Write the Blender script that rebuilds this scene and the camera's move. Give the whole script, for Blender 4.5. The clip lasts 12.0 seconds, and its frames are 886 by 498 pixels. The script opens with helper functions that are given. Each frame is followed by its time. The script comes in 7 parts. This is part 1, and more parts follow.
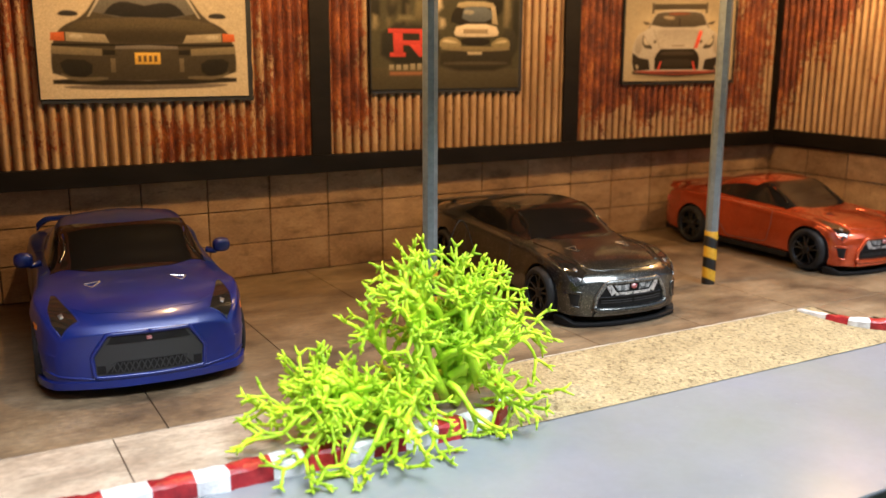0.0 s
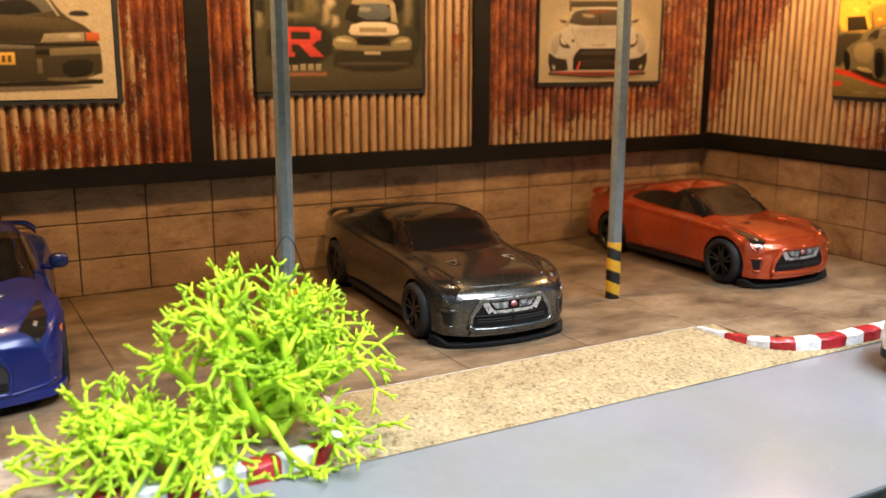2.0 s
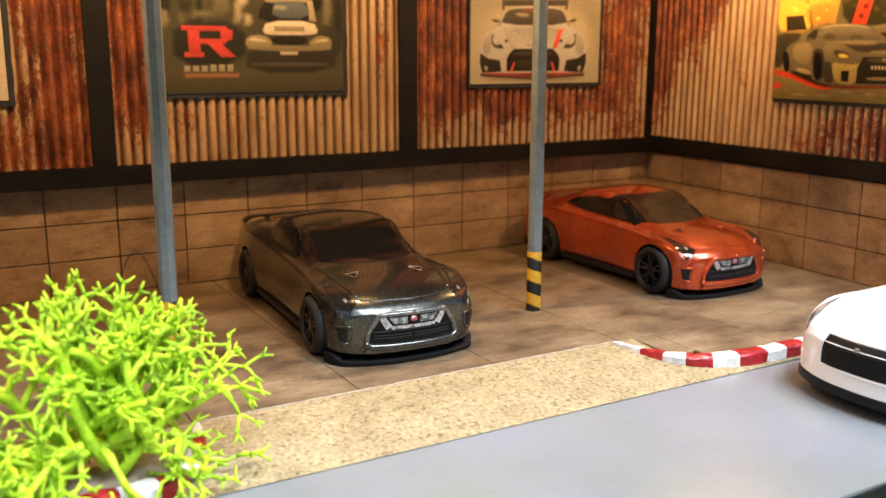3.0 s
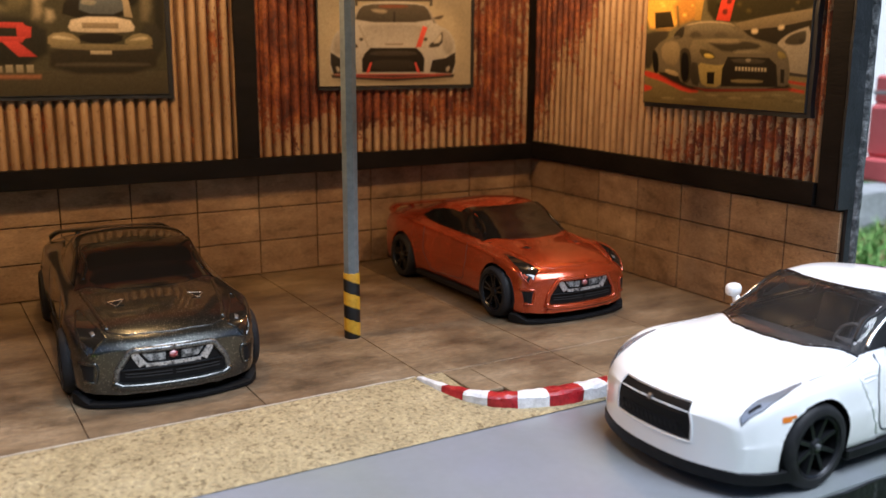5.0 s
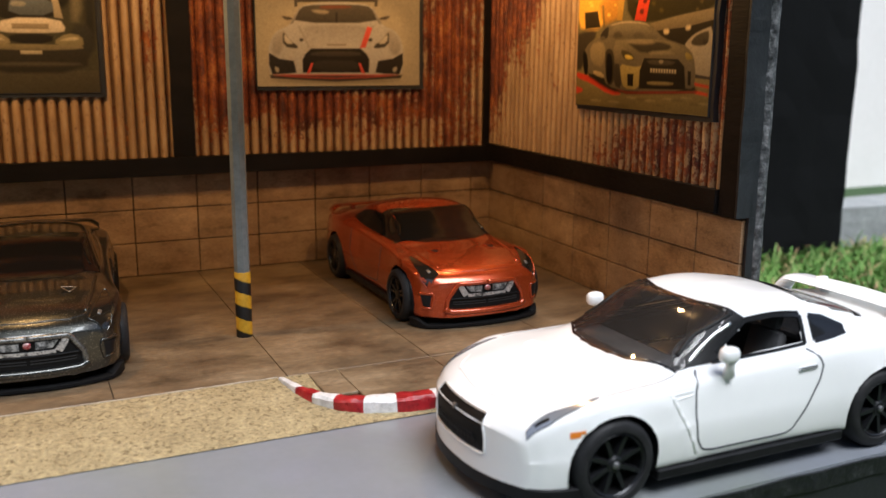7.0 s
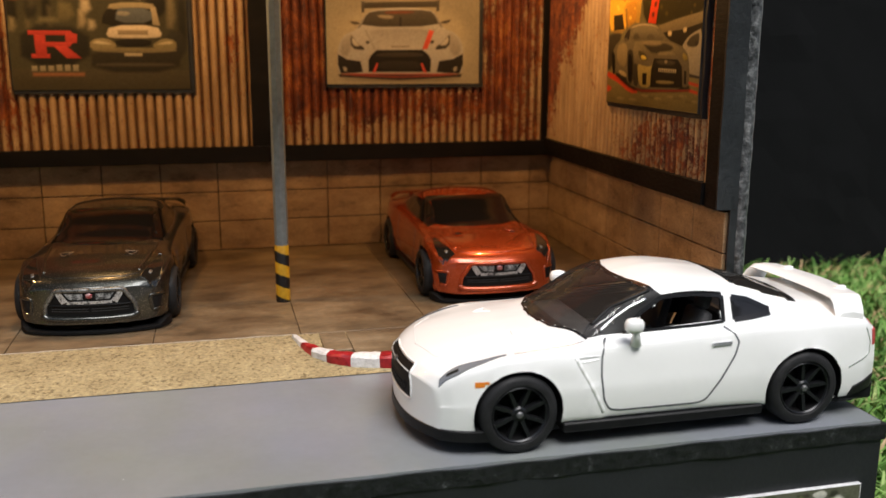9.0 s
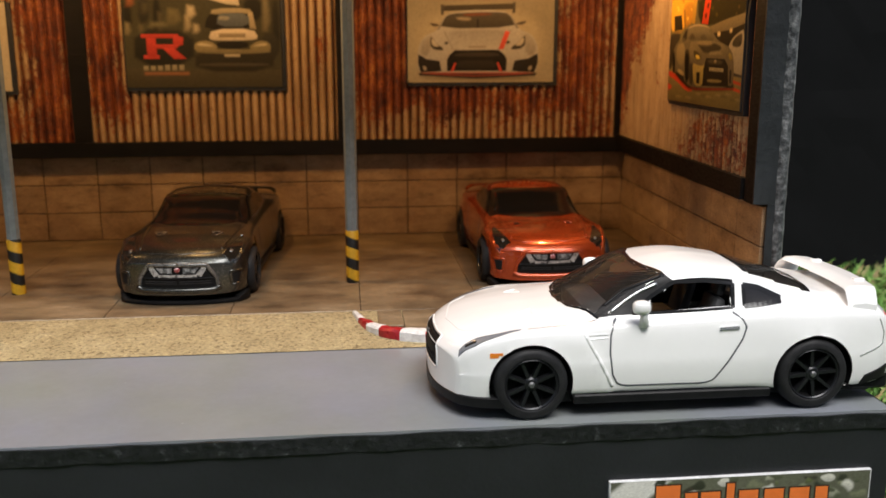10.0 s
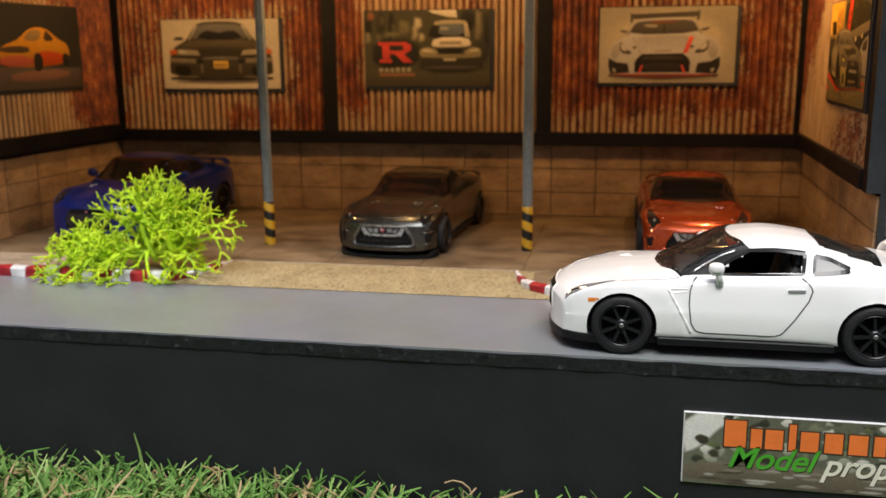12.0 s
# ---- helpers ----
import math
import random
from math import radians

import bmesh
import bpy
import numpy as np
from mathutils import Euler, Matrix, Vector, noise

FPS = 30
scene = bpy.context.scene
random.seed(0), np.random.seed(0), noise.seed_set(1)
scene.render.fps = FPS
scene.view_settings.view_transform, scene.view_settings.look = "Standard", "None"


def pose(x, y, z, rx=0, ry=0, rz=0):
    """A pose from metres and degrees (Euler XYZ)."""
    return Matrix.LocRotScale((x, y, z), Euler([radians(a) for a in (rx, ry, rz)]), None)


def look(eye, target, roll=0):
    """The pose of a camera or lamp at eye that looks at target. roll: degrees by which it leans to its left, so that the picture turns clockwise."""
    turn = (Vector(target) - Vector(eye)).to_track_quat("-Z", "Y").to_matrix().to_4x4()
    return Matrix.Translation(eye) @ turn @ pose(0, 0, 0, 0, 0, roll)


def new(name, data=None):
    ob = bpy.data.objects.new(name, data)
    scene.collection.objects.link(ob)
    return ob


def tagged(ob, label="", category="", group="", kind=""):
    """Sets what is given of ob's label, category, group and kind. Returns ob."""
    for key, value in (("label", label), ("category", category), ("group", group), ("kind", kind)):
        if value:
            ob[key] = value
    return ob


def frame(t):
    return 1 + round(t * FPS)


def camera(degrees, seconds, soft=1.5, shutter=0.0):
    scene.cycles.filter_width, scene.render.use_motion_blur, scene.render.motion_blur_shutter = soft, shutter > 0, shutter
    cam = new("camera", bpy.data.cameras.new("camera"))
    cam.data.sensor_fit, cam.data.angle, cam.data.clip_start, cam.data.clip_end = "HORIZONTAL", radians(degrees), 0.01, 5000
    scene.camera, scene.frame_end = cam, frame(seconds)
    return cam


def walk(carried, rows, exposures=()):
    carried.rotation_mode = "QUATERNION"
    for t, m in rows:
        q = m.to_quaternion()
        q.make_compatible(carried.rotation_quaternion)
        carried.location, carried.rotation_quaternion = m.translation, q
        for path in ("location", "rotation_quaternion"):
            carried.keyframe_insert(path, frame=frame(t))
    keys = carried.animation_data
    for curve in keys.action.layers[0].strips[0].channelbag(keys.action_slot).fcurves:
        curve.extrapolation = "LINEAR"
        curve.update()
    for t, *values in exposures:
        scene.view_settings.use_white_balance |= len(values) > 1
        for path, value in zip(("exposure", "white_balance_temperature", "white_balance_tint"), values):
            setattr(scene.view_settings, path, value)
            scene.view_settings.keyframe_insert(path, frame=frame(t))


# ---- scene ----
U = 0.00112  # metres per unit of the plan below (about a millimetre)
cam = camera(51.6, 12.0)
cam.data.dof.use_dof, cam.data.dof.focus_distance, cam.data.dof.aperture_fstop = True, 150 * U, 32.0
METRES, EYE, TILT, LEAN, TURN = 212.5 * U, 48.9 * U, 0.0, 0.0, -29.2
ROWS = [
    (0.0, 0.0, 0.0, 0.0, 0.05, -12.16, -0.22),
    (0.5, 0.0295, 0.0152, -0.0003, 0.12, -12.16, -0.2),
    (1.0, 0.0537, 0.028, -0.0003, 0.04, -12.15, -0.23),
    (1.5, 0.0741, 0.0398, -0.0005, -0.06, -12.14, -0.23),
    (2.0, 0.1037, 0.0589, -0.0014, -0.28, -12.08, -0.17),
    (2.5, 0.1384, 0.0792, -0.0013, -0.56, -12.07, -0.2),
    (4.5, 0.2907, 0.1645, -0.0024, -1.22, -11.97, -0.26),
    (5.0, 0.3291, 0.1817, -0.0016, -1.18, -12.02, -0.27),
    (5.5, 0.3707, 0.1963, -0.0022, -0.62, -11.97, -0.33),
    (6.0, 0.4123, 0.2029, -0.0017, 0.58, -11.98, -0.37),
    (6.5, 0.4498, 0.2005, -0.002, 2.24, -11.93, -0.39),
    (7.0, 0.4878, 0.1936, -0.0015, 4.34, -11.96, -0.4),
    (9.0, 0.6376, 0.1333, 0.0016, 15.22, -12.1, -0.19),
    (9.5, 0.6774, 0.1087, 0.0028, 19.0, -12.13, -0.09),
    (10.0, 0.7185, 0.0966, 0.0047, 23.14, -12.26, 0.05),
    (10.5, 0.7687, 0.0775, 0.0045, 27.79, -12.14, 0.11),
    (11.0, 0.8153, 0.0497, 0.0051, 33.12, -12.11, 0.24),
    (11.5, 0.8625, 0.0236, 0.0062, 37.3, -12.11, 0.33),
    (12.0, 0.9036, 0.0002, 0.0088, 40.18, -12.12, 0.44),
]
EXPOSURES = [(0.0, 0.62, 5750, 6), (2.6, 0.66, 5800, 7), (4.4, 0.45, 5450, 9), (5.4, -0.20, 5350, 10), (7.0, -0.15, 5900, 9), (9.5, -0.25, 6450, 10), (12.0, -0.25, 6400, 10)]
walk(cam, [(t, pose(0, 0, EYE, TILT, LEAN, TURN) @ pose(METRES * x, METRES * y, METRES * z, 90 + pitch, roll, yaw)) for t, x, y, z, yaw, pitch, roll in ROWS], EXPOSURES)

# ---- daylight over the garden and the warm lamps under the garage roof ----
world = bpy.data.worlds.new("sky")
scene.world = world
world.use_nodes = True
sky = world.node_tree.nodes.new("ShaderNodeTexSky")
sky.sky_type, sky.sun_disc, sky.sun_elevation, sky.sun_rotation = "NISHITA", False, radians(59), radians(170)
sky.air_density, sky.dust_density = 1.0, 3.0
backdrop_node = world.node_tree.nodes["Background"]
backdrop_node.inputs["Strength"].default_value = 0.115
world.node_tree.links.new(sky.outputs["Color"], backdrop_node.inputs["Color"])
sun = new("sun", bpy.data.lights.new("sun", "SUN"))
sun.data.energy, sun.data.angle, sun.data.color = 5.0, radians(40), (1.0, 0.985, 0.96)
sun.matrix_world = look((0, 0, 0), (-0.10, 0.58, -1.0))


def warm_lamp(x, y, z, watts):
    lamp = new("led", bpy.data.lights.new("led", "POINT"))
    lamp.data.energy, lamp.data.color, lamp.data.shadow_soft_size = watts, (1.0, 0.54, 0.19), 1.6 * U
    lamp.matrix_world = pose(x * U, y * U, z * U)


for x, y, watts in ((43, 147, 0.113), (108, 145, 0.13), (197, 139, 0.14)):
    warm_lamp(x, y, 84, watts)


# ---- materials ----
def ramp(nt, fac, stops):
    n = nt.nodes.new("ShaderNodeValToRGB")
    while len(n.color_ramp.elements) < len(stops):
        n.color_ramp.elements.new(0.5)
    for e, (p, c) in zip(n.color_ramp.elements, stops):
        e.position, e.color = p, (*c, 1)
    nt.links.new(fac, n.inputs["Fac"])
    return n.outputs["Color"]


def noise_at(nt, scale, detail=4, rough=0.6, stretch=(1, 1, 1)):
    """Noise fixed in the world, its size given in units of the plan."""
    g = nt.nodes.new("ShaderNodeNewGeometry")
    m = nt.nodes.new("ShaderNodeVectorMath")
    m.operation = "MULTIPLY"
    m.inputs[1].default_value = [k / (U * scale) for k in stretch]
    nt.links.new(g.outputs["Position"], m.inputs[0])
    n = nt.nodes.new("ShaderNodeTexNoise")
    n.inputs["Scale"].default_value, n.inputs["Detail"].default_value, n.inputs["Roughness"].default_value = 1.0, detail, rough
    nt.links.new(m.outputs[0], n.inputs["Vector"])
    return n.outputs["Fac"]


def mixed(nt, fac, a, b, mode="MIX"):
    n = nt.nodes.new("ShaderNodeMix")
    n.data_type, n.blend_type = "RGBA", mode
    for k, v in ((0, fac), (6, a), (7, b)):
        if isinstance(v, (int, float)):
            n.inputs[k].default_value = v
        elif isinstance(v, tuple):
            n.inputs[k].default_value = (*v, 1)
        else:
            nt.links.new(v, n.inputs[k])
    return n.outputs[2]


def calc(nt, op, a, b=0.0):
    n = nt.nodes.new("ShaderNodeMath")
    n.operation = op
    for k, v in enumerate((a, b)):
        if isinstance(v, (int, float)):
            n.inputs[k].default_value = v
        else:
            nt.links.new(v, n.inputs[k])
    return n.outputs[0]


def material(name, color=(0.5, 0.5, 0.5), rough=0.5, metal=0.0, coat=0.0):
    m = bpy.data.materials.new(name)
    m.use_nodes = True
    nt = m.node_tree
    b = nt.nodes["Principled BSDF"]
    b.inputs["Base Color"].default_value = (*color, 1)
    b.inputs["Roughness"].default_value, b.inputs["Metallic"].default_value = rough, metal
    b.inputs["Coat Weight"].default_value, b.inputs["Coat Roughness"].default_value = coat, 0.06
    return m, nt, b


def bump(nt, b, height, depth, strength=1.0):
    n = nt.nodes.new("ShaderNodeBump")
    n.inputs["Strength"].default_value, n.inputs["Distance"].default_value = strength, depth * U
    nt.links.new(height, n.inputs["Height"])
    nt.links.new(n.outputs["Normal"], b.inputs["Normal"])


def varied(name, stops, size, rough=0.6, metal=0.0, coat=0.0, grain=0.0, grain_size=0.3, stretch=(1, 1, 1), spread=0.0, fleck=0.35, cloud=None):
    """Colour that wanders between stops, at a size of the plan, with fine relief."""
    m, nt, b = material(name, stops[0][1], rough, metal, coat)
    c = ramp(nt, noise_at(nt, size, 6, 0.65, stretch), stops)
    fine = noise_at(nt, grain_size, 3, 0.6, stretch)
    if cloud:
        c = mixed(nt, 1.0, c, ramp(nt, noise_at(nt, cloud, 5, 0.7), [(0.30, (0.48, 0.46, 0.44)), (0.43, (0.88, 0.83, 0.80)), (0.56, (1.0, 1.0, 1.0)), (0.72, (1.25, 1.24, 1.22))]), "MULTIPLY")
        scratch = noise_at(nt, 2.2, 5, 0.75, (0.25, 1.6, 1))
        c = mixed(nt, 0.8, c, ramp(nt, scratch, [(0.28, (0.4, 0.38, 0.36)), (0.42, (1, 1, 1)), (0.64, (1, 1, 1)), (0.74, (1.5, 1.48, 1.44))]), "MULTIPLY")
    c = mixed(nt, fleck, c, ramp(nt, fine, [(0.3, (0.55, 0.55, 0.55)), (0.7, (1.3, 1.3, 1.3))]), "MULTIPLY")
    if spread:
        info = nt.nodes.new("ShaderNodeObjectInfo")
        k = calc(nt, "ADD", calc(nt, "MULTIPLY", info.outputs["Random"], spread), 1 - spread / 2)
        grey = nt.nodes.new("ShaderNodeCombineColor")
        for i in range(3):
            nt.links.new(k, grey.inputs[i])
        c = mixed(nt, 1.0, c, grey.outputs[0], "MULTIPLY")
    nt.links.new(c, b.inputs["Base Color"])
    r = ramp(nt, fine, [(0.3, (rough - 0.08 * min(1, fleck * 3),) * 3), (0.7, (min(rough + 0.1 * min(1, fleck * 3), 1),) * 3)])
    nt.links.new(r, b.inputs["Roughness"])
    if grain:
        bump(nt, b, fine, grain)
    return m


def car_paint(name, color, rough=0.35, metal=0.5, flake=0.0, coat=0.6, vary=0.22, peel=0.0, spark_color=None):
    m, nt, b = material(name, color, rough, metal, coat)
    dark = tuple(c * (1 - vary) for c in color)
    light = tuple(min(1, c * (1 + vary)) for c in color)
    c = ramp(nt, noise_at(nt, 9, 3), [(0.3, dark), (0.7, light)])
    if flake:
        spark = ramp(nt, noise_at(nt, 0.25, 1, 0.9), [(0.60, (0, 0, 0)), (0.67, (1, 1, 1))])
        c = mixed(nt, calc(nt, "MULTIPLY", spark, flake), c, spark_color or tuple(min(1, k * 2.6 + 0.10) for k in color))
    nt.links.new(c, b.inputs["Base Color"])
    if flake:
        grain = calc(nt, "ADD", noise_at(nt, 0.2, 2, 0.8), calc(nt, "MULTIPLY", noise_at(nt, 1.1, 3, 0.6), peel))
        bump(nt, b, grain, 0.014, 0.7)
    else:
        bump(nt, b, noise_at(nt, 2.2, 2), 0.05, 0.5)
    return m


MAT = {}
MAT["road"] = varied("road_paint", [(0.3, (0.20, 0.213, 0.232)), (0.5, (0.218, 0.232, 0.264)), (0.75, (0.242, 0.256, 0.297))], 30, 0.25, grain=0.002, grain_size=1.2, fleck=0.05)


def add_specks(m, tint, speck):
    """Faint clouds and a few pale specks over a painted surface."""
    nt = m.node_tree
    b = nt.nodes["Principled BSDF"]
    c = b.inputs["Base Color"].links[0].from_socket
    c = mixed(nt, 1.0, c, ramp(nt, noise_at(nt, 26, 3), [(0.35, (1, 1, 1)), (0.7, tint)]), "MULTIPLY")
    c = mixed(nt, ramp(nt, noise_at(nt, 1.6, 3, 0.6), [(0.74, (0, 0, 0)), (0.78, (1, 1, 1))]), c, speck)
    nt.links.new(c, b.inputs["Base Color"])


add_specks(MAT["road"], (1.04, 1.06, 0.90), (0.40, 0.42, 0.42))
MAT["black"] = varied("black_paint", [(0.35, (0.012, 0.013, 0.0155)), (0.7, (0.018, 0.0195, 0.023))], 12, 0.5, grain=0.05, grain_size=0.8, fleck=0.12)
MAT["black_edge"] = varied("worn_black_edge", [(0.42, (0.006, 0.007, 0.008)), (0.60, (0.013, 0.014, 0.0155)), (0.68, (0.05, 0.053, 0.056)), (0.75, (0.24, 0.25, 0.26))], 1.5, 0.5, grain=0.2, grain_size=1.0)
MAT["beam"] = varied("dark_stained_timber", [(0.35, (0.004, 0.0035, 0.0035)), (0.7, (0.011, 0.0085, 0.0075))], 5, 0.55, grain=0.06, grain_size=0.5, stretch=(0.3, 0.3, 1))
MAT["block"] = varied("printed_concrete_block", [(0.28, (0.16, 0.098, 0.050)), (0.42, (0.31, 0.198, 0.104)), (0.6, (0.41, 0.272, 0.147)), (0.75, (0.50, 0.35, 0.20))], 7, 0.75, grain=0.03, grain_size=0.5, stretch=(0.7, 0.7, 1.6), spread=0.22, cloud=17, fleck=0.5)
MAT["joint"] = varied("dark_mortar", [(0.3, (0.05, 0.039, 0.029)), (0.7, (0.085, 0.068, 0.052))], 4, 0.9)
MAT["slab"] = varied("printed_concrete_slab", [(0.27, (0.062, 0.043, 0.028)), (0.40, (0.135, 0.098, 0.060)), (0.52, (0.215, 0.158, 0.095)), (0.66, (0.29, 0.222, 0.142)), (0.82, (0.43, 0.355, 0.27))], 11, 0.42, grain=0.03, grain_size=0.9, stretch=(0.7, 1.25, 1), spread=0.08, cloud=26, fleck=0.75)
# lighter copy of the slab, with daylight put into its colour
MAT["daylit_slab"] = varied("daylit_printed_concrete_slab", [(0.27, (0.22, 0.18, 0.14)), (0.42, (0.36, 0.30, 0.23)), (0.56, (0.50, 0.43, 0.34)), (0.72, (0.60, 0.53, 0.44))], 11, 0.42, grain=0.03, grain_size=0.9, stretch=(0.7, 1.25, 1), spread=0.08, cloud=26, fleck=0.6)
MAT["ramp"] = varied("sandy_gritty_concrete", [(0.3, (0.31, 0.245, 0.13)), (0.5, (0.385, 0.31, 0.168)), (0.72, (0.45, 0.37, 0.215))], 9, 0.8, grain=0.5, grain_size=0.6, fleck=0.8)


def add_grit(m, size, dark):
    """Dark grains strewn through a surface."""
    nt = m.node_tree
    b = nt.nodes["Principled BSDF"]
    c = b.inputs["Base Color"].links[0].from_socket
    grains = ramp(nt, noise_at(nt, size, 3, 0.75), [(0.36, dark), (0.45, (1, 1, 1)), (0.62, (1, 1, 1)), (0.70, (1.3, 1.3, 1.28))])
    nt.links.new(mixed(nt, 0.85, c, grains, "MULTIPLY"), b.inputs["Base Color"])


add_grit(MAT["ramp"], 0.9, (0.38, 0.34, 0.28))
MAT["red"] = varied("red_enamel", [(0.3, (0.16, 0.006, 0.010)), (0.55, (0.34, 0.013, 0.018)), (0.75, (0.46, 0.04, 0.04))], 2.5, 0.35, grain=0.12, grain_size=0.8)
MAT["white"] = varied("white_enamel", [(0.3, (0.55, 0.54, 0.55)), (0.6, (0.72, 0.72, 0.73)), (0.8, (0.78, 0.78, 0.78))], 2.0, 0.45, grain=0.14, grain_size=0.8)
MAT["pole"] = varied("grey_blue_enamel", [(0.3, (0.17, 0.20, 0.22)), (0.7, (0.23, 0.27, 0.29))], 6, 0.38, grain=0.05, grain_size=1.0)
MAT["cloth"] = varied("matt_black_cloth", [(0.3, (0.0016, 0.0019, 0.0022)), (0.7, (0.0034, 0.0037, 0.0043))], 30, 0.95)
MAT["tyre"] = varied("black_tyre_plastic", [(0.3, (0.016, 0.016, 0.017)), (0.7, (0.028, 0.028, 0.030))], 2, 0.5)
MAT["trim"] = varied("black_trim_plastic", [(0.3, (0.007, 0.007, 0.008)), (0.7, (0.014, 0.014, 0.015))], 3, 0.42, grain=0.02)
MAT["void"] = material("unlit_grille_black", (0.006, 0.006, 0.0065), 0.6)[0]
MAT["grey_trim"] = material("dark_grey_trim", (0.024, 0.025, 0.027), 0.5)[0]
MAT["rim"] = material("satin_black_rim", (0.024, 0.025, 0.028), 0.3, 0.5)[0]
MAT["grey_rim"] = material("glossy_dark_grey_rim", (0.06, 0.062, 0.066), 0.22, 0.7)[0]
MAT["glass"] = material("smoked_glazing", (0.008, 0.0075, 0.0075), 0.13, 0.0, 0.3)[0]
MAT["lens"] = material("dark_headlight_lens", (0.02, 0.016, 0.012), 0.08, 0.2, 0.6)[0]
MAT["trim_gloss"] = material("gloss_black_plastic", (0.012, 0.012, 0.013), 0.15)[0]
MAT["clear_lens"] = material("clear_headlight_lens", (0.50, 0.52, 0.56), 0.10, 0.6, 0.8)[0]
MAT["chrome"] = material("silver_print", (0.74, 0.75, 0.77), 0.2, 0.8)[0]
MAT["steel"] = material("steel_pin", (0.22, 0.22, 0.225), 0.5, 0.8)[0]
MAT["red_badge"] = material("red_badge", (0.45, 0.05, 0.05), 0.4)[0]
MAT["pink_badge"] = varied("red_and_silver_badge", [(0.4, (0.42, 0.05, 0.06)), (0.6, (0.62, 0.42, 0.42))], 0.5, 0.35, 0.3)
MAT["orange_lamp"] = material("orange_marker", (0.75, 0.22, 0.02), 0.35)[0]
MAT["mesh_print"] = varied("grey_printed_mesh", [(0.35, (0.02, 0.022, 0.024)), (0.48, (0.14, 0.15, 0.16)), (0.62, (0.45, 0.47, 0.49))], 0.9, 0.3, 0.4)
MAT["vent_rim"] = material("worn_bright_rim", (0.32, 0.26, 0.19), 0.4, 0.6)[0]
MAT["line"] = material("panel_gap", (0.075, 0.08, 0.09), 0.6)[0]
MAT["paint_blue"] = car_paint("satin_blue_paint", (0.003, 0.015, 0.155), 0.33, 0.18, 0.0, 0.55)
MAT["paint_blue"].node_tree.nodes["Principled BSDF"].inputs["Coat Roughness"].default_value = 0.12
MAT["paint_grey"] = car_paint("gunmetal_flake_paint", (0.050, 0.053, 0.049), 0.28, 0.85, 0.3, 1.0, peel=2.0, spark_color=(0.55, 0.53, 0.48))
MAT["worn_silver"] = varied("worn_silver_print", [(0.36, (0.06, 0.062, 0.066)), (0.46, (0.50, 0.51, 0.53)), (0.7, (0.72, 0.73, 0.75))], 1.1, 0.3, 0.6)
MAT["nose_silver"] = varied("worn_silver_edge", [(0.35, (0.10, 0.105, 0.105)), (0.6, (0.26, 0.27, 0.27))], 1.2, 0.3, 0.7)
MAT["paint_orange"] = car_paint("burnt_orange_flake_paint", (0.42, 0.058, 0.010), 0.22, 0.55, 0.4, 1.0, peel=2.0)
MAT["paint_white"] = car_paint("gloss_white_paint", (0.92, 0.92, 0.915), 0.2, 0.0, 0, 0.6, 0.02)

for key in ("beam", "cloth", "trim", "tyre", "void"):
    MAT[key].node_tree.nodes["Principled BSDF"].inputs["Specular IOR Level"].default_value = 0.18


def rusty_sheet():
    m, nt, b = material("rusted_corrugated_sheet", rough=0.6)
    at = nt.nodes.new("ShaderNodeAttribute")
    at.attribute_name = "rust"
    patch, spots = noise_at(nt, 6.5, 7, 0.68, (1, 1, 0.7)), noise_at(nt, 0.85, 4, 0.72, (1, 1, 0.6))
    k = calc(nt, "ADD", at.outputs["Fac"], calc(nt, "MULTIPLY", calc(nt, "SUBTRACT", patch, 0.5), 1.25))
    k = calc(nt, "ADD", k, calc(nt, "MULTIPLY", calc(nt, "SUBTRACT", spots, 0.5), 1.5))
    mask = ramp(nt, k, [(0.36, (0, 0, 0)), (0.46, (0.38, 0.38, 0.38)), (0.50, (0.70, 0.70, 0.70)), (0.58, (1, 1, 1))])
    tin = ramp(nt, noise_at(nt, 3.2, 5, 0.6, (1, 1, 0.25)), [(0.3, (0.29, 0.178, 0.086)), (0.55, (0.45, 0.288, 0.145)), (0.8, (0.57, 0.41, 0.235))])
    # groove brown: dirt together with groove shade painted into the tin colour
    dirt_shade = nt.nodes.new("ShaderNodeAttribute")
    dirt_shade.attribute_name = "dirt_shade"
    tin = mixed(nt, calc(nt, "MULTIPLY", dirt_shade.outputs["Fac"], 0.78), tin, (0.10, 0.042, 0.013))
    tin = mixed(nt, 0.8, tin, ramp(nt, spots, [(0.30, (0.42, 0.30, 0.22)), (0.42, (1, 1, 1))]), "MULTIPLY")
    rust = ramp(nt, noise_at(nt, 3.4, 7, 0.72, (1, 1, 0.6)), [(0.30, (0.030, 0.005, 0.003)), (0.41, (0.09, 0.017, 0.005)), (0.51, (0.185, 0.040, 0.009)), (0.60, (0.30, 0.082, 0.016)), (0.70, (0.42, 0.18, 0.042)), (0.80, (0.52, 0.33, 0.13))])
    rust = mixed(nt, 0.7, rust, ramp(nt, noise_at(nt, 0.7, 3, 0.7), [(0.35, (0.4, 0.36, 0.36)), (0.5, (1, 1, 1)), (0.68, (1.45, 1.5, 1.6))]), "MULTIPLY")
    c = mixed(nt, mask, tin, rust)
    nt.links.new(c, b.inputs["Base Color"])
    nt.links.new(ramp(nt, mask, [(0, (0.36,) * 3), (1, (0.6,) * 3)]), b.inputs["Roughness"])
    bump(nt, b, calc(nt, "ADD", spots, calc(nt, "MULTIPLY", mask, 0.4)), 0.16)
    return m


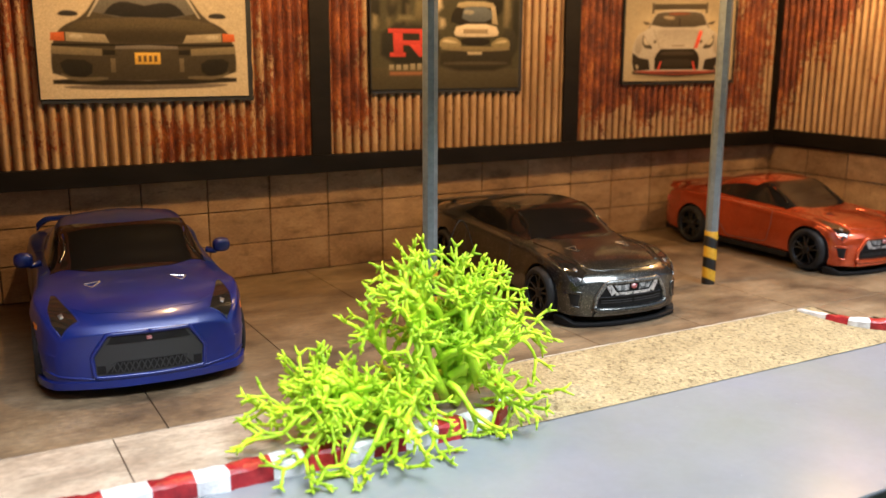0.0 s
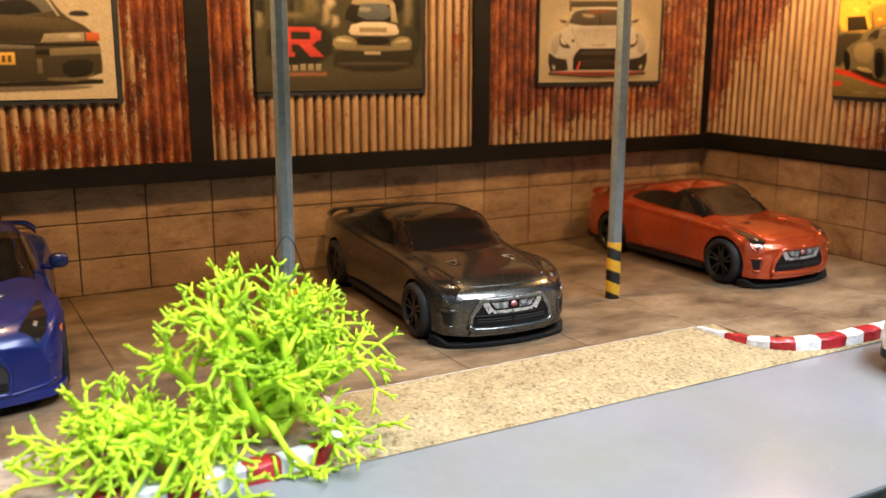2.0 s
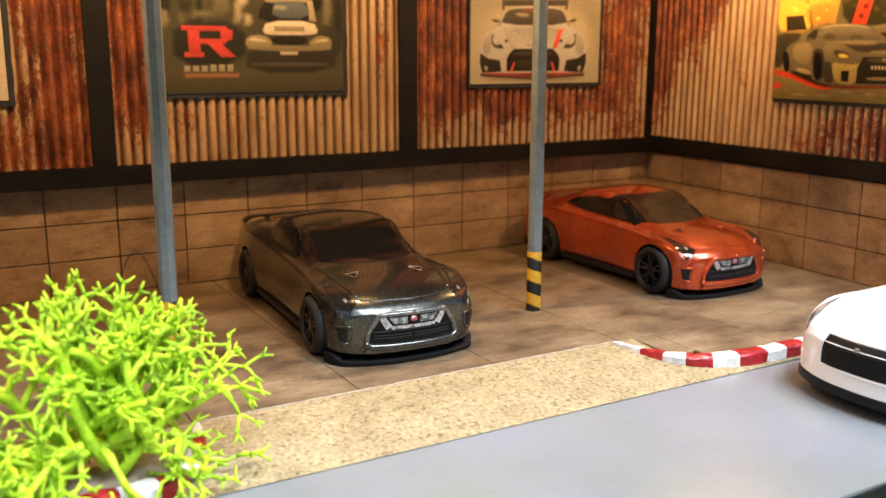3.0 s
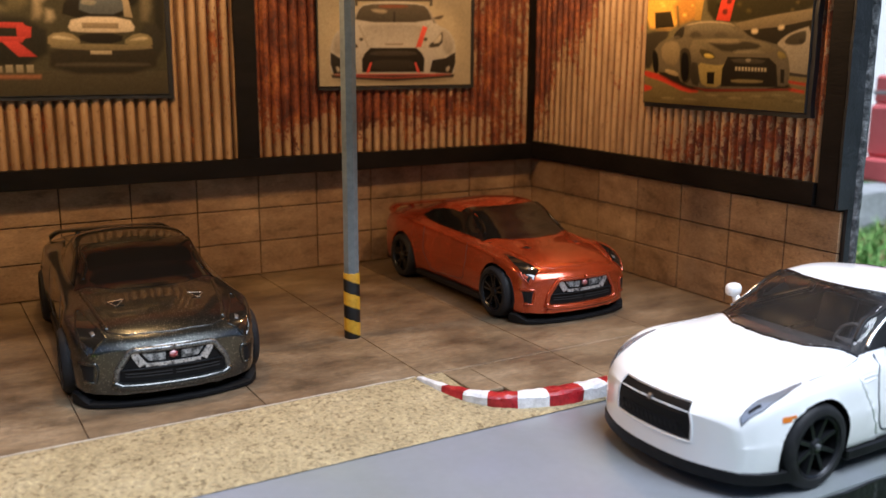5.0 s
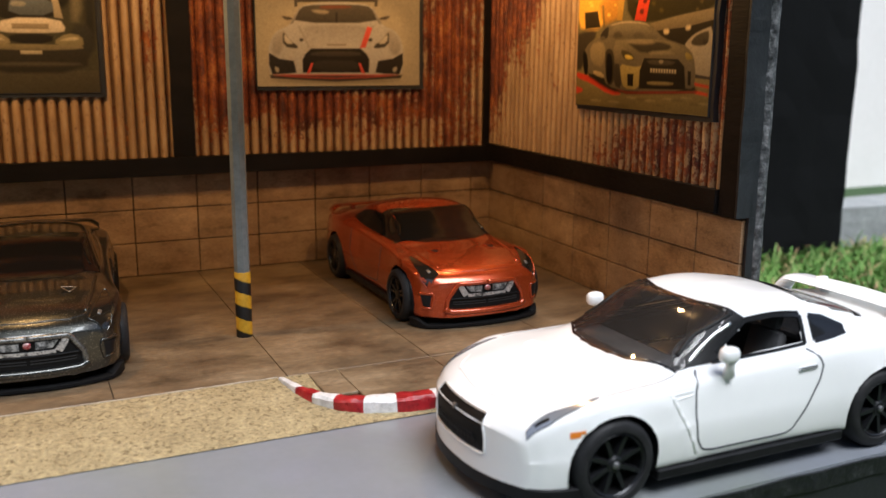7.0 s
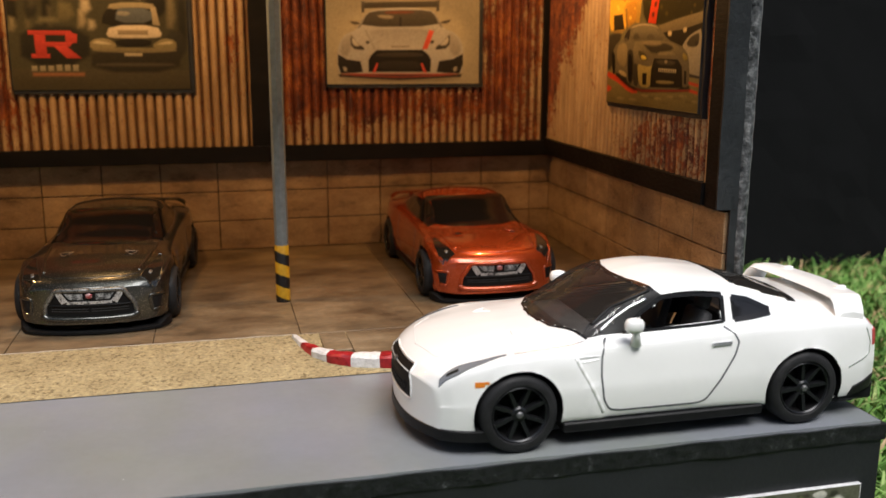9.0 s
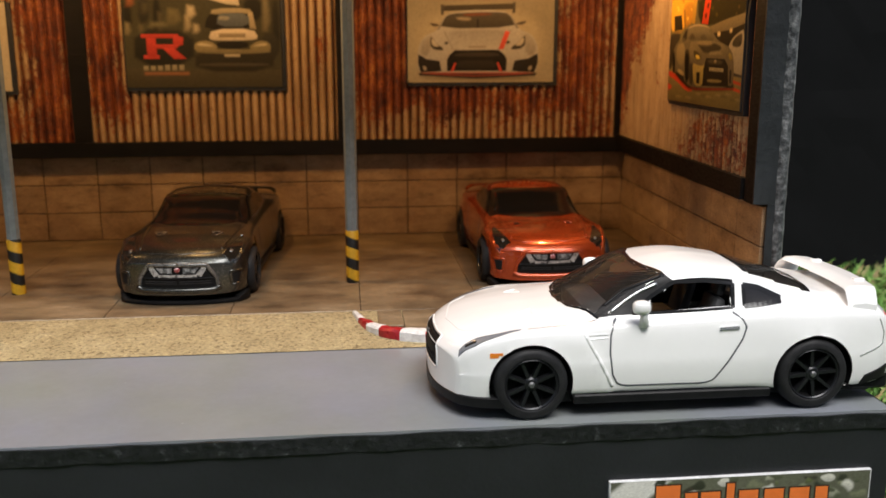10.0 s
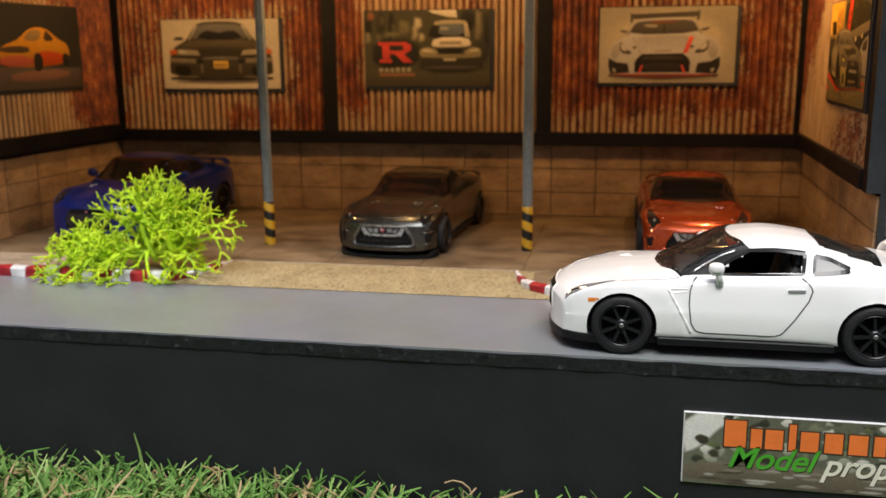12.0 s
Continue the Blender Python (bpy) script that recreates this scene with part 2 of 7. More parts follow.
def clear_glazing():
    """Thin tinted plastic: clear, with a mirror's gloss that grows at the rim."""
    m = bpy.data.materials.new("clear_tinted_glazing")
    m.use_nodes = True
    nt = m.node_tree
    nt.nodes.remove(nt.nodes["Principled BSDF"])
    through_, gloss, mix, fres = (nt.nodes.new("ShaderNode" + k) for k in ("BsdfTransparent", "BsdfGlossy", "MixShader", "Fresnel"))
    through_.inputs["Color"].default_value = (0.96, 0.93, 0.90, 1)
    gloss.inputs["Roughness"].default_value = 0.03
    fres.inputs["IOR"].default_value = 1.5
    nt.links.new(fres.outputs[0], mix.inputs[0])
    # brownish haze mixed in, standing for light seen through the cabin
    haze, haze_mix = nt.nodes.new("ShaderNodeBsdfDiffuse"), nt.nodes.new("ShaderNodeMixShader")
    haze.inputs["Color"].default_value = (0.46, 0.41, 0.37, 1)
    haze_mix.inputs[0].default_value = 0.045
    nt.links.new(through_.outputs[0], haze_mix.inputs[1])
    nt.links.new(haze.outputs[0], haze_mix.inputs[2])
    nt.links.new(haze_mix.outputs[0], mix.inputs[1])
    nt.links.new(gloss.outputs[0], mix.inputs[2])
    nt.links.new(mix.outputs[0], nt.nodes["Material Output"].inputs["Surface"])
    return m


def hazard_stripes():
    m, nt, b = material("hazard_stripes", rough=0.4)
    g = nt.nodes.new("ShaderNodeNewGeometry")
    sp = nt.nodes.new("ShaderNodeSeparateXYZ")
    nt.links.new(g.outputs["Position"], sp.inputs[0])
    v = calc(nt, "ADD", sp.outputs["Z"], calc(nt, "MULTIPLY", sp.outputs["X"], 0.45))
    v = calc(nt, "ADD", v, calc(nt, "MULTIPLY", noise_at(nt, 1.5, 2), 0.5 * U))
    v = calc(nt, "FRACT", calc(nt, "ADD", calc(nt, "DIVIDE", v, 4.6 * U), 0.15))
    c = ramp(nt, v, [(0.47, (0.012, 0.012, 0.012)), (0.53, (0.62, 0.36, 0.02))])
    c = mixed(nt, 0.5, c, ramp(nt, noise_at(nt, 0.7, 4), [(0.3, (0.6, 0.6, 0.6)), (0.6, (1, 1, 1))]), "MULTIPLY")
    nt.links.new(c, b.inputs["Base Color"])
    return m


MAT["rusty"] = rusty_sheet()
MAT["hazard"] = hazard_stripes()
MAT["clear_glass"] = clear_glazing()
MAT["seat"] = varied("dark_grey_seat_plastic", [(0.3, (0.07, 0.07, 0.073)), (0.7, (0.12, 0.12, 0.125))], 3, 0.4)


# ---- mesh helpers (coordinates in units of the plan) ----
def mesh_of(name, verts, faces, mat=None, smooth=False, sharp=None):
    me = bpy.data.meshes.new(name)
    me.from_pydata([(x * U, y * U, z * U) for x, y, z in verts], [], faces)
    for mt in (mat if isinstance(mat, (list, tuple)) else [mat]):
        if mt:
            me.materials.append(mt)
    if smooth:
        me.polygons.foreach_set("use_smooth", [True] * len(me.polygons))
        if sharp:
            me.set_sharp_from_angle(angle=radians(sharp))
    me.update()
    return me


def thing(name, at=(0, 0, 0), turn=0.0, label="", category="", group="", kind=""):
    ob = new(name)
    ob.empty_display_size = 0.005
    ob.matrix_basis = pose(at[0] * U, at[1] * U, at[2] * U, 0, 0, turn)
    return tagged(ob, label, category, group, kind)


def part(name, geo, mat, parent=None, label="", smooth=False, sharp=None):
    """Links (verts, faces) as one mesh object under a thing or a part."""
    ob = new(name, mesh_of(name, geo[0], geo[1], mat, smooth, sharp))
    if parent:
        ob.parent = parent
    return tagged(ob, label)


def solo(name, geo, mat, label, category="", group="", kind="", smooth=False, sharp=None):
    return tagged(part(name, geo, mat, None, "", smooth, sharp), label, category, group, kind)


def join(*geos):
    v, f = [], []
    for gv, gf in geos:
        k = len(v)
        v += [tuple(p) for p in gv]
        f += [[i + k for i in q] for q in gf]
    return v, f


def moved(geo, m):
    return [tuple(m @ Vector(p)) for p in geo[0]], geo[1]


def from_bm(bm):
    bm.verts.index_update()
    out = [tuple(v.co) for v in bm.verts], [[v.index for v in f.verts] for f in bm.faces]
    bm.free()
    return out


def box(x0, x1, y0, y1, z0, z1, bevel=0.0, seg=1):
    bm = bmesh.new()
    bmesh.ops.create_cube(bm, size=1)
    bmesh.ops.scale(bm, vec=(x1 - x0, y1 - y0, z1 - z0), verts=bm.verts)
    bmesh.ops.translate(bm, vec=((x0 + x1) / 2, (y0 + y1) / 2, (z0 + z1) / 2), verts=bm.verts)
    if bevel:
        bmesh.ops.bevel(bm, geom=bm.edges[:], offset=bevel, segments=seg, profile=0.5, affect="EDGES")
    return from_bm(bm)


def rough_box(x0, x1, y0, y1, z0, z1, cells, wobble, size, seed=0):
    """A box of many faces whose surface wavers a little, for painted wood."""
    bm = bmesh.new()
    nx, ny, nz = cells
    bmesh.ops.create_cube(bm, size=1)
    for axis, n in enumerate((nx, ny, nz)):
        for k in range(1, n):
            co, no = [0, 0, 0], [0, 0, 0]
            co[axis], no[axis] = -0.5 + k / n, 1
            bmesh.ops.bisect_plane(bm, geom=bm.verts[:] + bm.edges[:] + bm.faces[:], plane_co=co, plane_no=no)
    for v in bm.verts:
        p = Vector(((x0 + x1) / 2 + v.co.x * (x1 - x0), (y0 + y1) / 2 + v.co.y * (y1 - y0), (z0 + z1) / 2 + v.co.z * (z1 - z0)))
        v.co = p + noise.noise_vector(p / size + Vector((seed, 0, 0))) * wobble
    return from_bm(bm)


def lathe(profile, n=24, axis="z"):
    """Turns (radius, height) pairs round an axis."""
    v, f = [], []
    for r, h in profile:
        for k in range(n):
            a = 2 * math.pi * k / n
            v.append((r * math.cos(a), r * math.sin(a), h))
    for i in range(len(profile) - 1):
        for k in range(n):
            f.append((i * n + k, i * n + (k + 1) % n, (i + 1) * n + (k + 1) % n, (i + 1) * n + k))
    f.append(tuple(range(n))[::-1])
    f.append(tuple((len(profile) - 1) * n + k for k in range(n)))
    if axis == "x":
        v = [(h, a, b) for a, b, h in v]
    if axis == "y":
        v = [(b, h, a) for a, b, h in v]
    return v, f


def sweep(path, radii, n=6):
    """A tube along a list of points."""
    v, f = [], []
    pts = [Vector(p) for p in path]
    side = None
    for i, p in enumerate(pts):
        d = (pts[min(i + 1, len(pts) - 1)] - pts[max(i - 1, 0)]).normalized()
        if side is None:
            side = d.orthogonal().normalized()
        side = (side - d * side.dot(d))
        side = side.normalized() if side.length > 1e-6 else d.orthogonal().normalized()
        up = d.cross(side)
        for k in range(n):
            a = 2 * math.pi * k / n
            v.append(tuple(p + (side * math.cos(a) + up * math.sin(a)) * radii[i]))
    for i in range(len(pts) - 1):
        for k in range(n):
            f.append((i * n + k, i * n + (k + 1) % n, (i + 1) * n + (k + 1) % n, (i + 1) * n + k))
    f.append(tuple(range(n))[::-1])
    f.append(tuple((len(pts) - 1) * n + k for k in range(n)))
    return v, f


def prism(outline, y0, y1):
    """An outline in x and z, pulled from y0 to y1."""
    n = len(outline)
    v = [(x, y0, z) for x, z in outline] + [(x, y1, z) for x, z in outline]
    f = [tuple(range(n)), tuple(range(2 * n - 1, n - 1, -1))]
    f += [(k, n + k, n + (k + 1) % n, (k + 1) % n) for k in range(n)]
    return v, f


def pchip(xs, ys, x):
    """A smooth curve through points, with no overshoot."""
    xs, ys, x = np.asarray(xs, float), np.asarray(ys, float), np.asarray(x, float)
    h, d = np.diff(xs), np.diff(ys) / np.diff(xs)
    m = np.zeros(len(xs))
    m[0], m[-1] = d[0], d[-1]
    for k in range(1, len(xs) - 1):
        if d[k - 1] * d[k] > 0:
            w1, w2 = 2 * h[k] + h[k - 1], h[k] + 2 * h[k - 1]
            m[k] = (w1 + w2) / (w1 / d[k - 1] + w2 / d[k])
    i = np.clip(np.searchsorted(xs, x) - 1, 0, len(xs) - 2)
    t = (x - xs[i]) / h[i]
    return (2 * t**3 - 3 * t**2 + 1) * ys[i] + (t**3 - 2 * t**2 + t) * h[i] * m[i] + (3 * t**2 - 2 * t**3) * ys[i + 1] + (t**3 - t**2) * h[i] * m[i + 1]


# ---- the garage: road, floor, ramp, walls ----
X0, X1, YB = 0.0, 220.2, 192.9       # the back corners, at the inner faces of the walls
TOE_EAST, SPLAY_WEST = 1.6, 2.5      # degrees by which the side walls stand off square
GRASS = -36.0
ROAD, FRONT, KERB_Y = -1.7, 61.8, 98.4
TOP = 90.0

base = tagged(thing("display_base"), "black painted wooden display base with worn edges standing on artificial grass", "display base")
part("base_body", rough_box(-14, 222.5, FRONT + 0.3, 206, GRASS - 1, -4.3, (30, 8, 5), 0.25, 14), MAT["black"], base)
part("top_board", rough_box(-14.5, 223, FRONT, 206, -4.4, ROAD - 0.35, (150, 4, 2), 0.2, 5, 3), MAT["black_edge"], base, "worn black board edge")

solo("road", rough_box(-14, 222.2, FRONT + 0.35, KERB_Y + 0.6, ROAD - 0.6, ROAD, (60, 10, 1), 0.05, 9), MAT["road"], "flat grey-blue painted model road", "road", kind="structure")
floor = solo("floor", box(X0 - 4, X1 + 2, 116.6, YB + 2, -1.6, -0.35), MAT["joint"], "printed concrete slab floor of the model garage", "floor", kind="structure")

# ramp of sandy concrete from the road up to the slabs
v, f = [], []
nx, ny = 120, 16
for j in range(ny + 1):
    for i in range(nx + 1):
        x, y = 60 + 112 * i / nx, 98.0 + 18.9 * j / ny
        z = ROAD + 0.15 + (-0.06 - ROAD - 0.15) * (j / ny) ** 0.8 + 0.05 * noise.noise(Vector((x, y, 0)) * 1.4)
        v.append((x, y, z))
for j in range(ny):
    for i in range(nx):
        k = j * (nx + 1) + i
        f.append((k, k + 1, k + nx + 2, k + nx + 1))
solo("ramp", (v, f), MAT["ramp"], "sandy gritty concrete ramp between road and garage floor", "ramp", kind="structure", smooth=True)

solo("trim_edge", sweep([(x, 117.0 + 0.15 * noise.noise(Vector((x * 0.3, 0, 0))), -0.02) for x in np.linspace(72.5, 144, 90)], [0.11 + 0.12 * noise.noise(Vector((x * 0.5, 4, 0))) for x in np.linspace(72.5, 144, 90)], 6), varied("pale_worn_edge", [(0.3, (0.34, 0.28, 0.21)), (0.7, (0.52, 0.46, 0.37))], 2, 0.8), "pale worn slab edge above the ramp", "slab edge", kind="structure", smooth=True)

# walls
def wall_pose(side, along, up, proud=0.0):
    """Places things on a wall: along runs to the right as one faces it."""
    if side == "front":
        return Matrix.Translation((along, FRONT + 0.35 - proud, up))
    if side == "north":
        return Matrix.Translation((along, YB - proud, up))
    if side == "east":
        return Matrix.Translation((X1, YB, 0)) @ Matrix.Rotation(radians(-90 - TOE_EAST), 4, "Z") @ Matrix.Translation((along, -proud, up))
    return Matrix.Translation((X0, YB, 0)) @ Matrix.Rotation(radians(90 - SPLAY_WEST), 4, "Z") @ Matrix.Translation((along - YB, -proud, up))


for name, side, b_ in (("wall_north", "north", (X0 - 7.4, X1 + 7.4, 0.7, 7, -1.7, TOP)), ("wall_west", "west", (98.2, YB + 0.5, 0.7, 5.6, -1.7, TOP)), ("wall_east", "east", (-0.5, 94.7, 0.7, 3.5, -1.7, TOP))):
    solo(name, moved(box(*b_, 0.9, 3), wall_pose(side, 0, 0)), MAT["black_edge"], "black painted board wall of the model garage", "wall", kind="structure")
WORN = varied("worn_grey_edge", [(0.35, (0.014, 0.015, 0.017)), (0.5, (0.07, 0.074, 0.078)), (0.62, (0.17, 0.175, 0.18)), (0.75, (0.34, 0.35, 0.36))], 1.6, 0.4, grain=0.25, grain_size=0.8)
for side, a in (("west", 98.75), ("east", 94.15)):
    line = [wall_pose(side, a, 0) @ Vector((0, (5.0 if side == "west" else 2.7) + 0.12 * noise.noise(Vector((0, 3, z * 0.2))), z)) for z in np.linspace(-1.6, TOP, 60)]
    solo("trim_edge", sweep(line, [1.3 + 0.16 * noise.noise(Vector((2, 0, q.z * 0.35))) for q in line], 10), WORN, "worn grey rounded front edge of the board wall", "wall edge", kind="structure", smooth=True)
# black wall ends made slate grey: daylight on this face is in the colour
SLATE = varied("daylit_slate_black", [(0.3, (0.012, 0.014, 0.016)), (0.6, (0.020, 0.023, 0.026)), (0.8, (0.042, 0.046, 0.05))], 5, 0.45, grain=0.12, grain_size=1.0)
for side, a0, a1, d in (("west", 97.9, 98.4, 5.0), ("east", 94.5, 95.0, 2.8)):
    solo("trim_end", moved(rough_box(a0, a1, -2.3, d, 22.9, TOP, (1, 3, 30), 0.1, 4, a0), wall_pose(side, 0, 0)), SLATE, "end of the black board wall, daylight coloured in as slate grey", "wall end", kind="structure")
    solo("trim_end", moved(rough_box(a0, a1, 0.4, d, -1.65, 22.9, (1, 2, 10), 0.1, 4, a1), wall_pose(side, 0, 0)), SLATE, "end of the black board wall, daylight coloured in as slate grey", "wall end", kind="structure")
# unseen roof; its front edge is set by how far sun should reach
solo("ceiling", box(X0 - 7.4, X1 + 7.4, 82, YB + 7, TOP + 0.2, TOP + 4, 0.2), MAT["black"], "plain dark unseen roof board added to shade the model garage", "ceiling", kind="structure")


# timber frame: posts and beams
def timber(name, side, a0, a1, z0, z1, depth, label):
    geo = rough_box(a0, a1, -depth, 0, z0, z1, (max(1, int((a1 - a0) / 6)), 1, max(1, int((z1 - z0) / 6))), 0.12, 6, a0)
    solo(name, moved(geo, wall_pose(side, 0, 0)), MAT["beam"], label, "beam", "timber frame", "structure")


POST_LABEL, BEAM_LABEL = "dark stained upright post of the timber frame", "dark stained horizontal beam above the block wall"
timber("trim_beam", "north", X0, X1, 22.6, 26.4, 3.6, BEAM_LABEL)
timber("trim_beam", "east", 0, 90.0, 23.0, 27.0, 2.8, BEAM_LABEL)
timber("trim_beam", "west", 104, YB, 23.6, 28.2, 3.2, BEAM_LABEL)
for a in (73.2, 141.2):
    timber("trim_post", "north", a + 0.2, a + 4.8, 26.4, TOP, 2.4, POST_LABEL)
timber("trim_post", "north", X0, X0 + 3.6, 26.4, TOP, 3.0, POST_LABEL)
timber("trim_post", "north", X1 - 3.4, X1, 26.4, TOP, 3.0, POST_LABEL)
timber("trim_post", "east", 90.4, 94.3, 22.8, TOP, 2.2, POST_LABEL)
timber("trim_post", "west", 99.0, 103.7, 23.4, TOP, 2.2, POST_LABEL)

# corrugated sheets, with the places where the rust sits: (along, up, reach along, reach up, amount)
RUST = {
    "bay_a": [(11, 58, 9, 26, 0.38), (36, 69, 16, 6, 0.5), (69, 45, 9, 40, 0.55), (50, 31, 14, 7, 0.40), (35, 84, 30, 18, 0.6), (4, 34, 3, 12, 0.2)],
    "bay_b": [(81, 62, 6, 30, 0.75), (84, 38, 5, 8, 0.3), (97, 35, 8, 5, 0.25), (118, 84, 40, 16, 0.55), (137, 50, 2, 6, 0.3), (133, 45, 2, 3, 0.25), (139, 62, 3, 12, 0.2)],
    "bay_c": [(151, 58, 11, 19, 1.0), (157, 41, 6, 6, 0.5), (209, 48, 7, 30, 0.42), (172, 38, 8, 6, 0.55), (190, 37, 12, 5, 0.5), (175, 84, 40, 18, 0.6)],
    "east": [(4, 46, 5, 24, 0.62), (13, 62, 10, 15, 0.95), (24, 66, 7, 8, 0.7), (71, 32, 21, 9, 0.5), (89, 56, 3, 16, 0.6), (60, 84, 40, 18, 0.5)],
    "west": [(184, 55, 9, 50, 0.8), (174, 62, 12, 30, 0.6), (160, 82, 30, 14, 0.5), (178, 34, 9, 7, 0.5)],
}


def sheet(key, side, a0, a1):
    z0, z1 = 26.0, TOP
    na, nz = int((a1 - a0) / 0.22), 46
    v, f, rust, dirt_shade = [], [], [], []
    m = wall_pose(side, 0, 0)
    for j in range(nz + 1):
        for i in range(na + 1):
            a, z = a0 + (a1 - a0) * i / na, z0 + (z1 - z0) * j / nz
            w = noise.noise(Vector((a * 0.04, z * 0.03, 3)))
            ridge = abs(math.sin(math.pi * (a + 0.25 * w) / 2.2)) ** 0.75
            d = 0.3 + 1.5 * ridge + 0.2 * w
            v.append(tuple(m @ Vector((a, -d, z))))
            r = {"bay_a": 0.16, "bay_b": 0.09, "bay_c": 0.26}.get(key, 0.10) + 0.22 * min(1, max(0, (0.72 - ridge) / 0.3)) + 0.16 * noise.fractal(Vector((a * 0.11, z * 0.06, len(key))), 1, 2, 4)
            for ca, cz, ra, rz, amount in RUST[key]:
                r += amount * math.exp(-(((a - ca) / ra) ** 2 + ((z - cz) / rz) ** 2))
            rust.append(r)
            # deeper in the groove, more dirt and painted shade
            dirt_shade.append(min(1, max(0, (0.74 - ridge) / 0.25)))
    for j in range(nz):
        for i in range(na):
            k = j * (na + 1) + i
            f.append((k, k + 1, k + na + 2, k + na + 1))
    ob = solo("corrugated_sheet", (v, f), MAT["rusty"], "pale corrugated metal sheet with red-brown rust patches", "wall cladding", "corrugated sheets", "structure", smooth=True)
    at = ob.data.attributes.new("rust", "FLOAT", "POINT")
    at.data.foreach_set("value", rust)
    at = ob.data.attributes.new("dirt_shade", "FLOAT", "POINT")
    at.data.foreach_set("value", dirt_shade)


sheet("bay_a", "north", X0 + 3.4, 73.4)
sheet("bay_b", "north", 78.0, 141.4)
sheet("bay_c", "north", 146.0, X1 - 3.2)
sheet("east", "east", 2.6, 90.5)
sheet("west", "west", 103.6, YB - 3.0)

# kerbs striped in red and white
def kerb(points, widths, heights, cuts, red_first, label):
    """A kerb along a line, cut into painted stretches."""
    k = thing("kerb", label=label, category="kerb", kind="structure")
    pts = [Vector((*p, 0)) for p in points]
    run = [0.0]
    for a, b in zip(pts, pts[1:]):
        run.append(run[-1] + (b - a).length)
    cuts = [c for c in cuts if c < run[-1]] + [run[-1]]
    for s, (c0, c1) in enumerate(zip(cuts, cuts[1:])):
        v, f = [], []
        m = 6
        for i in range(m + 1):
            d = c0 + (c1 - c0) * i / m
            x, y = np.interp(d, run, [p.x for p in pts]), np.interp(d, run, [p.y for p in pts])
            e = 0.4
            x2, y2 = np.interp(d + e, run, [p.x for p in pts]), np.interp(d + e, run, [p.y for p in pts])
            x1, y1 = np.interp(d - e, run, [p.x for p in pts]), np.interp(d - e, run, [p.y for p in pts])
            t = Vector((x2 - x1, y2 - y1, 0)).normalized()
            side = Vector((-t.y, t.x, 0))
            w, h = np.interp(d, run, widths) / 2, np.interp(d, run, heights)
            for a, z in ((-1, ROAD + 0.02), (-1, h - 0.45), (-0.72, h - 0.1), (0, h), (0.72, h - 0.1), (1, h - 0.45), (1, ROAD + 0.02)):
                q = Vector((x, y, 0)) + side * w * a
                j = noise.noise_vector(Vector((q.x, q.y, z)) * 0.9) * 0.27
                v.append((q.x + j.x, q.y + j.y, z + j.z * (z > ROAD + 0.1)))
        for i in range(m):
            for q in range(6):
                k0 = i * 7 + q
                f.append((k0, k0 + 7, k0 + 8, k0 + 1))
        f += [tuple(range(7)), tuple(m * 7 + q for q in range(7))[::-1]]
        part("kerb_block", (v, f), MAT["red"] if s % 2 != red_first else MAT["white"], k, "", True, 35)
    return k


kerb([(-13, 100.4), (30, 100.4), (58, 100.2), (64, 100.8), (67.6, 103.4), (70.2, 108.5), (71.6, 114), (72.4, 117.5)], [3.0, 3.0, 3.0, 2.8, 2.6, 2.0, 1.5, 0.9], [0.75, 0.75, 0.75, 0.7, 0.6, 0.45, 0.35, 0.15], [0, 5.5, 10.5, 15.6, 20.7, 25.7, 30.9, 35.9, 39.8, 45.1, 49.1, 54.7, 58.4, 62.9, 67.6, 71.9, 76.3, 80.5, 87, 91], True, "raised kerb painted in chipped red and white stretches")
kerb([(144.2, 116.3), (145.4, 111.2), (147.2, 106.8), (149.8, 103.8), (153.4, 101.9), (158, 100.7), (164, 100.3), (190, 100.3), (222, 100.3)], [0.8, 1.5, 2.0, 2.5, 2.8, 3.0, 3.0, 3.0, 3.0], [0.35, 0.5, 0.6, 0.65, 0.7, 0.75, 0.75, 0.75, 0.75], [0, 5.8, 9.7, 13.2, 17.3, 21.8, 27.2, 31.6, 36.5, 41.5, 46.5, 51.5, 56.5, 61.5, 66.5, 71.5, 76.5, 81.5], False, "curved kerb end painted in chipped red and white stretches")


# ---- model cars; each is drawn with its nose towards -y and its wheels on z = 0 ----
S_KEYS = [0, 0.02, 0.06, 0.12, 0.20, 0.29, 0.37, 0.47, 0.56, 0.66, 0.76, 0.84, 0.90, 0.96, 1.0]
WIDE = [0.83, 0.90, 0.95, 0.98, 1.0, 0.972, 0.965, 0.96, 0.96, 0.975, 1.0, 0.995, 0.97, 0.93, 0.86]
SILL = [0.11, 0.10, 0.10, 0.11, 0.13, 0.15, 0.155, 0.155, 0.155, 0.155, 0.14, 0.14, 0.14, 0.15, 0.18]
SHOULDER = [0.40, 0.465, 0.53, 0.575, 0.61, 0.618, 0.625, 0.635, 0.645, 0.665, 0.685, 0.685, 0.67, 0.65, 0.58]
EDGE_X = [0.62, 0.68, 0.72, 0.74, 0.76, 0.78, 0.82, 0.83, 0.83, 0.82, 0.80, 0.78, 0.74, 0.70, 0.62]
EDGE_Z = [0.435, 0.495, 0.55, 0.59, 0.625, 0.645, 0.658, 0.668, 0.682, 0.70, 0.72, 0.72, 0.712, 0.70, 0.62]
ROOF_X = [0.38, 0.43, 0.46, 0.48, 0.50, 0.54, 0.61, 0.62, 0.61, 0.59, 0.56, 0.55, 0.50, 0.48, 0.42]
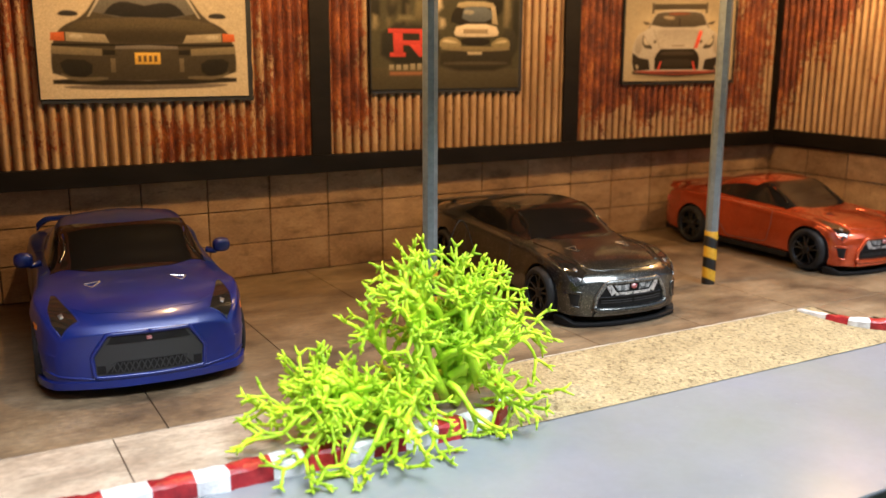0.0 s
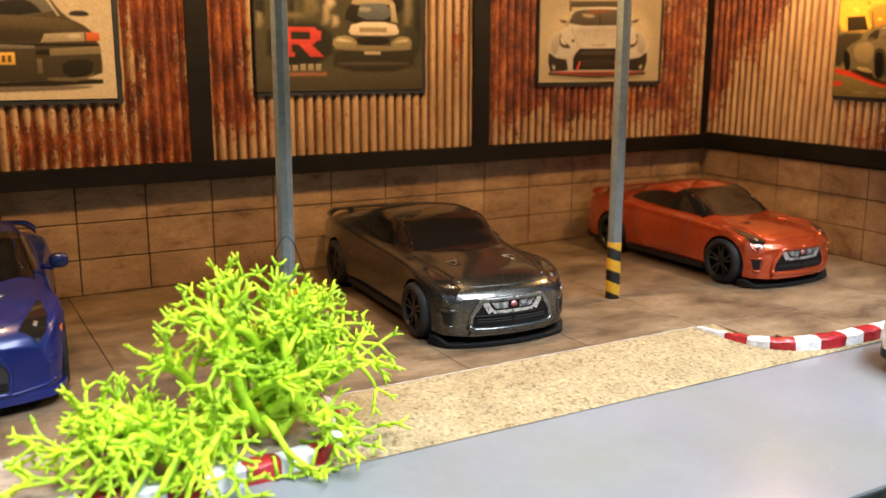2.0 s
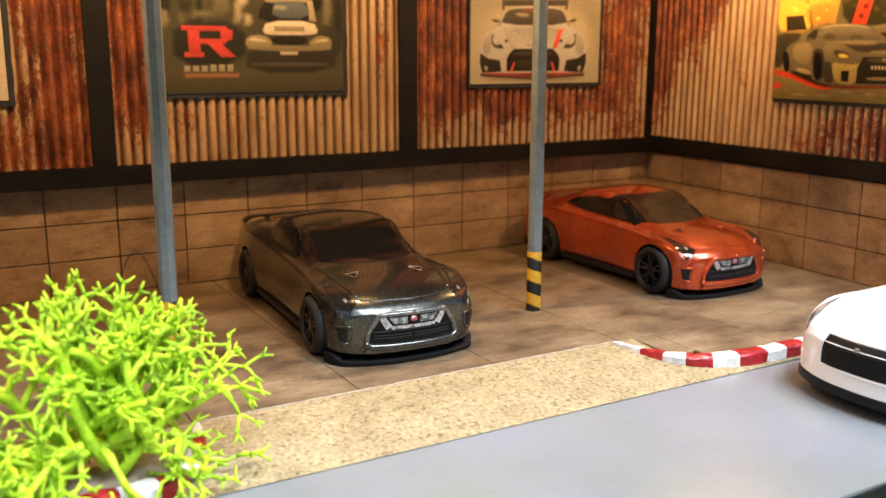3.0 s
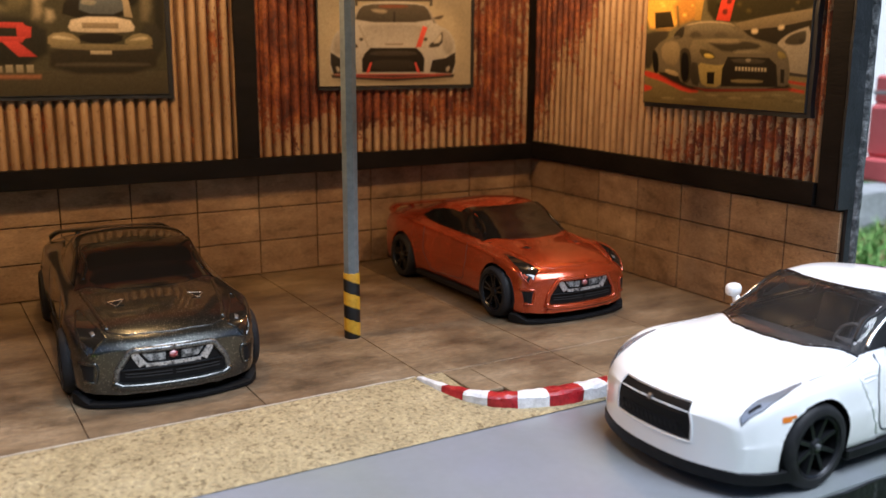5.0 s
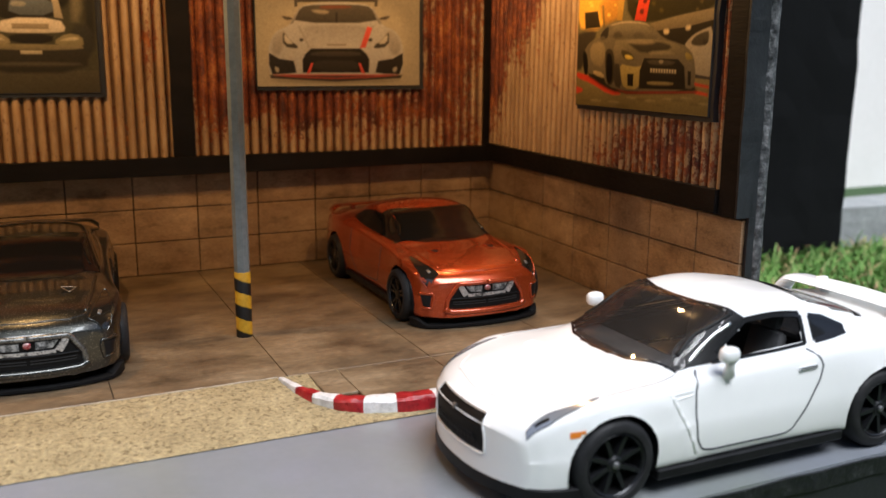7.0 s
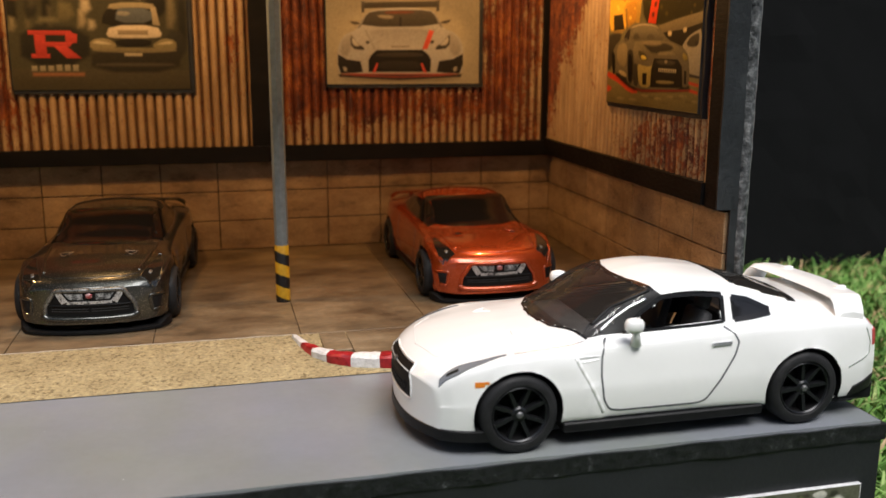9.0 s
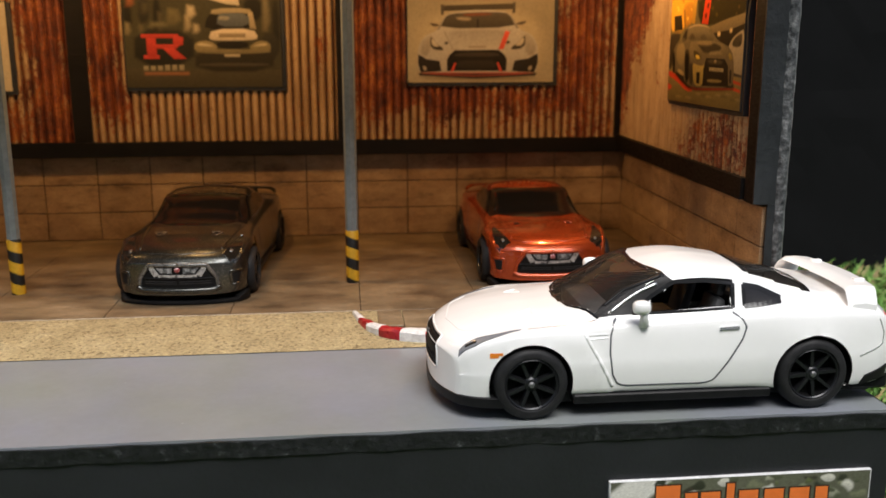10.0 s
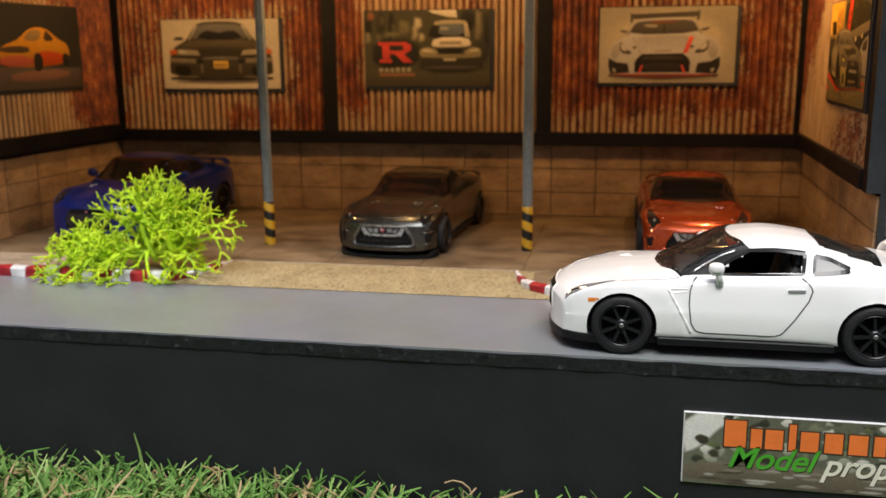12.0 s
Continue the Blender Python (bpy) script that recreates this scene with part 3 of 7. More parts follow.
ROOF_Z = [0.445, 0.505, 0.565, 0.61, 0.645, 0.672, 0.775, 0.93, 0.955, 0.915, 0.83, 0.77, 0.745, 0.73, 0.64]
CREST = [0.45, 0.51, 0.57, 0.62, 0.658, 0.688, 0.805, 0.962, 1.0, 0.965, 0.87, 0.785, 0.75, 0.738, 0.65]


class Shell:
    """The outer skin of a car and the ways to lay parts on it."""

    def __init__(self, length, width, height, wheel, front_axle, rear_axle, bow=0.055, crease=0.0):
        self.L, self.W, self.H, self.R = length, width, height, wheel
        self.axles = (front_axle, rear_axle)
        self.bow = bow
        ns, nv = 110, 44
        s = np.concatenate([np.linspace(0, 0.06, 16)[:-1], np.linspace(0.06, 0.94, ns - 31), np.linspace(0.94, 1, 17)[1:]])
        col = {k: pchip(S_KEYS, t, s) for k, t in (("w", WIDE), ("z0", SILL), ("zs", SHOULDER), ("ex", EDGE_X), ("ez", EDGE_Z), ("rx", ROOF_X), ("rz", ROOF_Z), ("zt", CREST))}
        w = col["w"]
        ctrl_x = [w * 0.78, w * 0.965, w, w * 0.988, w * 0.945, col["ex"], col["rx"], col["rx"] * 0.55, w * 0]
        ctrl_z = [col["z0"], col["z0"] + 0.015, col["z0"] + 0.2, 0.45 * col["z0"] + 0.55 * col["zs"] + 0.04, col["zs"], col["ez"], col["rz"], col["zt"] - 0.27 * (col["zt"] - col["rz"]), col["zt"]]
        vv = np.linspace(0, 8, nv)
        X = np.array([pchip(range(9), [c[i] for c in ctrl_x], vv) for i in range(len(s))])
        Z = np.array([pchip(range(9), [c[i] for c in ctrl_z], vv) for i in range(len(s))])
        Y = np.repeat(s[:, None], nv, 1)
        n = len(s)
        verts, faces, index = [], [], {}

        def add(x, y, z):
            verts.append((x, y, z))
            return len(verts) - 1

        for i in range(n):
            for j in range(nv):
                index[i, j, 1] = add(X[i, j], Y[i, j], Z[i, j])
                index[i, j, -1] = index[i, j, 1] if j == nv - 1 else add(-X[i, j], Y[i, j], Z[i, j])
        for i in range(n - 1):
            for j in range(nv - 1):
                for sg in (1, -1):
                    q = [index[i, j, sg], index[i + 1, j, sg], index[i + 1, j + 1, sg], index[i, j + 1, sg]]
                    faces.append(q if sg == 1 else q[::-1])
        cols = 26
        for i, flip in ((0, False), (n - 1, True)):
            grid = []
            for j in range(nv):
                row = [index[i, j, -1]]
                for k in range(1, cols):
                    row.append(add(X[i, j] * (2 * k / cols - 1), Y[i, j], Z[i, j]) if j < nv - 1 else index[i, j, 1])
                row.append(index[i, j, 1])
                grid.append(row)
            for j in range(nv - 1):
                for k in range(cols):
                    q = [grid[j][k], grid[j][k + 1], grid[j + 1][k + 1], grid[j + 1][k]]
                    q = list(dict.fromkeys(q))
                    if len(q) > 2:
                        faces.append(q[::-1] if flip else q)
        P = np.array(verts)
        P[:, 1] = self.warp(P[:, 1])
        fade = np.clip(1 - P[:, 1] / 0.16, 0, 1)
        P[:, 1] += self.bow * np.abs(P[:, 0]) ** 2.4 * fade
        tail = np.clip((P[:, 1] - 0.88) / 0.12, 0, 1)
        P[:, 1] -= 0.035 * np.abs(P[:, 0]) ** 2.4 * tail
        # flares over the wheels
        for a in self.axles:
            d = np.exp(-((P[:, 1] - a) / 0.085) ** 2) * np.clip((P[:, 2] - 0.1) / 0.3, 0, 1) * np.clip((0.72 - P[:, 2]) / 0.2, 0, 1)
            P[:, 0] *= 1 + 0.035 * d * (np.abs(P[:, 0]) > 0.7)
        # the front wings swell towards a sharp step ahead of the doors
        step = self.warp(np.interp(P[:, 2], [0.15, 0.32, 0.45, 0.575], [0.370, 0.353, 0.337, 0.303]))
        swell = np.clip((P[:, 1] - step + 0.075) / 0.075, 0, 1) * (P[:, 1] < step) * np.clip((0.60 - P[:, 2]) / 0.03, 0, 1) * (np.abs(P[:, 0]) > 0.7)
        P[:, 0] *= 1 + crease * swell
        P = P * np.array([width / 2, length, height])
        # wheel arches
        keep, cutv = [], set()
        arch = wheel * 1.13
        centre = [np.array([a * length, wheel * 0.98]) for a in self.axles]
        for q in faces:
            c = P[q].mean(0)
            if abs(c[0]) > 0.62 * width / 2 and any(np.hypot(c[1] - m[0], c[2] - m[1]) < arch for m in centre):
                cutv.update(q)
            else:
                keep.append(q)
        used = set(k for q in keep for k in q)
        for k in cutv & used:
            m = min(centre, key=lambda m: np.hypot(P[k, 1] - m[0], P[k, 2] - m[1]))
            d = np.array([P[k, 1] - m[0], P[k, 2] - m[1]])
            P[k, 1:] = m + d / max(np.hypot(*d), 1e-6) * arch
        order = {k: i for i, k in enumerate(sorted(used))}
        self.verts = [tuple(P[k]) for k in sorted(used)]
        self.faces = [[order[k] for k in q] for q in keep]
        tri = [(q[0], q[i], q[i + 1]) for q in self.faces for i in range(1, len(q) - 1)]
        V = np.array(self.verts)
        self.tri = V[np.array(tri)]
        self.arch = arch
        self.made = {}

    def warp(self, s):
        f, r = self.axles
        return np.interp(s, [0, 0.20, 0.795, 1], [0, f, r, 1])

    def shoot(self, origin, way):
        k = int(np.argmax(np.abs(way)))
        i, j = [n for n in range(3) if n != k]
        near = (np.abs(self.tri[:, 0, i] - origin[i]) < 3.5) & (np.abs(self.tri[:, 0, j] - origin[j]) < 3.5)
        tri = self.tri[near]
        if not len(tri):
            return None
        a, b, c = tri[:, 0], tri[:, 1], tri[:, 2]
        e1, e2 = b - a, c - a
        h = np.cross(way, e2)
        det = (e1 * h).sum(1)
        ok = np.abs(det) > 1e-9
        inv = np.where(ok, 1 / np.where(ok, det, 1), 0)
        sv = origin - a
        u = (sv * h).sum(1) * inv
        q = np.cross(sv, e1)
        v = (q @ way) * inv
        t = (e2 * q).sum(1) * inv
        good = ok & (u >= -1e-6) & (v >= -1e-6) & (u + v <= 1 + 1e-6) & (t > 1e-6)
        if not good.any():
            return None
        t = np.where(good, t, 1e9)
        k = int(np.argmin(t))
        n = np.cross(e1[k], e2[k])
        n = n / max(np.linalg.norm(n), 1e-9)
        return origin + way * t[k], n if n @ way < 0 else -n

    def lay(self, view, first, second, n=8, m=4, proud=0.07, sink=0.35):
        """A thin plate on the skin between two lines. view: front (x, z), top (x, s), left or right (s, z), in parts of the car's size."""
        key = str((view, [tuple(p) for p in first], [tuple(p) for p in second], n, m, proud, sink))
        if key not in self.made:
            self.made[key] = self.laid(view, first, second, n, m, proud, sink)
        return self.made[key]

    def laid(self, view, first, second, n, m, proud, sink):
        W2, L, H = self.W / 2, self.L, self.H

        def spread(line, count):
            line = np.array(line, float)
            d = np.concatenate([[0], np.cumsum(np.hypot(*np.diff(line, axis=0).T))])
            t = np.linspace(0, d[-1], count)
            return np.stack([np.interp(t, d, line[:, 0]), np.interp(t, d, line[:, 1])], 1)

        A, B = spread(first, n + 1), spread(second, n + 1)
        pts = []
        for j in range(m + 1):
            for i in range(n + 1):
                p = A[i] + (B[i] - A[i]) * j / m
                if view == "front":
                    o, way = np.array([p[0] * W2, -L, p[1] * H]), np.array([0.0, 1, 0])
                elif view == "top":
                    o, way = np.array([p[0] * W2, float(self.warp(p[1])) * L, 3 * H]), np.array([0.0, 0, -1])
                else:
                    sg = 1 if view == "right" else -1
                    o, way = np.array([sg * 3 * W2, float(self.warp(p[0])) * L, p[1] * H]), np.array([-sg * 1.0, 0, 0])
                hit = self.shoot(o, way)
                pts.append(None if hit is None else (hit[0] + hit[1] * proud, hit[0] - hit[1] * sink))
        v, f, num = [], [], {}
        for k, p in enumerate(pts):
            if p is not None:
                num[k] = len(v)
                v += [tuple(p[0]), tuple(p[1])]
        quads = []
        for j in range(m):
            for i in range(n):
                q = [j * (n + 1) + i, j * (n + 1) + i + 1, (j + 1) * (n + 1) + i + 1, (j + 1) * (n + 1) + i]
                if all(k in num for k in q):
                    quads.append(q)
        edges = {}
        for q in quads:
            f.append([num[k] for k in q])
            for a, b in zip(q, q[1:] + q[:1]):
                edges[a, b] = 1
        for a, b in edges:
            if (b, a) not in edges:
                f.append([num[a], num[a] + 1, num[b] + 1, num[b]])
        bm = bmesh.new()
        bv = [bm.verts.new(p) for p in v]
        for q in f:
            if len(set(q)) == len(q):
                try:
                    bm.faces.new([bv[k] for k in q])
                except ValueError:
                    pass
        bmesh.ops.recalc_face_normals(bm, faces=bm.faces)
        return from_bm(bm)

    def ridge(self, view, line, radius, count=40, sides=8, lift=0.0):
        """A raised bead along a line on the skin."""
        line = np.array(line, float)
        d = np.concatenate([[0], np.cumsum(np.hypot(*np.diff(line, axis=0).T))])
        t = np.linspace(0, d[-1], count)
        pts = []
        for x, y in zip(np.interp(t, d, line[:, 0]), np.interp(t, d, line[:, 1])):
            if view == "front":
                o, way = np.array([x * self.W / 2, -self.L, y * self.H]), np.array([0.0, 1, 0])
            elif view == "top":
                o, way = np.array([x * self.W / 2, float(self.warp(y)) * self.L, 3 * self.H]), np.array([0.0, 0, -1])
            else:
                sg = 1 if view == "right" else -1
                o, way = np.array([sg * 1.5 * self.W, float(self.warp(x)) * self.L, y * self.H]), np.array([-sg * 1.0, 0, 0])
            hit = self.shoot(o, way)
            if hit is not None:
                pts.append(hit[0] + hit[1] * lift)
        return sweep(pts, [radius] * len(pts), sides)

    def stroke(self, view, line, wide, n=14, proud=0.05):
        """A narrow strip along a line on the skin."""
        line = np.array(line, float)
        scale = np.array({"front": (self.W / 2, self.H), "top": (self.W / 2, self.L)}.get(view, (self.L, self.H)))
        d = np.gradient(line * scale, axis=0)
        d /= np.maximum(np.hypot(d[:, 0], d[:, 1]), 1e-6)[:, None]
        off = np.stack([-d[:, 1], d[:, 0]], 1) * wide / 2 / scale
        return self.lay(view, line - off, line + off, n, 1, proud, 0.2)


SHELLS = {}


def shell(*size):
    """One skin for all cars of a size."""
    if size not in SHELLS:
        SHELLS[size] = Shell(*size)
    return SHELLS[size]


def both(line):
    return [(-x, y) for x, y in line]


def wheel_geo(r, wide, spokes, pairs=False):
    """Tyre, rim and hub of a wheel whose outer face looks along +x."""
    h = wide / 2
    tyre = lathe([(r * 0.70, h * 0.80), (r * 0.74, h * 0.98), (r * 0.86, h * 1.0), (r * 0.95, h * 0.86), (r, h * 0.55), (r, -h * 0.6), (r * 0.94, -h), (r * 0.7, -h)], 40, "x")
    tyre = (tyre[0], tyre[1][:-2])
    barrel = lathe([(r * 0.66, h * 0.78), (r * 0.63, h * 0.2), (r * 0.2, h * 0.1)], 40, "x")
    barrel = (barrel[0], barrel[1][:-2])
    ring = lathe([(r * 0.72, h * 0.2), (r * 0.72, h * 0.86), (r * 0.685, h * 0.92), (r * 0.655, h * 0.84)], 40, "x")
    parts = [(ring[0], ring[1][:-2])]
    for k in range(spokes):
        for sh in ((-0.2, 0.2) if pairs else (0,)):
            a = 2 * math.pi * k / spokes + sh
            w0, w1 = r * (0.04 if pairs else 0.05), r * (0.03 if pairs else 0.04)
            pr = [(r * 0.16, -w0), (r * 0.66, -w1), (r * 0.66, w1), (r * 0.16, w0)]
            v, f = prism(pr, 0, 1)
            c, s_ = math.cos(a), math.sin(a)
            out = []
            for x, y, z in v:
                d = h * (0.30 + y * (0.52 if x > r * 0.4 else 0.44))
                out.append((d, x * c - z * s_, x * s_ + z * c))
            parts.append((out, f))
    hub = lathe([(r * 0.2, h * 0.2), (r * 0.2, h * 0.72), (r * 0.15, h * 0.82), (r * 0.03, h * 0.84)], 20, "x")
    pin = lathe([(r * 0.085, h * 0.5), (r * 0.085, h * 0.92), (r * 0.05, h * 0.98)], 12, "x")
    return tyre, join(*parts), hub, pin, barrel


def add_wheels(car, sh, wide, spokes, pairs=False, pin=None, out=0.12):
    tyre, rim, hub, axle_pin, barrel = wheel_geo(sh.R, wide, spokes, pairs)
    first = None
    for a in sh.axles:
        for sg in (1, -1):
            at = Matrix.Translation((sg * (sh.W / 2 - wide * 0.5 + out), a * sh.L, sh.R)) @ Matrix.Rotation(0 if sg == 1 else math.pi, 4, "Z") @ Matrix.Rotation(0.3 * a * 7, 4, "X")
            w = part("wheel", moved(tyre, at), MAT["tyre"], car, "", True, 40)
            part("rim", moved(rim, at), MAT["grey_rim"] if pairs else MAT["rim"], w, "glossy black spoked rim", True, 30)
            part("barrel", moved(barrel, at), MAT["void"], w, "", True, 30)
            part("hub", moved(hub, at), MAT["rim"], w, "", True, 30)
            if pin:
                part("axle_pin", moved(axle_pin, at), MAT["steel"], w, "bare steel axle pin", True, 30)
    # dark wheel housings
    for a in sh.axles:
        for sg in (1, -1):
            v, f = [], []
            n = 20
            for k in range(n + 1):
                t = math.pi * (-0.1 + 1.2 * k / n)
                for x, r in ((0.965, 1.0), (0.55, 1.0), (0.55, 0.0)):
                    v.append((sg * x * sh.W / 2, a * sh.L + sh.arch * r * math.cos(t), sh.R * 0.98 + sh.arch * r * math.sin(t)))
            for k in range(n):
                for q in range(2):
                    i = k * 3 + q
                    f.append((i, i + 1, i + 4, i + 3))
            part("wheel_housing", (v, f), MAT["trim"], car)


def lip(sh, z0, z1, out, s_end, rise=0.0):
    """A splitter round the lower front, its corners raised where asked."""
    ss = list(np.linspace(s_end, 0.0, 14))
    w = pchip(S_KEYS, WIDE, ss)
    line = [(x * sh.W / 2, (float(sh.warp(s)) + sh.bow * x**2.4 * max(0, 1 - float(sh.warp(s)) / 0.16)) * sh.L) for x, s in zip(w, ss)]
    front = [(x * line[-1][0], sh.bow * abs(x * w[-1]) ** 2.4 * sh.L) for x in np.linspace(0.9, -0.9, 19)]
    path = line + front + [(-x, y) for x, y in line[::-1]]
    v, f = [], []
    for i, (x, y) in enumerate(path):
        a, b = Vector(path[max(i - 1, 0)]), Vector(path[min(i + 1, len(path) - 1)])
        d = (b - a).normalized()
        n = Vector((-d.y, d.x))
        n = n if n.dot(Vector((x, y - 0.3 * sh.L))) > 0 else -n
        o = Vector((x, y)) + n * out
        q = Vector((x, y)) - n * 1.6
        up = z1 + rise * max(0.0, min(1.0, (abs(x) / (sh.W / 2) - 0.83) / 0.1))
        for p, z in ((q, z0), (o, z0), (o, up - 0.15), (o - n * 0.2, up), (q, up)):
            v.append((p.x, p.y, z))
    for i in range(len(path) - 1):
        for k in range(5):
            f.append((i * 5 + k, i * 5 + (k + 1) % 5, i * 5 + 5 + (k + 1) % 5, i * 5 + 5 + k))
    f += [tuple(range(5)), tuple(len(v) - 5 + k for k in range(5))]
    bm = bmesh.new()
    bv = [bm.verts.new(p) for p in v]
    for q in f:
        bm.faces.new([bv[k] for k in q])
    bmesh.ops.recalc_face_normals(bm, faces=bm.faces)
    return from_bm(bm)


def wing(sh, s, z, half, chord, thick, drop):
    """A rear wing that bends down to the deck at both ends."""
    n, v, f = 40, [], []
    prof = [(-0.5, 0.0), (-0.3, 0.45), (0.1, 0.5), (0.5, 0.35), (0.5, 0.0), (0.1, -0.4), (-0.3, -0.4)]
    for i in range(n + 1):
        t = 2 * i / n - 1
        x = half * sh.W / 2 * math.copysign(1 - (1 - abs(t)) ** 1.0, t)
        u = max(0, (abs(t) - 0.80) / 0.20)
        zz = z * sh.H - drop * sh.H * u**2
        yy = s * sh.L - 0.02 * sh.L * abs(t) ** 2
        c = chord * (1 - 0.15 * abs(t))
        th = thick * (1 + 1.2 * u)
        for a, b in prof:
            v.append((x, yy + a * c, zz + b * th))
    k = len(prof)
    for i in range(n):
        for q in range(k):
            f.append((i * k + q, i * k + (q + 1) % k, (i + 1) * k + (q + 1) % k, (i + 1) * k + q))
    f += [tuple(range(k)), tuple(n * k + q for q in range(k))[::-1]]
    return v, f


def blob(centre, size, n=14):
    bm = bmesh.new()
    bmesh.ops.create_uvsphere(bm, u_segments=n, v_segments=n // 2 + 1, radius=1)
    for v in bm.verts:
        c = v.co
        k = (abs(c.x) ** 3 + abs(c.y) ** 3 + abs(c.z) ** 3) ** (1 / 3)
        v.co = Vector((centre[0] + c.x / k * size[0], centre[1] + c.y / k * size[1], centre[2] + c.z / k * size[2]))
    return from_bm(bm)


def add_mirrors(car, sh, paint, s=0.425, z=0.735, white=False):
    for sg in (1, -1):
        y = float(sh.warp(s)) * sh.L
        x = sg * sh.W / 2
        if white:
            m = part("mirror", blob((x * 0.97, y - 0.2, (z + 0.035) * sh.H), (0.9, 1.3, 1.0)), paint, car, "", True)
            part("mirror_arm", sweep([(x * 0.92, y + 0.5, (z - 0.10) * sh.H), (x * 0.95, y + 0.3, (z - 0.04) * sh.H), (x * 0.97, y + 0.1, (z + 0.01) * sh.H)], [0.75, 0.6, 0.6], 8), paint, m, "", True)
            continue
        m = part("mirror", blob((x * 1.03, y, z * sh.H), (1.45, 1.0, 1.2)), paint, car, "", True)
        part("mirror_arm", sweep([(x * 0.86, y + 0.3, (z - 0.03) * sh.H), (x * 0.96, y + 0.1, (z - 0.05) * sh.H), (x * 1.02, y, (z - 0.02) * sh.H)], [0.55, 0.42, 0.4], 8), paint, m, "", True)


WIND_LOW = [(-0.79, 0.343), (-0.4, 0.297), (0, 0.284), (0.4, 0.297), (0.79, 0.343)]
WIND_TOP = [(-0.645, 0.489), (-0.3, 0.462), (0, 0.456), (0.3, 0.462), (0.645, 0.489)]
REAR_TOP = [(-0.52, 0.675), (0, 0.665), (0.52, 0.675)]
REAR_LOW = [(-0.60, 0.81), (0, 0.825), (0.60, 0.81)]
PILLAR_LOW = [(0.334, 0.672), (0.359, 0.740), (0.405, 0.842), (0.486, 0.945)]
PILLAR_TOP = [(0.422, 0.690), (0.438, 0.742), (0.466, 0.810), (0.512, 0.884)]
DOOR_LOW = [(0.415, 0.692), (0.48, 0.698), (0.56, 0.706), (0.628, 0.716)]
DOOR_TOP = [(0.43, 0.735), (0.458, 0.805), (0.504, 0.888), (0.57, 0.893), (0.634, 0.868)]
QUARTER_LOW = [(0.653, 0.722), (0.69, 0.730), (0.734, 0.745)]
QUARTER_TOP = [(0.657, 0.855), (0.69, 0.833), (0.737, 0.762)]


def glazing(car, sh, mat):
    part("windscreen", sh.lay("top", WIND_LOW, WIND_TOP, 28, 16, 0.06), mat, car, "", True, 50)
    part("rear_window", sh.lay("top", REAR_TOP, REAR_LOW, 10, 6, 0.05), mat, car, "", True, 50)
    for side in ("left", "right"):
        if mat is not MAT["clear_glass"] or side == "left":
            part("side_window", sh.lay(side, DOOR_LOW, DOOR_TOP, 18, 8, 0.08), mat, car, "", True, 50)
        part("windscreen_pillar", sh.lay(side, PILLAR_LOW, PILLAR_TOP, 18, 6, 0.05), MAT["trim"] if mat is MAT["clear_glass"] else mat, car, "black pillar", True, 50)
        part("pillar_seal", sh.ridge(side, [(0.36, 0.732), (0.405, 0.834), (0.445, 0.888), (0.482, 0.930)], 0.36, 24, 6, -0.12), MAT["trim"] if mat is MAT["clear_glass"] else mat, car, "", True)
        if mat is MAT["clear_glass"]:
            part("pillar_rail", sh.ridge(side, [(0.372, 0.700), (0.405, 0.772), (0.435, 0.832), (0.470, 0.880)], 0.24, 24, 6, 0.2), MAT["chrome"], car, "silver edge of the door frame", True)
        else:
            part("door_pillar", sh.lay(side, [(0.622, 0.715), (0.652, 0.72)], [(0.626, 0.872), (0.655, 0.857)], 3, 5, 0.05), MAT["trim_gloss"], car, "gloss black pillar", True, 50)
        part("quarter_window", sh.lay(side, QUARTER_LOW, QUARTER_TOP, 6, 4, 0.05), MAT["glass"], car, "", True, 50)


def underside(car, sh, skirt=0.125):
    part("chassis", box(-sh.W * 0.40, sh.W * 0.40, sh.L * 0.09, sh.L * 0.95, sh.H * 0.07, sh.H * 0.2, 0.3), MAT["trim"], car)
    y0, y1 = sh.axles[0] * sh.L + sh.arch * 1.02, sh.axles[1] * sh.L - sh.arch * 1.02
    for sg in (1, -1):
        a, b = sorted((sg * sh.W * 0.40, sg * sh.W * 0.487))
        part("side_skirt", box(a, b, y0, y1, sh.H * skirt * 0.8, sh.H * (skirt + 0.04), 0.2), MAT["trim"], car, "black plastic side skirt")
    part("rear_valance", box(-sh.W * 0.42, sh.W * 0.42, sh.L * 0.90, sh.L * 0.985, sh.H * 0.09, sh.H * 0.22, 0.4), MAT["trim"], car)


def body(car, sh, paint):
    return part("body", (sh.verts, sh.faces), paint, car, "", True, 38)


def within(p, poly):
    """Whether a point lies inside an outline."""
    inside = False
    for (x0, y0), (x1, y1) in zip(poly, poly[1:] + poly[:1]):
        if (y0 > p[1]) != (y1 > p[1]) and p[0] < (x1 - x0) * (p[1] - y0) / (y1 - y0) + x0:
            inside = not inside
    return inside


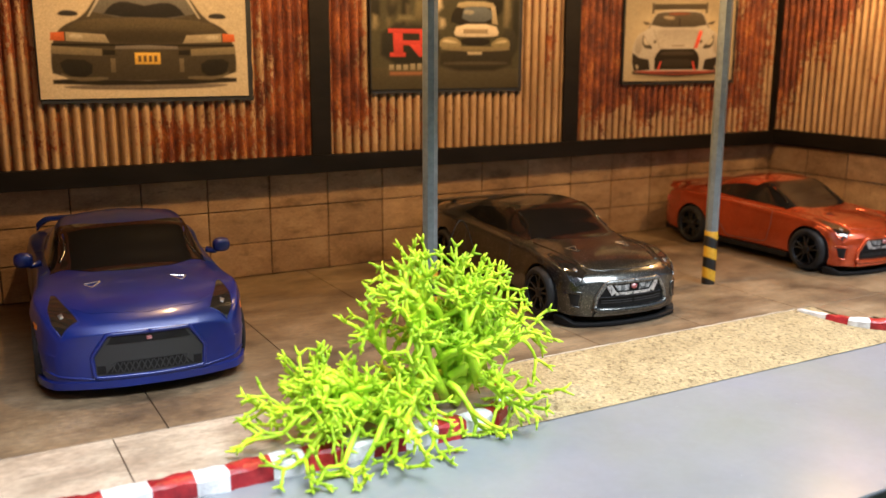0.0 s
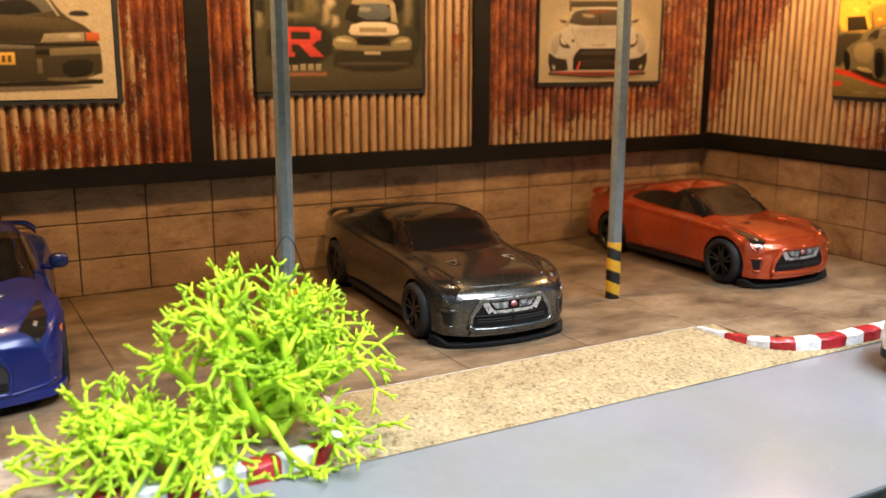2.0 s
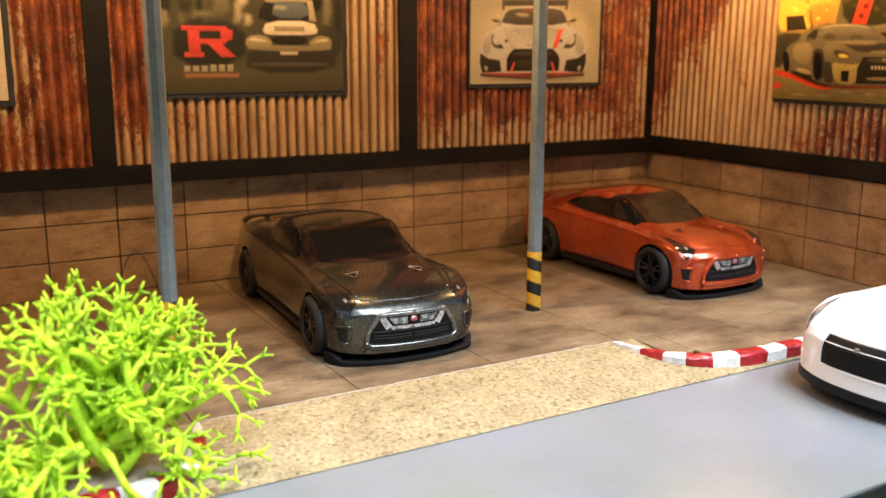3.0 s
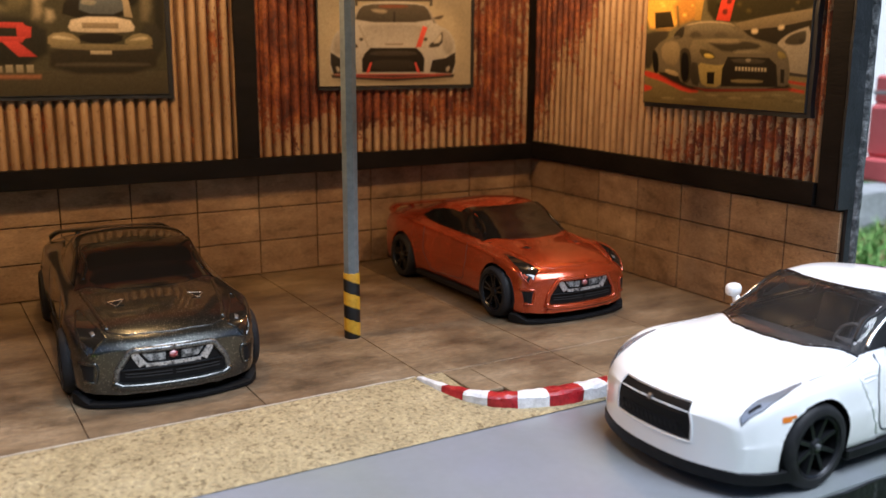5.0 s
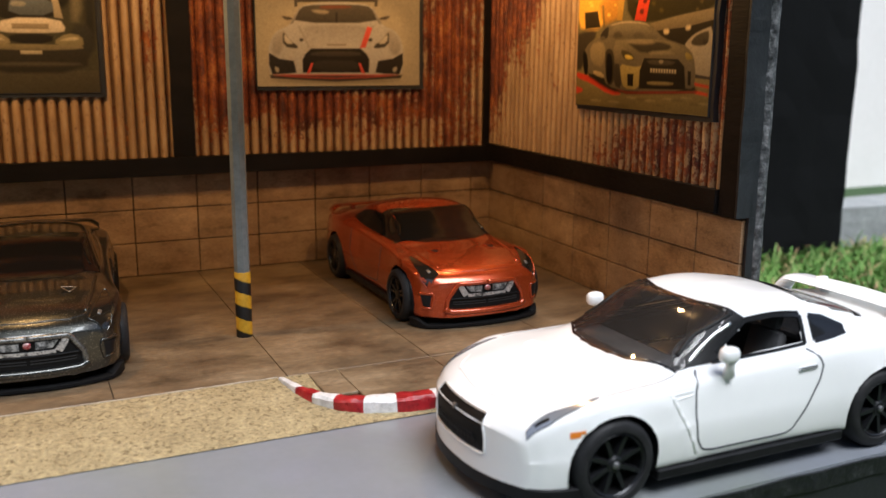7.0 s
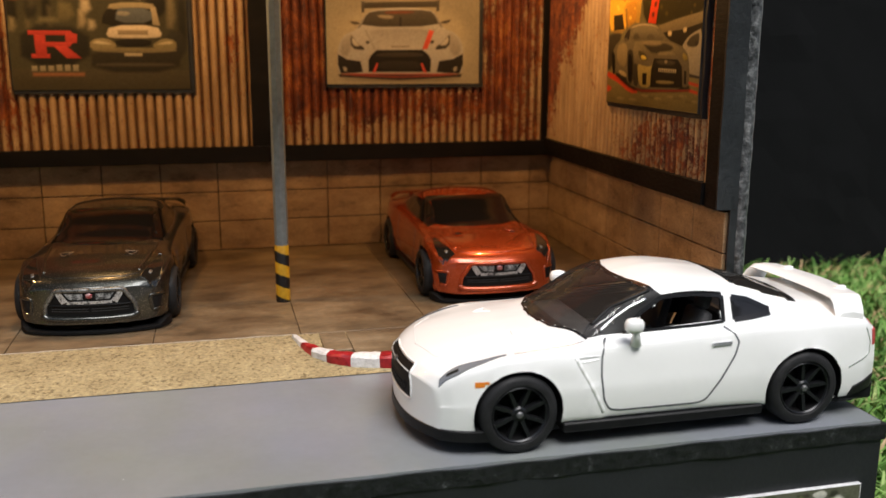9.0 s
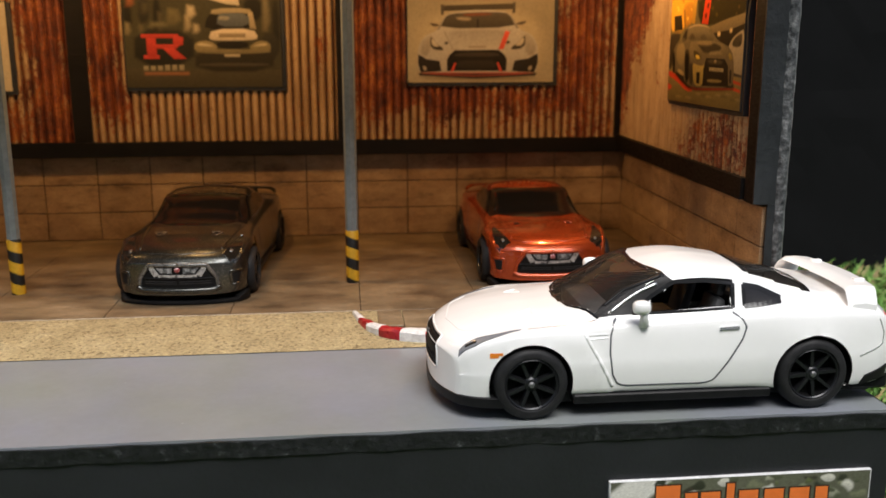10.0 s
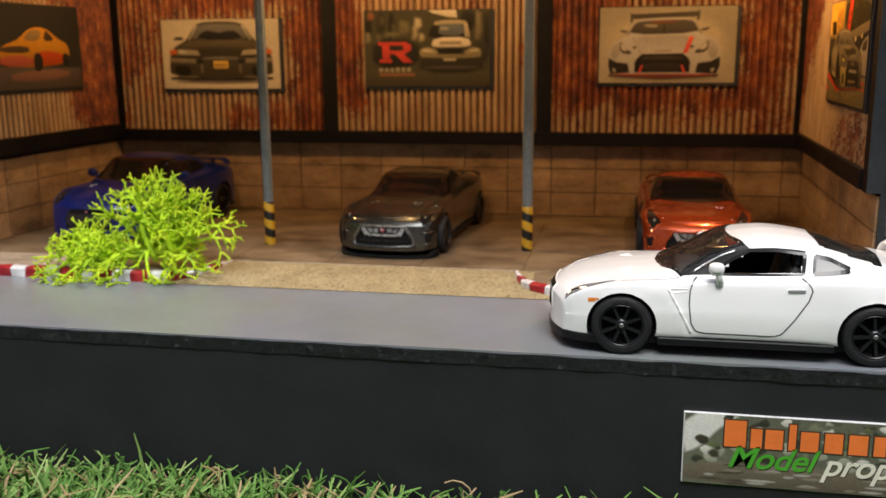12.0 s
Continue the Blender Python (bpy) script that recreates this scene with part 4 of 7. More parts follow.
def open_body(car, sh, paint):
    """A body whose window openings go through, lined in black, with seats and dashboard."""
    V = np.array(sh.verts)
    f, r = sh.axles
    solid, lining = [], []
    for q in sh.faces:
        c = V[q].mean(0)
        x, s, z = c[0] / (sh.W / 2), float(np.interp(c[1] / sh.L, [0, f, r, 1], [0, 0.20, 0.795, 1])), c[2] / sh.H
        gap = z > 0.62 and (within((x, s), WIND_LOW + WIND_TOP[::-1]) or within((x, s), REAR_TOP + REAR_LOW[::-1]))
        gap = gap or (abs(x) > 0.5 and (within((s, z), DOOR_LOW + DOOR_TOP[::-1]) or within((s, z), QUARTER_LOW + QUARTER_TOP[::-1])))
        if not gap:
            solid.append(q)
            if 0.3 < s < 0.86 and z > 0.45:
                lining.append(q)
    part("body", (sh.verts, solid), paint, car, "", True, 38)
    used = sorted(set(k for q in lining for k in q))
    order = {k: i for i, k in enumerate(used)}
    part("lining", ([(V[k, 0] * 0.955, V[k, 1], V[k, 2] - 0.45) for k in used], [[order[k] for k in q] for q in lining]), MAT["trim"], car, "black cabin lining", True)
    part("cabin_floor", box(-sh.W * 0.43, sh.W * 0.43, sh.L * 0.30, sh.L * 0.84, sh.H * 0.30, sh.H * 0.36, 0.2), MAT["trim"], car)
    part("rear_shelf", box(-sh.W * 0.38, sh.W * 0.38, sh.L * 0.70, sh.L * 0.84, sh.H * 0.36, sh.H * 0.66, 0.8, 2), MAT["trim"], car)
    part("dashboard", box(-sh.W * 0.38, sh.W * 0.38, sh.L * 0.335, sh.L * 0.405, sh.H * 0.5, sh.H * 0.645, 0.7, 2), MAT["seat"], car, "", True, 40)
    for sg in (1, -1):
        x = sg * sh.W * 0.2
        seat = part("seat", box(x - 2.9, x + 2.9, sh.L * 0.49, sh.L * 0.585, sh.H * 0.36, sh.H * 0.5, 0.7, 2), MAT["seat"], car, "", True, 40)
        lean = Matrix.Translation((x, sh.L * 0.595, sh.H * 0.42)) @ Matrix.Rotation(radians(-16), 4, "X")
        part("seat_back", moved(box(-2.8, 2.8, -0.9, 0.9, 0, sh.H * 0.33, 0.75, 2), lean), MAT["seat"], seat, "", True, 40)
        part("head_rest", moved(box(-1.5, 1.5, -0.7, 0.7, sh.H * 0.33, sh.H * 0.44, 0.6, 2), lean), MAT["seat"], seat, "", True, 40)
    ring = []
    for k in range(25):
        a = 2 * math.pi * k / 24
        ring.append((sh.W * 0.2 + 2.3 * math.cos(a), sh.L * 0.428 + 0.9 * math.sin(a), sh.H * 0.64 + 2.1 * math.sin(a)))
    wheel = part("steering_wheel", sweep(ring, [0.3] * 25, 6), MAT["seat"], car, "", True)
    part("wheel_spoke", sweep([(sh.W * 0.2 - 2.2, sh.L * 0.428, sh.H * 0.64), (sh.W * 0.2, sh.L * 0.425, sh.H * 0.63), (sh.W * 0.2 + 2.2, sh.L * 0.428, sh.H * 0.64)], [0.3, 0.7, 0.3], 6), MAT["seat"], wheel)
    # black rubber round each opening
    rims = [("top", WIND_LOW, 0.3), ("top", WIND_TOP, 0.5), ("top", REAR_TOP, 0.6), ("top", REAR_LOW, 0.6)]
    for side in ("left", "right"):
        rims += [(side, DOOR_LOW, 0.35), (side, DOOR_TOP, 0.5), (side, [DOOR_LOW[-1], DOOR_TOP[-1]], 0.6), (side, QUARTER_LOW, 0.6), (side, QUARTER_TOP, 0.6), (side, [QUARTER_LOW[0], QUARTER_TOP[0]], 0.5)]
    for view, line, wide in rims:
        part("window_rubber", sh.stroke(view, line, wide, 24, 0.10), MAT["trim_gloss"], car, "black window surround")


LAMP_IN = [(0.625, 0.048), (0.68, 0.09), (0.745, 0.14), (0.80, 0.205)]
LAMP_OUT = [(0.79, 0.036), (0.865, 0.062), (0.89, 0.12), (0.845, 0.208)]
EARLY_IN = [(0.60, 0.046), (0.655, 0.085), (0.715, 0.13), (0.765, 0.180)]
EARLY_OUT = [(0.76, 0.036), (0.835, 0.062), (0.86, 0.11), (0.815, 0.184)]
SLIM_IN = [(0.765, 0.053), (0.775, 0.09), (0.825, 0.135), (0.846, 0.182)]
SLIM_OUT = [(0.79, 0.050), (0.865, 0.085), (0.88, 0.125), (0.855, 0.178)]


def new_shape_car(at, turn, paint, length, label, group):
    """The later shape: wide grille with a silver bar, black splitter, corner vents."""
    car = thing("model_car", at, turn, label, "toy car", group)
    sh = shell(length, 27.0, 19.0, 4.9, 0.165, 0.782)
    body(car, sh, paint)
    glazing(car, sh, MAT["glass"])
    underside(car, sh)
    part("front_splitter", lip(sh, 0.25, 0.85, 0.25, 0.07, 1.0), MAT["void"], car, "black plastic front splitter", True, 40)
    for sg in (1, -1):
        fin = prism([(0, 0), (4.6, 0), (4.6, 1.7), (3.4, 1.5)], -0.22, 0.22)
        fin = moved(fin, Matrix.Translation((sg * 0.875 * sh.W / 2, 0.052 * sh.L, 0.5)) @ Matrix.Rotation(radians(90), 4, "Z"))
        part("splitter_fin", fin, MAT["trim"], car)
    mouth = [(-0.50, 0.180), (-0.555, 0.20), (-0.545, 0.28), (-0.41, 0.428)]
    g = part("grille", sh.lay("front", mouth, both(mouth), 14, 18, 0.05, 0.3), MAT["void"], car, "black grille", True, 40)
    part("lower_lip", sh.ridge("front", [(-0.60, 0.20), (-0.53, 0.166), (-0.3, 0.160), (0, 0.158), (0.3, 0.160), (0.53, 0.166), (0.60, 0.20)], 0.62, 40, 8, 0.15), paint, car, "", True)
    part("grille_frame", sh.ridge("front", [(0, 0.434), (-0.42, 0.434), (-0.56, 0.285), (-0.575, 0.19), (-0.51, 0.168), (0, 0.165), (0.51, 0.168), (0.575, 0.19), (0.56, 0.285), (0.42, 0.434), (0, 0.434)], 0.44, 60, 8, 0.1), MAT["nose_silver"] if paint is MAT["paint_grey"] else paint, car, "worn silver rim" if paint is MAT["paint_grey"] else "", True)
    part("chin", sh.lay("front", [(-0.60, 0.115), (0.60, 0.115)], [(-0.56, 0.158), (0.56, 0.158)], 16, 3, 0.5, 0.5), paint, car, "", True, 40)
    part("grille_bar", sh.stroke("front", [(-0.28, 0.318), (0, 0.316), (0.28, 0.318)], 0.5, 20, 0.22), MAT["worn_silver"], g, "silver printed grille bar")
    for sg in (1, -1):
        part("grille_bar", sh.lay("front", [(sg * 0.355, 0.420), (sg * 0.31, 0.372), (sg * 0.27, 0.335)], [(sg * 0.425, 0.420), (sg * 0.40, 0.37), (sg * 0.34, 0.305)], 10, 2, 0.22, 0.2), MAT["worn_silver"], g, "silver printed grille bar")
    for sg in (1, -1):
        for dz in (0.0, 0.022):
            part("grille_slat", sh.stroke("front", [(sg * 0.02, 0.255 - dz), (sg * 0.30, 0.257 - dz), (sg * 0.48, 0.260 - dz)], 0.12, 12, 0.16), MAT["grey_trim"], g)
        part("grille_glint", sh.lay("front", [(sg * 0.08, 0.405), (sg * 0.31, 0.408)], [(sg * 0.08, 0.345), (sg * 0.25, 0.350)], 5, 2, 0.2, 0.15), MAT["mesh_print"], g, "grey printed mesh")
    part("badge", sh.lay("front", [(-0.038, 0.398), (0, 0.408), (0.038, 0.398)], [(-0.038, 0.366), (0, 0.356), (0.038, 0.366)], 6, 2, 0.36, 0.2), MAT["pink_badge"], g, "small red and silver badge", True)
    part("grille_split", sh.ridge("front", [(-0.54, 0.29), (0.54, 0.29)], 0.16, 24, 6, 0.12), MAT["trim"], g, "", True)
    for sg in (1, -1):
        flip = (lambda q: [(sg * x, y) for x, y in q])
        lamp = part("headlight", sh.lay("top", flip(LAMP_IN), flip(LAMP_OUT), 10, 5, 0.06), MAT["lens"], car, "dark smoked headlight", True, 40)
        part("projector", sh.lay("top", flip([(0.72, 0.068), (0.735, 0.085)]), flip([(0.755, 0.066), (0.775, 0.082)]), 3, 3, 0.10, 0.1), MAT["steel"], lamp, "silver projector", True)
        part("headlight_rim", sh.ridge("top", flip(LAMP_IN[:1] + LAMP_OUT + LAMP_IN[::-1]), 0.12, 30, 5, 0.04), paint, lamp)
        part("wing_crest", sh.ridge("top", flip([(0.60, 0.075), (0.665, 0.16), (0.70, 0.24), (0.735, 0.315)]), 0.36, 24, 8, -0.16), paint, car, "", True)
        part("corner_vent_rim", sh.ridge("front", flip([(0.90, 0.345), (0.75, 0.345), (0.735, 0.30), (0.765, 0.20), (0.86, 0.205)]), 0.26, 26, 6), paint, car, "", True)
        part("corner_vent", sh.lay("front", flip([(0.785, 0.215), (0.765, 0.33)]), flip([(0.86, 0.225), (0.885, 0.33)]), 5, 4, 0.06, 0.3), MAT["trim"], car, "", True, 40)
        vent = part("bonnet_vent", sh.lay("top", flip([(0.36, 0.185), (0.40, 0.222)]), flip([(0.46, 0.185), (0.52, 0.218)]), 4, 3, 0.10, 0.3), paint, car)
        part("vent_mouth", sh.lay("top", flip([(0.385, 0.195), (0.41, 0.217)]), flip([(0.45, 0.195), (0.495, 0.214)]), 3, 2, 0.14, 0.2), MAT["trim"], vent)
        part("vent_rim", sh.ridge("top", flip([(0.345, 0.222), (0.515, 0.218), (0.44, 0.184), (0.345, 0.222)]), 0.09, 20, 5, 0.08), MAT["vent_rim"] if paint is MAT["paint_grey"] else paint, vent, "worn bright rim" if paint is MAT["paint_grey"] else "")
        part("door_line", sh.stroke("right" if sg == 1 else "left", [(0.385, 0.63), (0.382, 0.45), (0.40, 0.24), (0.60, 0.20), (0.655, 0.40), (0.66, 0.66)], 0.12, 26), MAT["line"], car)
    part("bonnet_edge", sh.ridge("top", [(-0.66, 0.11), (-0.60, 0.062), (-0.42, 0.040), (0, 0.030), (0.42, 0.040), (0.60, 0.062), (0.66, 0.11)], 0.15, 40, 6), paint, car, "", True)
    w = part("rear_wing", wing(sh, 0.955, 0.765, 0.84, 3.6, 0.5, 0.06), paint, car, "", True, 40)
    for x in (-0.45, 0.45):
        part("wing_strut", box(x * sh.W / 2 - 0.5, x * sh.W / 2 + 0.5, sh.L * 0.93, sh.L * 0.955, sh.H * 0.70, sh.H * 0.765, 0.15), paint, w)
    for sg in (1, -1):
        part("tail_lamp", sh.lay("right" if sg == 1 else "left", [(0.955, 0.50), (0.975, 0.50)], [(0.955, 0.58), (0.975, 0.58)], 3, 2, 0.06), MAT["red_badge"], car)
    add_wheels(car, sh, 4.6, 5, True, None, 0.65)
    return car


def early_shape_car(at, turn, paint, size, label, group="", white=False):
    """The earlier shape: straight grille mouth, door mirrors."""
    length, width, height, wheel, fa, ra = size
    car = thing("model_car", at, turn, label, "toy car", group)
    sh = shell(length, width, height, wheel, fa, ra, 0.078 if white else 0.06, 0.018)
    if white:
        open_body(car, sh, paint)
    else:
        body(car, sh, paint)
    glazing(car, sh, MAT["clear_glass"] if white else MAT["glass"])
    underside(car, sh)
    mouth = [(-0.43, 0.285), (-0.43, 0.38), (-0.39, 0.490)] if white else [(-0.49, 0.165), (-0.505, 0.30), (-0.37, 0.435)]
    dark = MAT["void"] if white else MAT["grey_trim"]
    g = part("grille", sh.lay("front", mouth, both(mouth), 12, 18, 0.05, 0.3), dark, car, "black grille" if white else "matt dark grey grille", True, 40)
    part("grille_frame", sh.ridge("front", [(0, 0.497), (-0.395, 0.497), (-0.445, 0.38), (-0.445, 0.275), (0, 0.270), (0.445, 0.275), (0.445, 0.38), (0.395, 0.497), (0, 0.497)] if white else [(0, 0.442), (-0.375, 0.442), (-0.515, 0.30), (-0.50, 0.155), (0, 0.150), (0.50, 0.155), (0.515, 0.30), (0.375, 0.442), (0, 0.442)], 0.13 if white else 0.34, 60, 8, 0.05), paint, car, "", True)
    up, low = (0.052, 0.115) if white else (0.0, 0.0)     # the white car's mouth sits higher
    part("grille_slot", sh.lay("front", [(-0.33, 0.43 + up), (0.33, 0.43 + up)], [(-0.38, 0.375 + up), (0.38, 0.375 + up)], 12, 1, 0.12, 0.2), MAT["trim"], g)
    part("grille_mesh", sh.lay("front", [(-0.30, 0.255 + low), (0.30, 0.255 + low)], [(-0.40, 0.18 + low), (0.40, 0.18 + low)], 12, 2, 0.12, 0.2), MAT["trim"], g)
    for k in range(13):
        x = -0.33 + 0.055 * k
        for lean in (-0.022, 0.022):
            part("mesh_rib", sh.stroke("front", [(x - lean, 0.185 + low), (x + lean, 0.25 + low)], 0.13, 2, 0.18), dark, g)
    for sg in (() if white else (1, -1)):
        part("brake_duct", sh.lay("front", [(sg * 0.40, 0.18), (sg * 0.40, 0.235)], [(sg * 0.475, 0.18), (sg * 0.475, 0.235)], 3, 2, 0.12, 0.2), MAT["trim"], g)
    part("badge", sh.lay("front", [(-0.022, 0.412 + up), (0.022, 0.412 + up)], [(-0.022, 0.391 + up), (0.022, 0.391 + up)], 4, 2, 0.24, 0.2), MAT["steel"] if white else MAT["pink_badge"], g, "" if white else "small red and silver badge")
    for sg in (1, -1):
        flip = (lambda q: [(sg * x, y) for x, y in q])
        side = "right" if sg == 1 else "left"
        if white:
            part("headlight", sh.lay("top", flip(SLIM_IN), flip(SLIM_OUT), 10, 5, 0.06), MAT["clear_lens"], car, "clear grey headlight", True, 40)
            part("headlight_bezel", sh.lay("top", flip([(0.782, 0.066), (0.812, 0.088)]), flip([(0.80, 0.064), (0.838, 0.086)]), 5, 2, 0.09, 0.2), MAT["lens"], car, "dark inner bezel", True, 40)
            part("wing_step", sh.ridge(side, [(0.312, 0.575), (0.322, 0.51), (0.338, 0.42), (0.355, 0.31), (0.369, 0.215)], 0.34, 30, 8, -0.16), paint, car, "", True)
            part("headlight_edge", sh.ridge("top", flip(SLIM_IN[:1] + SLIM_OUT + SLIM_IN[::-1]), 0.10, 30, 5), MAT["line"], car)
        else:
            lamp = part("headlight", sh.lay("top", flip(EARLY_IN), flip(EARLY_OUT), 10, 5, 0.06), MAT["lens"], car, "dark headlight lens", True, 40)
            part("projector", sh.lay("top", flip([(0.72, 0.068), (0.735, 0.085)]), flip([(0.755, 0.066), (0.775, 0.082)]), 3, 3, 0.10, 0.1), MAT["steel"], lamp, "silver projector", True)
            part("headlight_edge", sh.ridge("top", flip(EARLY_IN[:1] + EARLY_OUT + EARLY_IN[::-1]), 0.13, 30, 5), paint, car)
        part("side_marker", sh.lay(side, [(0.112, 0.445), (0.148, 0.452)], [(0.112, 0.478), (0.148, 0.485)], 4, 2, 0.06), MAT["orange_lamp"], car, "orange side marker")
        vent = [(0.34, 0.222), (0.50, 0.218), (0.43, 0.188), (0.34, 0.222)]
        part("bonnet_vent", sh.ridge("top", flip(vent), 0.13, 16, 5), paint if white else MAT["chrome"], car)
        part("door_line", sh.stroke(side, [(0.625, 0.690), (0.640, 0.655), (0.648, 0.605), (0.640, 0.52), (0.61, 0.36), (0.583, 0.235), (0.565, 0.212), (0.40, 0.215), (0.380, 0.228), (0.368, 0.30), (0.362, 0.45), (0.363, 0.57), (0.370, 0.64), (0.380, 0.668)], 0.23 if white else 0.16, 60), MAT["line"], car)
        part("door_handle", sh.lay(side, [(0.592, 0.585), (0.632, 0.592)], [(0.592, 0.605), (0.632, 0.612)], 4, 1, 0.25, 0.2), MAT["chrome"] if white else paint, car)
        part("wing_vent", sh.ridge(side, [(0.308, 0.578), (0.357, 0.582), (0.357, 0.560), (0.322, 0.550), (0.308, 0.578)], 0.12, 20, 5), paint, car)
        if white:
            part("bumper_gap", sh.stroke(side, [(0.897, 0.37), (0.94, 0.415), (0.955, 0.44), (0.958, 0.52), (0.945, 0.62)], 0.2, 20), MAT["chrome"], car)
            part("bonnet_gap", sh.stroke("top", flip([(0.86, 0.195), (0.855, 0.25), (0.84, 0.30), (0.80, 0.338)]), 0.16, 20), MAT["chrome"], car)
            part("bumper_corner", sh.lay(side, [(0.90, 0.13), (0.99, 0.16)], [(0.915, 0.225), (0.99, 0.30)], 8, 3, 0.25, 0.3), MAT["trim"], car, "black rear bumper corner", True, 40)
        part("tail_lamp", sh.lay(side, [(0.966, 0.49), (0.978, 0.49)], [(0.966, 0.635), (0.978, 0.635)], 3, 3, 0.10), MAT["red_badge"], car, "red tail lamp")
    part("bonnet_line", sh.stroke("top", [(-0.66, 0.10), (-0.5, 0.060), (0, 0.040), (0.5, 0.060), (0.66, 0.10)], 0.2, 20, 0.06), paint, car)
    if white:
        part("front_splitter", lip(sh, 2.0, 3.5, 0.12, 0.125), MAT["trim"], car, "black plastic front splitter", True, 40)
    else:
        part("chin", lip(sh, 1.8, 3.0, 0.15, 0.12), paint, car, "", True, 40)
        part("chin_edge", sh.ridge("front", [(-0.92, 0.20), (-0.8, 0.17), (-0.4, 0.14), (0, 0.135), (0.4, 0.14), (0.8, 0.17), (0.92, 0.20)], 0.22, 40, 6), paint, car, "", True)
    w = part("rear_wing", wing(sh, 0.928 if white else 0.938, 0.805 if white else 0.79, 0.86, 5.2 if white else 3.6, 1.0 if white else 0.75, 0.13 if white else 0.07), paint, car, "", True, 40)
    for x in (-0.45, 0.45):
        part("wing_strut", box(x * sh.W / 2 - 0.5, x * sh.W / 2 + 0.5, sh.L * 0.93, sh.L * 0.955, sh.H * 0.70, sh.H * (0.84 if white else 0.79), 0.15), paint, w)
    add_mirrors(car, sh, paint, white=white)
    add_wheels(car, sh, 4.4, 8, False, white)
    return car


early_shape_car((24.6, 130.2, 0.02), -4.5, MAT["paint_blue"], (61.0, 30.4, 21.9, 5.3, 0.19, 0.79), "satin blue toy sports coupe with smoked windows, parked on the slabs", "cars parked in the garage")
new_shape_car((109.5, 124.6, 0.02), -3.6, MAT["paint_grey"], 66.0, "gunmetal grey toy sports coupe with metal flake, parked on the slabs", "cars parked in the garage")
new_shape_car((186.2, 128.8, 0.02), 0.0, MAT["paint_orange"], 59.5, "burnt orange toy sports coupe with metal flake, parked on the slabs", "cars parked in the garage")
early_shape_car((155.2, 77.8, ROAD + 0.02), -90.0, MAT["paint_white"], (69.2, 28.6, 21.0, 5.35, 0.1936, 0.796), "gloss white toy sports coupe with outlined doors, standing on the road", "", True)


# ---- poles ----
def pole(x, y, top_band):
    p = thing("pole", (x, y, 0), 0, "grey-blue painted roof pole with black and yellow striped foot", "pole", "roof poles")
    part("shaft", lathe([(1.36, top_band - 0.3), (1.36, TOP)], 8), MAT["pole"], p, "", True, 30)
    part("striped_foot", lathe([(1.42, 0), (1.42, top_band), (1.3, top_band + 0.15)], 16), MAT["hazard"], p, "black and yellow hazard stripes", True, 40)


pole(74.4, 137.8, 11.6)
pole(144.2, 140.2, 11.5)


# ---- framed pictures on the sheets ----
INKS = {}


def ink(r, g, b, mottled=0.12):
    """Printing ink with a little unevenness."""
    key = (round(r, 3), round(g, 3), round(b, 3), mottled)
    if key not in INKS:
        m, nt, bs = material("ink", (r, g, b), 0.38)
        c = ramp(nt, noise_at(nt, 3.0, 5, 0.7), [(0.3, tuple(k * (1 - mottled * 2) for k in (r, g, b))), (0.7, tuple(min(1, k * (1 + mottled * 2)) for k in (r, g, b)))])
        nt.links.new(c, bs.inputs["Base Color"])
        INKS[key] = m
    return INKS[key]


def soft(pts, rounds=2):
    """Rounds the corners of an outline."""
    for _ in range(rounds):
        out = []
        for (x0, y0), (x1, y1) in zip(pts, pts[1:] + pts[:1]):
            out += [(0.75 * x0 + 0.25 * x1, 0.75 * y0 + 0.25 * y1), (0.25 * x0 + 0.75 * x1, 0.25 * y0 + 0.75 * y1)]
        pts = out
    return pts


def mirror_line(half):
    """Closes a half outline about x = 0.5."""
    return half + [(1 - x, y) for x, y in half[::-1]]


def print_ink():
    """Ink of a printed photograph, whose colours are stored on the sheet."""
    m, nt, b = material("photo_print", rough=0.5)
    at = nt.nodes.new("ShaderNodeAttribute")
    at.attribute_name = "print"
    grain = ramp(nt, noise_at(nt, 0.8, 4, 0.7), [(0.3, (0.93, 0.93, 0.93)), (0.7, (1.07, 1.07, 1.07))])
    nt.links.new(mixed(nt, 1.0, at.outputs["Color"], grain, "MULTIPLY"), b.inputs["Base Color"])
    b.inputs["Specular IOR Level"].default_value = 0.12
    return m


PRINT = print_ink()


